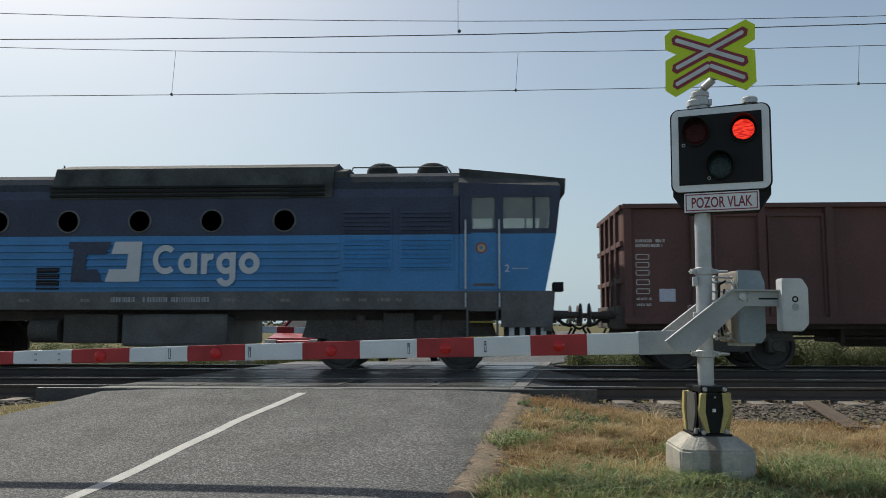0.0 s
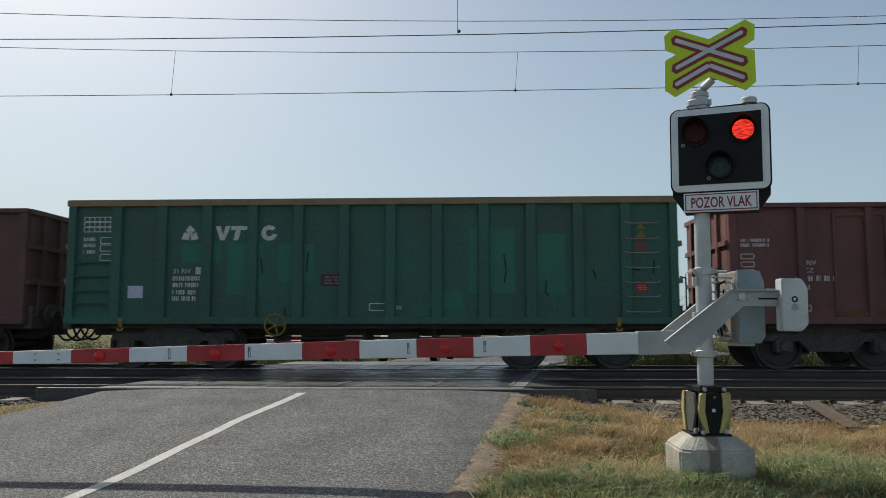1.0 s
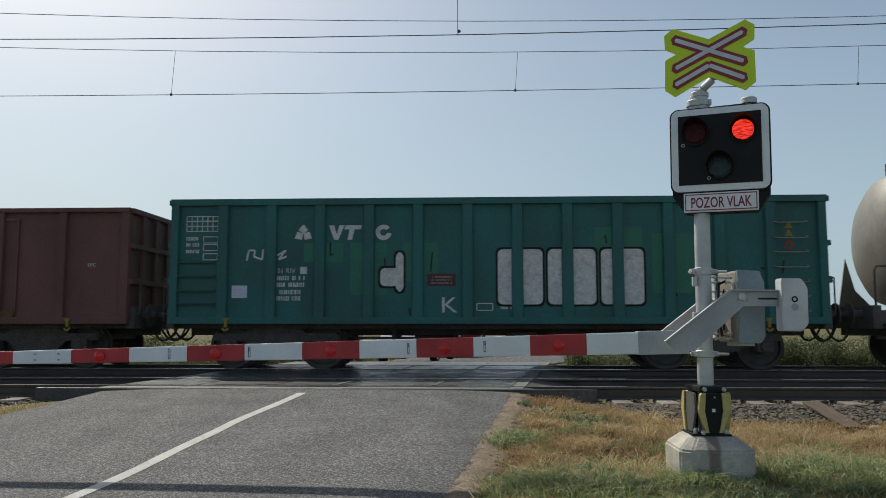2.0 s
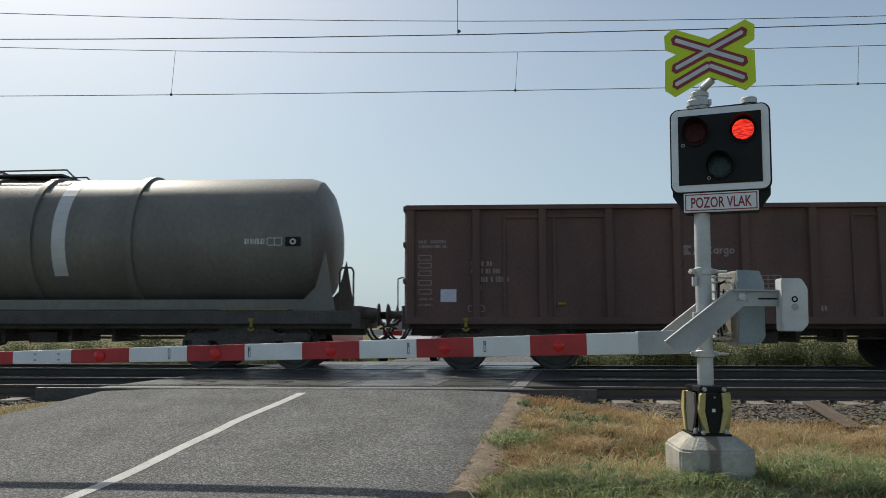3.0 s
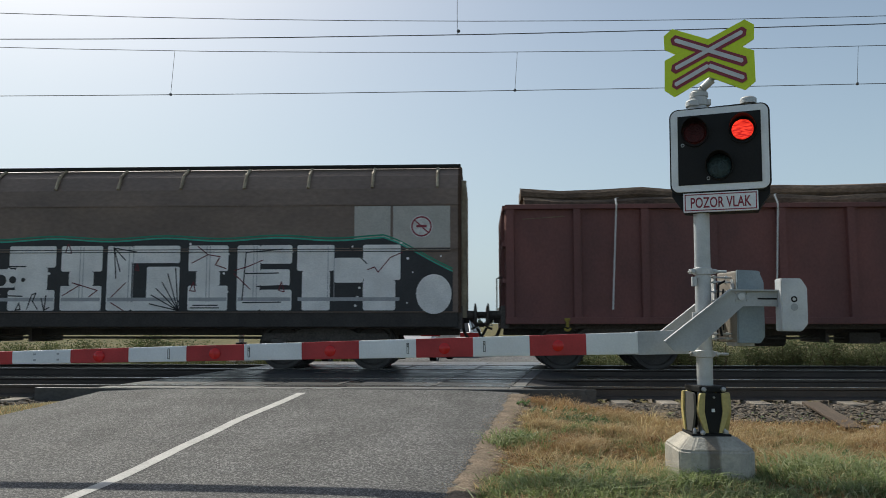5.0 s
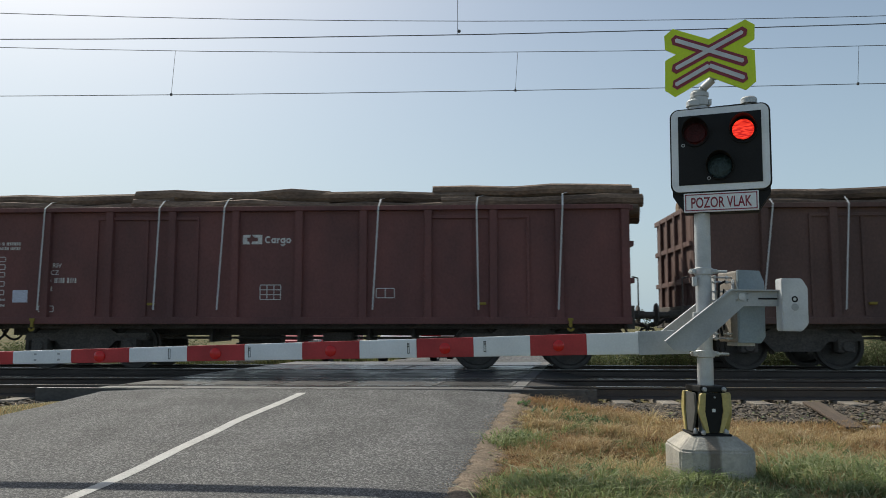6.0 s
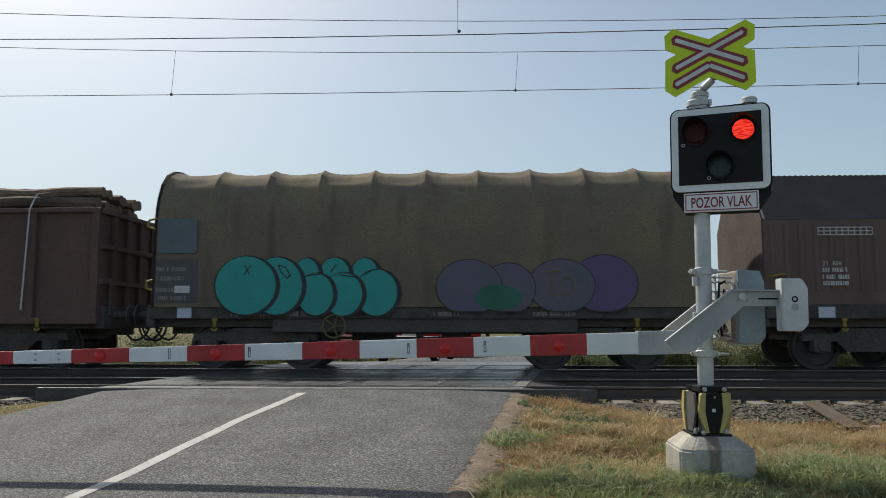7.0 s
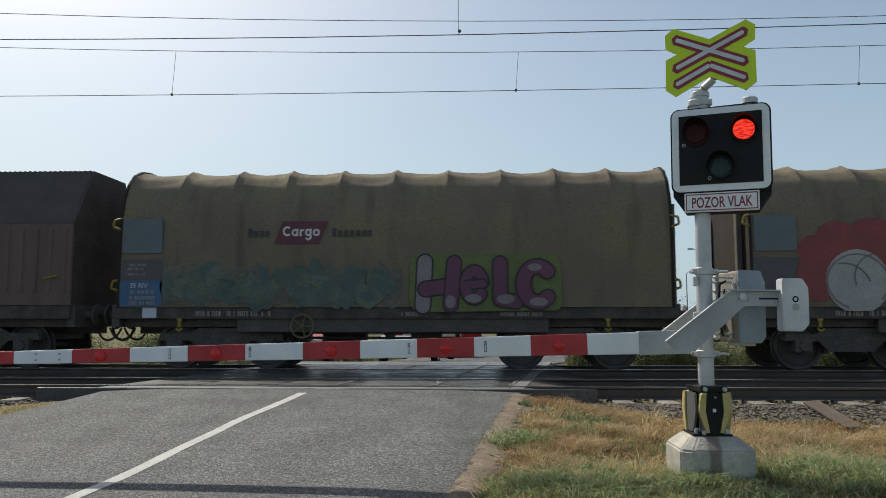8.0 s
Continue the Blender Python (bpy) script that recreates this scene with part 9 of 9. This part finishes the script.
def leaf_litter():
    """Loose leaf bits and clover on the verge."""
    rnd = random.Random(44)
    verts, faces = [], []
    for _ in range(8200):
        cl = rnd.random() < 0.4
        if cl:
            cx, cy = rnd.choice(((1.05, 8.4), (0.75, 7.2), (1.5, 9.2), (3.0, 7.9), (2.9, 6.4), (1.3, 7.8), (0.9, 6.7)))
            x, y = cx + rnd.gauss(0, 0.16), cy + rnd.gauss(0, 0.14)
        else:
            y = rnd.uniform(5, 10)
            x = road_mid(y) + 2.95 + rnd.random() * 4.5
        if abs(x - 1.9) < 0.3 and abs(y - 6.66) < 0.3:
            continue
        z = ground_z(x, y) + rnd.uniform(0.01, 0.09)
        r = rnd.uniform(0.008, 0.02)
        a, t1 = rnd.uniform(0, 6.28), rnd.uniform(-0.8, 0.8)
        i = len(verts)
        for k in range(5):
            q = a + 6.283 * k / 5
            verts.append((x + r * math.cos(q), y + r * math.sin(q), z + r * t1 * math.cos(q)))
        faces.append(tuple(range(i, i + 5)))
    me = bpy.data.meshes.new("verge_weeds")
    me.from_pydata(verts, [], faces)
    me.materials.append(island_mat("weed_leaf", [(0.06, 0.12, 0.03), (0.11, 0.18, 0.05), (0.2, 0.22, 0.08), (0.3, 0.2, 0.07), (0.16, 0.2, 0.1)], trans=0.3))
    tagged(new("verge_weeds", me), "small clover and weed leaves among the dry grass", "weeds", kind="stuff")


leaf_litter()


def grit():
    """Loose grit where the asphalt breaks off into the verge."""
    rnd = random.Random(45)
    verts, faces = [], []
    for _ in range(9000):
        y = rnd.uniform(5.2, 10.6)
        x = road_mid(y) + 2.9 + rnd.gauss(0.0, 0.15)
        r = rnd.uniform(0.004, 0.012)
        z = max(road_z(y) - 0.02 if x < road_mid(y) + 3.05 else -9, ground_z(x, y) + 0.01) + r * 0.5
        i = len(verts)
        a = rnd.uniform(0, 6)
        verts += [(x + r * math.cos(a + 2.1 * k), y + r * math.sin(a + 2.1 * k), z - r * 0.5) for k in range(3)] + [(x, y, z + r * 0.7)]
        faces += [(i, i + 1, i + 3), (i + 1, i + 2, i + 3), (i + 2, i, i + 3)]
    me = bpy.data.meshes.new("road_grit")
    me.from_pydata(verts, [], faces)
    me.materials.append(island_mat("grit_stone", [(0.14, 0.11, 0.085), (0.26, 0.2, 0.14), (0.34, 0.27, 0.19), (0.2, 0.14, 0.09)]))
    tagged(new("road_grit", me), "loose brown grit along the broken asphalt edge", "grit", kind="stuff")


grit()


def far_strip(x0, x1, y0, y1):
    def spot(r):
        x, y = r.uniform(x0, x1), r.uniform(y0, y1)
        if abs(x - road_mid(y)) < 3.3:
            return None
        return x, y, ground_z(x, y), 0.6 + 0.8 * (noise.noise((x * 0.6, y * 0.6, 4)) * 0.5 + 0.5)
    return spot


FIELD = [(0.07, 0.1, 0.03), (0.11, 0.14, 0.045), (0.05, 0.075, 0.022), (0.17, 0.17, 0.07)]
grass_patch("meadow_grass", 9000, far_strip(0.8, 14, 18.5, 22), 0.36, 0.6, [(0.07, 0.085, 0.03), (0.11, 0.12, 0.045), (0.05, 0.065, 0.022), (0.16, 0.15, 0.06)], 43, "tall dull green grass behind the far track", 0.012)
grass_patch("meadow_grass", 12000, far_strip(-16, -5, 18.6, 23), 0.45, 0.6, FIELD, 41, "tall yellow-green meadow grass behind the tracks", 0.012)
grass_patch("meadow_grass", 18000, far_strip(-30, 28, 23, 34), 0.42, 0.6, FIELD, 42, "yellow-green field grass behind the tracks", 0.02)


def bush(x, y, w, hgt, seed, label, sparse=False):
    """Stems and many small leaves in uneven clumps."""
    rnd = random.Random(seed)
    z = ground_z(x, y)
    b = thing("shrub", pose(x, y, z), label, "shrub", "shrubs behind the tracks")
    tips = []
    for k in range(7 if not sparse else 5):
        bm = bmesh.new()
        p = Vector((rnd.uniform(-0.25, 0.25) * w, rnd.uniform(-0.2, 0.2) * w, -0.03))
        d = Vector((rnd.uniform(-0.6, 0.6) * w / hgt, rnd.uniform(-0.4, 0.4), 1)).normalized()
        n = 4
        L = hgt * rnd.uniform(0.7, 1.05)
        for i in range(n):
            q = p + d * L / n + Vector((rnd.uniform(-0.05, 0.05), rnd.uniform(-0.05, 0.05), 0))
            tube(bm, p, q, 0.014 * (1 - i / n) + 0.004, 0.014 * (1 - (i + 1) / n) + 0.003, 5)
            p = q
            tips.append(p.copy())
        part("stem", bm, mat("shrub_stem", (0.1, 0.075, 0.05), rough=0.9), b, "thin brown stem")
    verts, faces = [], []
    clumps = [t_ + Vector((rnd.gauss(0, 0.16) * w, rnd.gauss(0, 0.12) * w, rnd.gauss(0, 0.08))) for t_ in tips for _ in range(3)]
    for cpt in clumps:
        for _ in range(34 if not sparse else 20):
            s = cpt + Vector((rnd.gauss(0, 0.10), rnd.gauss(0, 0.10), rnd.gauss(0, 0.09)))
            if s.z < 0.02:
                continue
            r = rnd.uniform(0.014, 0.032)
            u = Vector((rnd.gauss(0, 1), rnd.gauss(0, 1), rnd.gauss(0, 0.7))).normalized()
            v_ = u.orthogonal().normalized()
            i = len(verts)
            for q in (s - u * r, s + v_ * r * 0.55, s + u * r, s - v_ * r * 0.55):
                verts.append(tuple(q))
            faces.append((i, i + 1, i + 2, i + 3))
    me = bpy.data.meshes.new("leaves")
    me.from_pydata(verts, [], faces)
    me.materials.append(island_mat("shrub_leaf", [(0.035, 0.06, 0.018), (0.07, 0.10, 0.03), (0.11, 0.14, 0.05), (0.05, 0.075, 0.025), (0.17, 0.17, 0.08)], trans=0.35))
    ob = new("leaves", me)
    ob.parent = b
    tagged(ob, "small dull green leaves", kind="stuff")


rndb = random.Random(50)
for i in range(14):
    bush(3.9 + i * 0.62 + rndb.uniform(-0.15, 0.15), 18.75 + rndb.uniform(-0.15, 0.25), 0.8, rndb.uniform(0.75, 1.05), 100 + i, "low dull green shrub behind the far track")
for i, (x, y, w, hgt) in enumerate(((2.6, 18.9, 0.7, 0.55), (3.5, 19.2, 0.8, 0.6), (4.5, 19.0, 0.9, 0.8), (5.5, 19.3, 0.9, 0.95), (6.6, 19.1, 1.0, 1.0), (7.6, 19.4, 1.0, 0.9), (8.7, 19.2, 1.0, 1.0), (9.9, 19.4, 1.1, 1.05), (11.2, 19.6, 1.1, 1.0))):
    bush(x, y, w, hgt, 60 + i, "low dull green shrub behind the far track")
bush(4.95, 20.6, 0.9, 2.1, 80, "tall slender shrub with sparse leaves", True)
bush(6.0, 21.0, 1.0, 1.7, 81, "tall slender shrub with sparse leaves", True)
for i in range(9):
    bush(-15.2 + i * 0.95 + rndb.uniform(-0.2, 0.2), 20.6 + rndb.uniform(-0.4, 0.4), 1.1, rndb.uniform(0.85, 1.15), 140 + i, "low dull green weed shrub behind the far track")
bush(-9.0, 20.4, 1.2, 0.85, 82, "pale yellow-green shrub behind the far track")
bush(-10.6, 20.8, 1.2, 0.8, 83, "pale yellow-green shrub behind the far track")


# waiting cars on the far side
def car(m, paint, label):
    v = thing("car", m, label, "car", "waiting cars")
    glass = mat("car_glass", (0.02, 0.025, 0.03), rough=0.08, var=0.1, bump=0)
    tyre = mat("tyre_rubber", (0.02, 0.02, 0.02), rough=0.8, var=0.2, bump=0.1)
    rim = mat("wheel_rim_silver", (0.5, 0.5, 0.5), rough=0.3, metal=0.9, bump=0)
    lampm = mat("headlight_glass", (0.7, 0.72, 0.75), rough=0.1, bump=0)
    # side outline of the lower body, nose towards -y
    low = [(-2.05, 0.25), (-2.1, 0.5), (-2.0, 0.72), (-1.1, 0.92), (1.75, 0.95), (2.0, 0.8), (2.05, 0.4), (1.95, 0.22)]
    bm = bmesh.new()
    prism(bm, low, "x", -0.86, 0.86)
    bmesh.ops.bevel(bm, geom=bm.edges[:], offset=0.07, segments=3, affect="EDGES")
    part("body", bm, paint, v, smooth=True)
    bm = bmesh.new()
    a = [(-1.05, 0.9), (-0.35, 1.4), (0.9, 1.45), (1.7, 0.94)]
    lo = [bm.verts.new((s * 0.8, a[k][0], a[k][1])) for s in (-1, 1) for k in (0, 3)]
    hi = [bm.verts.new((s * 0.62, a[k][0], a[k][1])) for s in (-1, 1) for k in (1, 2)]
    bm.faces.new((lo[0], lo[2], hi[2], hi[0])), bm.faces.new((lo[1], hi[1], hi[3], lo[3]))
    bm.faces.new((lo[0], hi[0], hi[1], lo[1])), bm.faces.new((lo[2], lo[3], hi[3], hi[2])), bm.faces.new((hi[0], hi[2], hi[3], hi[1])), bm.faces.new((lo[0], lo[1], lo[3], lo[2]))
    part("glasshouse", bm, glass, v, "dark car glazing")
    bm = bmesh.new()
    prism(bm, [(-0.38, 1.40), (0.92, 1.44), (0.85, 1.49), (-0.3, 1.46)], "x", -0.6, 0.6)
    part("roof", bm, paint, v)
    for s in (-1, 1):
        bm = bmesh.new()
        for p, q in (((s * 0.8, -1.05, 0.92), (s * 0.61, -0.36, 1.43)), ((s * 0.62, 0.9, 1.45), (s * 0.8, 1.7, 0.95)), ((s * 0.83, 0.2, 0.94), (s * 0.63, 0.25, 1.45))):
            tube(bm, p, q, 0.035, seg=6)
        part("pillar", bm, paint, v)
        part("mirror", box(bmesh.new(), s * 0.98 - 0.1, s * 0.98 + 0.1, -0.8, -0.66, 0.92, 1.06, 0.03), paint, v)
        part("headlight", box(bmesh.new(), s * 0.65 - 0.16, s * 0.65 + 0.16, -2.11, -1.9, 0.56, 0.7, 0.03), lampm, v, "clear headlight")
        for yy in (-1.3, 1.3):
            bm = bmesh.new()
            lathe(bm, [(0.2, s * 0.70), (0.3, s * 0.7), (0.31, s * 0.74), (0.31, s * 0.86), (0.29, s * 0.89), (0.2, s * 0.88)], 20, (0, yy, 0.31), "x")
            w = part("wheel", bm, tyre, v, "black tyre", smooth=True)
            bm = bmesh.new()
            lathe(bm, [(0.19, s * 0.80), (0.19, s * 0.885), (0.05, s * 0.87)], 16, (0, yy, 0.31), "x")
            part("rim", bm, rim, w, smooth=True)
    part("grille", box(bmesh.new(), -0.42, 0.42, -2.13, -2.05, 0.42, 0.6, 0.02), tyre, v)
    part("plate", box(bmesh.new(), -0.26, 0.26, -2.14, -2.12, 0.3, 0.4, 0.005), lampm, v, "blank white number plate")


white_car = mat("car_white", (0.75, 0.75, 0.75), rough=0.25, var=0.03, bump=0)
red_car = mat("car_red", (0.35, 0.02, 0.03), rough=0.25, var=0.05, bump=0)
silver_car = mat("car_silver", (0.5, 0.5, 0.52), rough=0.3, metal=0.4, var=0.05, bump=0)
for y, dx, paint, lab in ((24.3, -1.55, silver_car, "silver car waiting at the lowered barrier"), (23.3, -5.6, red_car, "red car waiting beside the far road"), (30.5, -1.5, white_car, "white car waiting behind another car")):
    x = road_mid(y) + (dx if dx > -4 else dx + 1.2)
    car(pose(x, y, road_z(y) + 0.01 if dx > -4 else road_z(y) + 0.0, 0, 0, -8), paint, lab)


# lamp poles and a hazy line of trees far off
def lamp_pole(x, y, hgt, arm):
    v = thing("street_lamp", pose(x, y, ground_z(x, y)), "thin grey lamp pole with a curved arm far off", "street lamp", "distant lamp poles")
    steel = mat("pole_grey", (0.25, 0.25, 0.26), rough=0.6, metal=0.3, bump=0)
    part("pole", tube(bmesh.new(), (0, 0, -0.1), (0, 0, hgt), 0.09, 0.05, 8), steel, v)
    part("arm", path(bmesh.new(), [(0, 0, hgt), (arm * 0.3, 0, hgt + 0.25), (arm, 0, hgt + 0.3)], 0.04, 6), steel, v)
    part("lantern", box(bmesh.new(), arm - 0.1, arm + 0.45, -0.15, 0.15, hgt + 0.22, hgt + 0.36, 0.03), steel, v)


lamp_pole(21.0, 85, 7.5, -0.9)
lamp_pole(23.5, 84, 9.3, -0.9)
lamp_pole(24.4, 92, 7.4, 0.9)


def far_trees():
    rnd = random.Random(77)
    verts, faces = [], []
    for k in range(1700):
        x = rnd.uniform(-420, 420)
        d = 420 + 60 * noise.noise((x * 0.01, 2, 0))
        hgt = 2.5 + 4.0 * (noise.noise((x * 0.012, 5, 1)) * 0.5 + 0.5)
        z = -0.7 + rnd.random() ** 1.2 * hgt
        r = rnd.uniform(0.5, 1.3)
        i = len(verts)
        for q in range(6):
            verts.append((x + r * math.cos(q * 1.047) * rnd.uniform(0.7, 1.3), d + rnd.uniform(-3, 3), z + r * math.sin(q * 1.047) * rnd.uniform(0.6, 1.1)))
        faces.append(tuple(range(i, i + 6)))
    me = bpy.data.meshes.new("distant_woods")
    me.from_pydata(verts, [], faces)
    # the haze of distance is mixed into these pale leaf colours
    me.materials.append(island_mat("hazed_leaf", [(0.10, 0.13, 0.11), (0.15, 0.17, 0.14), (0.13, 0.15, 0.13)], trans=0.2))
    tagged(new("distant_woods", me), "low hazy line of trees on the horizon", "woods", kind="stuff")


far_trees()
# a pale stone lying on the verge
bm = bmesh.new()
bmesh.ops.create_icosphere(bm, subdivisions=2, radius=0.12)
for q in bm.verts:
    q.co *= 1 + 0.25 * noise.noise(q.co * 9)
    q.co.z *= 0.35
    q.co.y *= 0.6
solid("stone", bm, mat("pale_stone", (0.4, 0.38, 0.34), rough=0.9, bump=0.3), "flat pale stone lying in the dry grass", "stone", m=pose(4.56, 9.2, -0.31))
bm = bmesh.new()
box(bm, -0.68, 0.68, -0.11, 0.11, 0.0, 0.03, 0.006)
solid("plank", bm, mat("weathered_plank", (0.11, 0.08, 0.058), rough=0.9, var=0.3, scale=3, grain=30, bump=0.4, stretch=(0.3, 3, 1)), "weathered brown plank lying across the ballast edge", "plank", m=pose(4.32, 9.8, -0.235, 0, -6.5, 87))
bm = bmesh.new()
bmesh.ops.create_icosphere(bm, subdivisions=2, radius=0.05)
for q in bm.verts:
    q.co *= 1 + 0.3 * noise.noise(q.co * 20)
    q.co.z *= 0.5
solid("stone", bm, mat("pale_stone", (0.4, 0.38, 0.34)), "small pale stone lying on the asphalt", "stone", m=pose(-4.42, 6.95, road_z(6.95) + 0.0))


# ---- what moves ----
def motions():
    for v, s in TRAIN:
        walk(v, [(t, pose(s - SPEED * t, TRAIN_Y, 0)) for t in (0, 2, 4, 6, 8)])
    step = 1 / 30
    for ob, m, u in LAMPS:
        # the left lamp glows from 0.2 to 0.7 of each second, the right one for the rest
        turn = 0.0 if u > 0 else 180.0
        rows = [(0.0, turn)]
        for k in range(8):
            for at in (0.2, 0.7):
                goal = 180.0 - turn
                start = k + at - (0.0667 if goal == 0.0 else 0.0333)
                for i in range(4):
                    rows.append((start + i * step, turn + (goal - turn) * i / 3))
                turn = goal
        rows.append((8.0, turn))
        walk(ob, [(t, m @ Matrix.Rotation(radians(a), 4, "Z")) for t, a in rows])


motions()
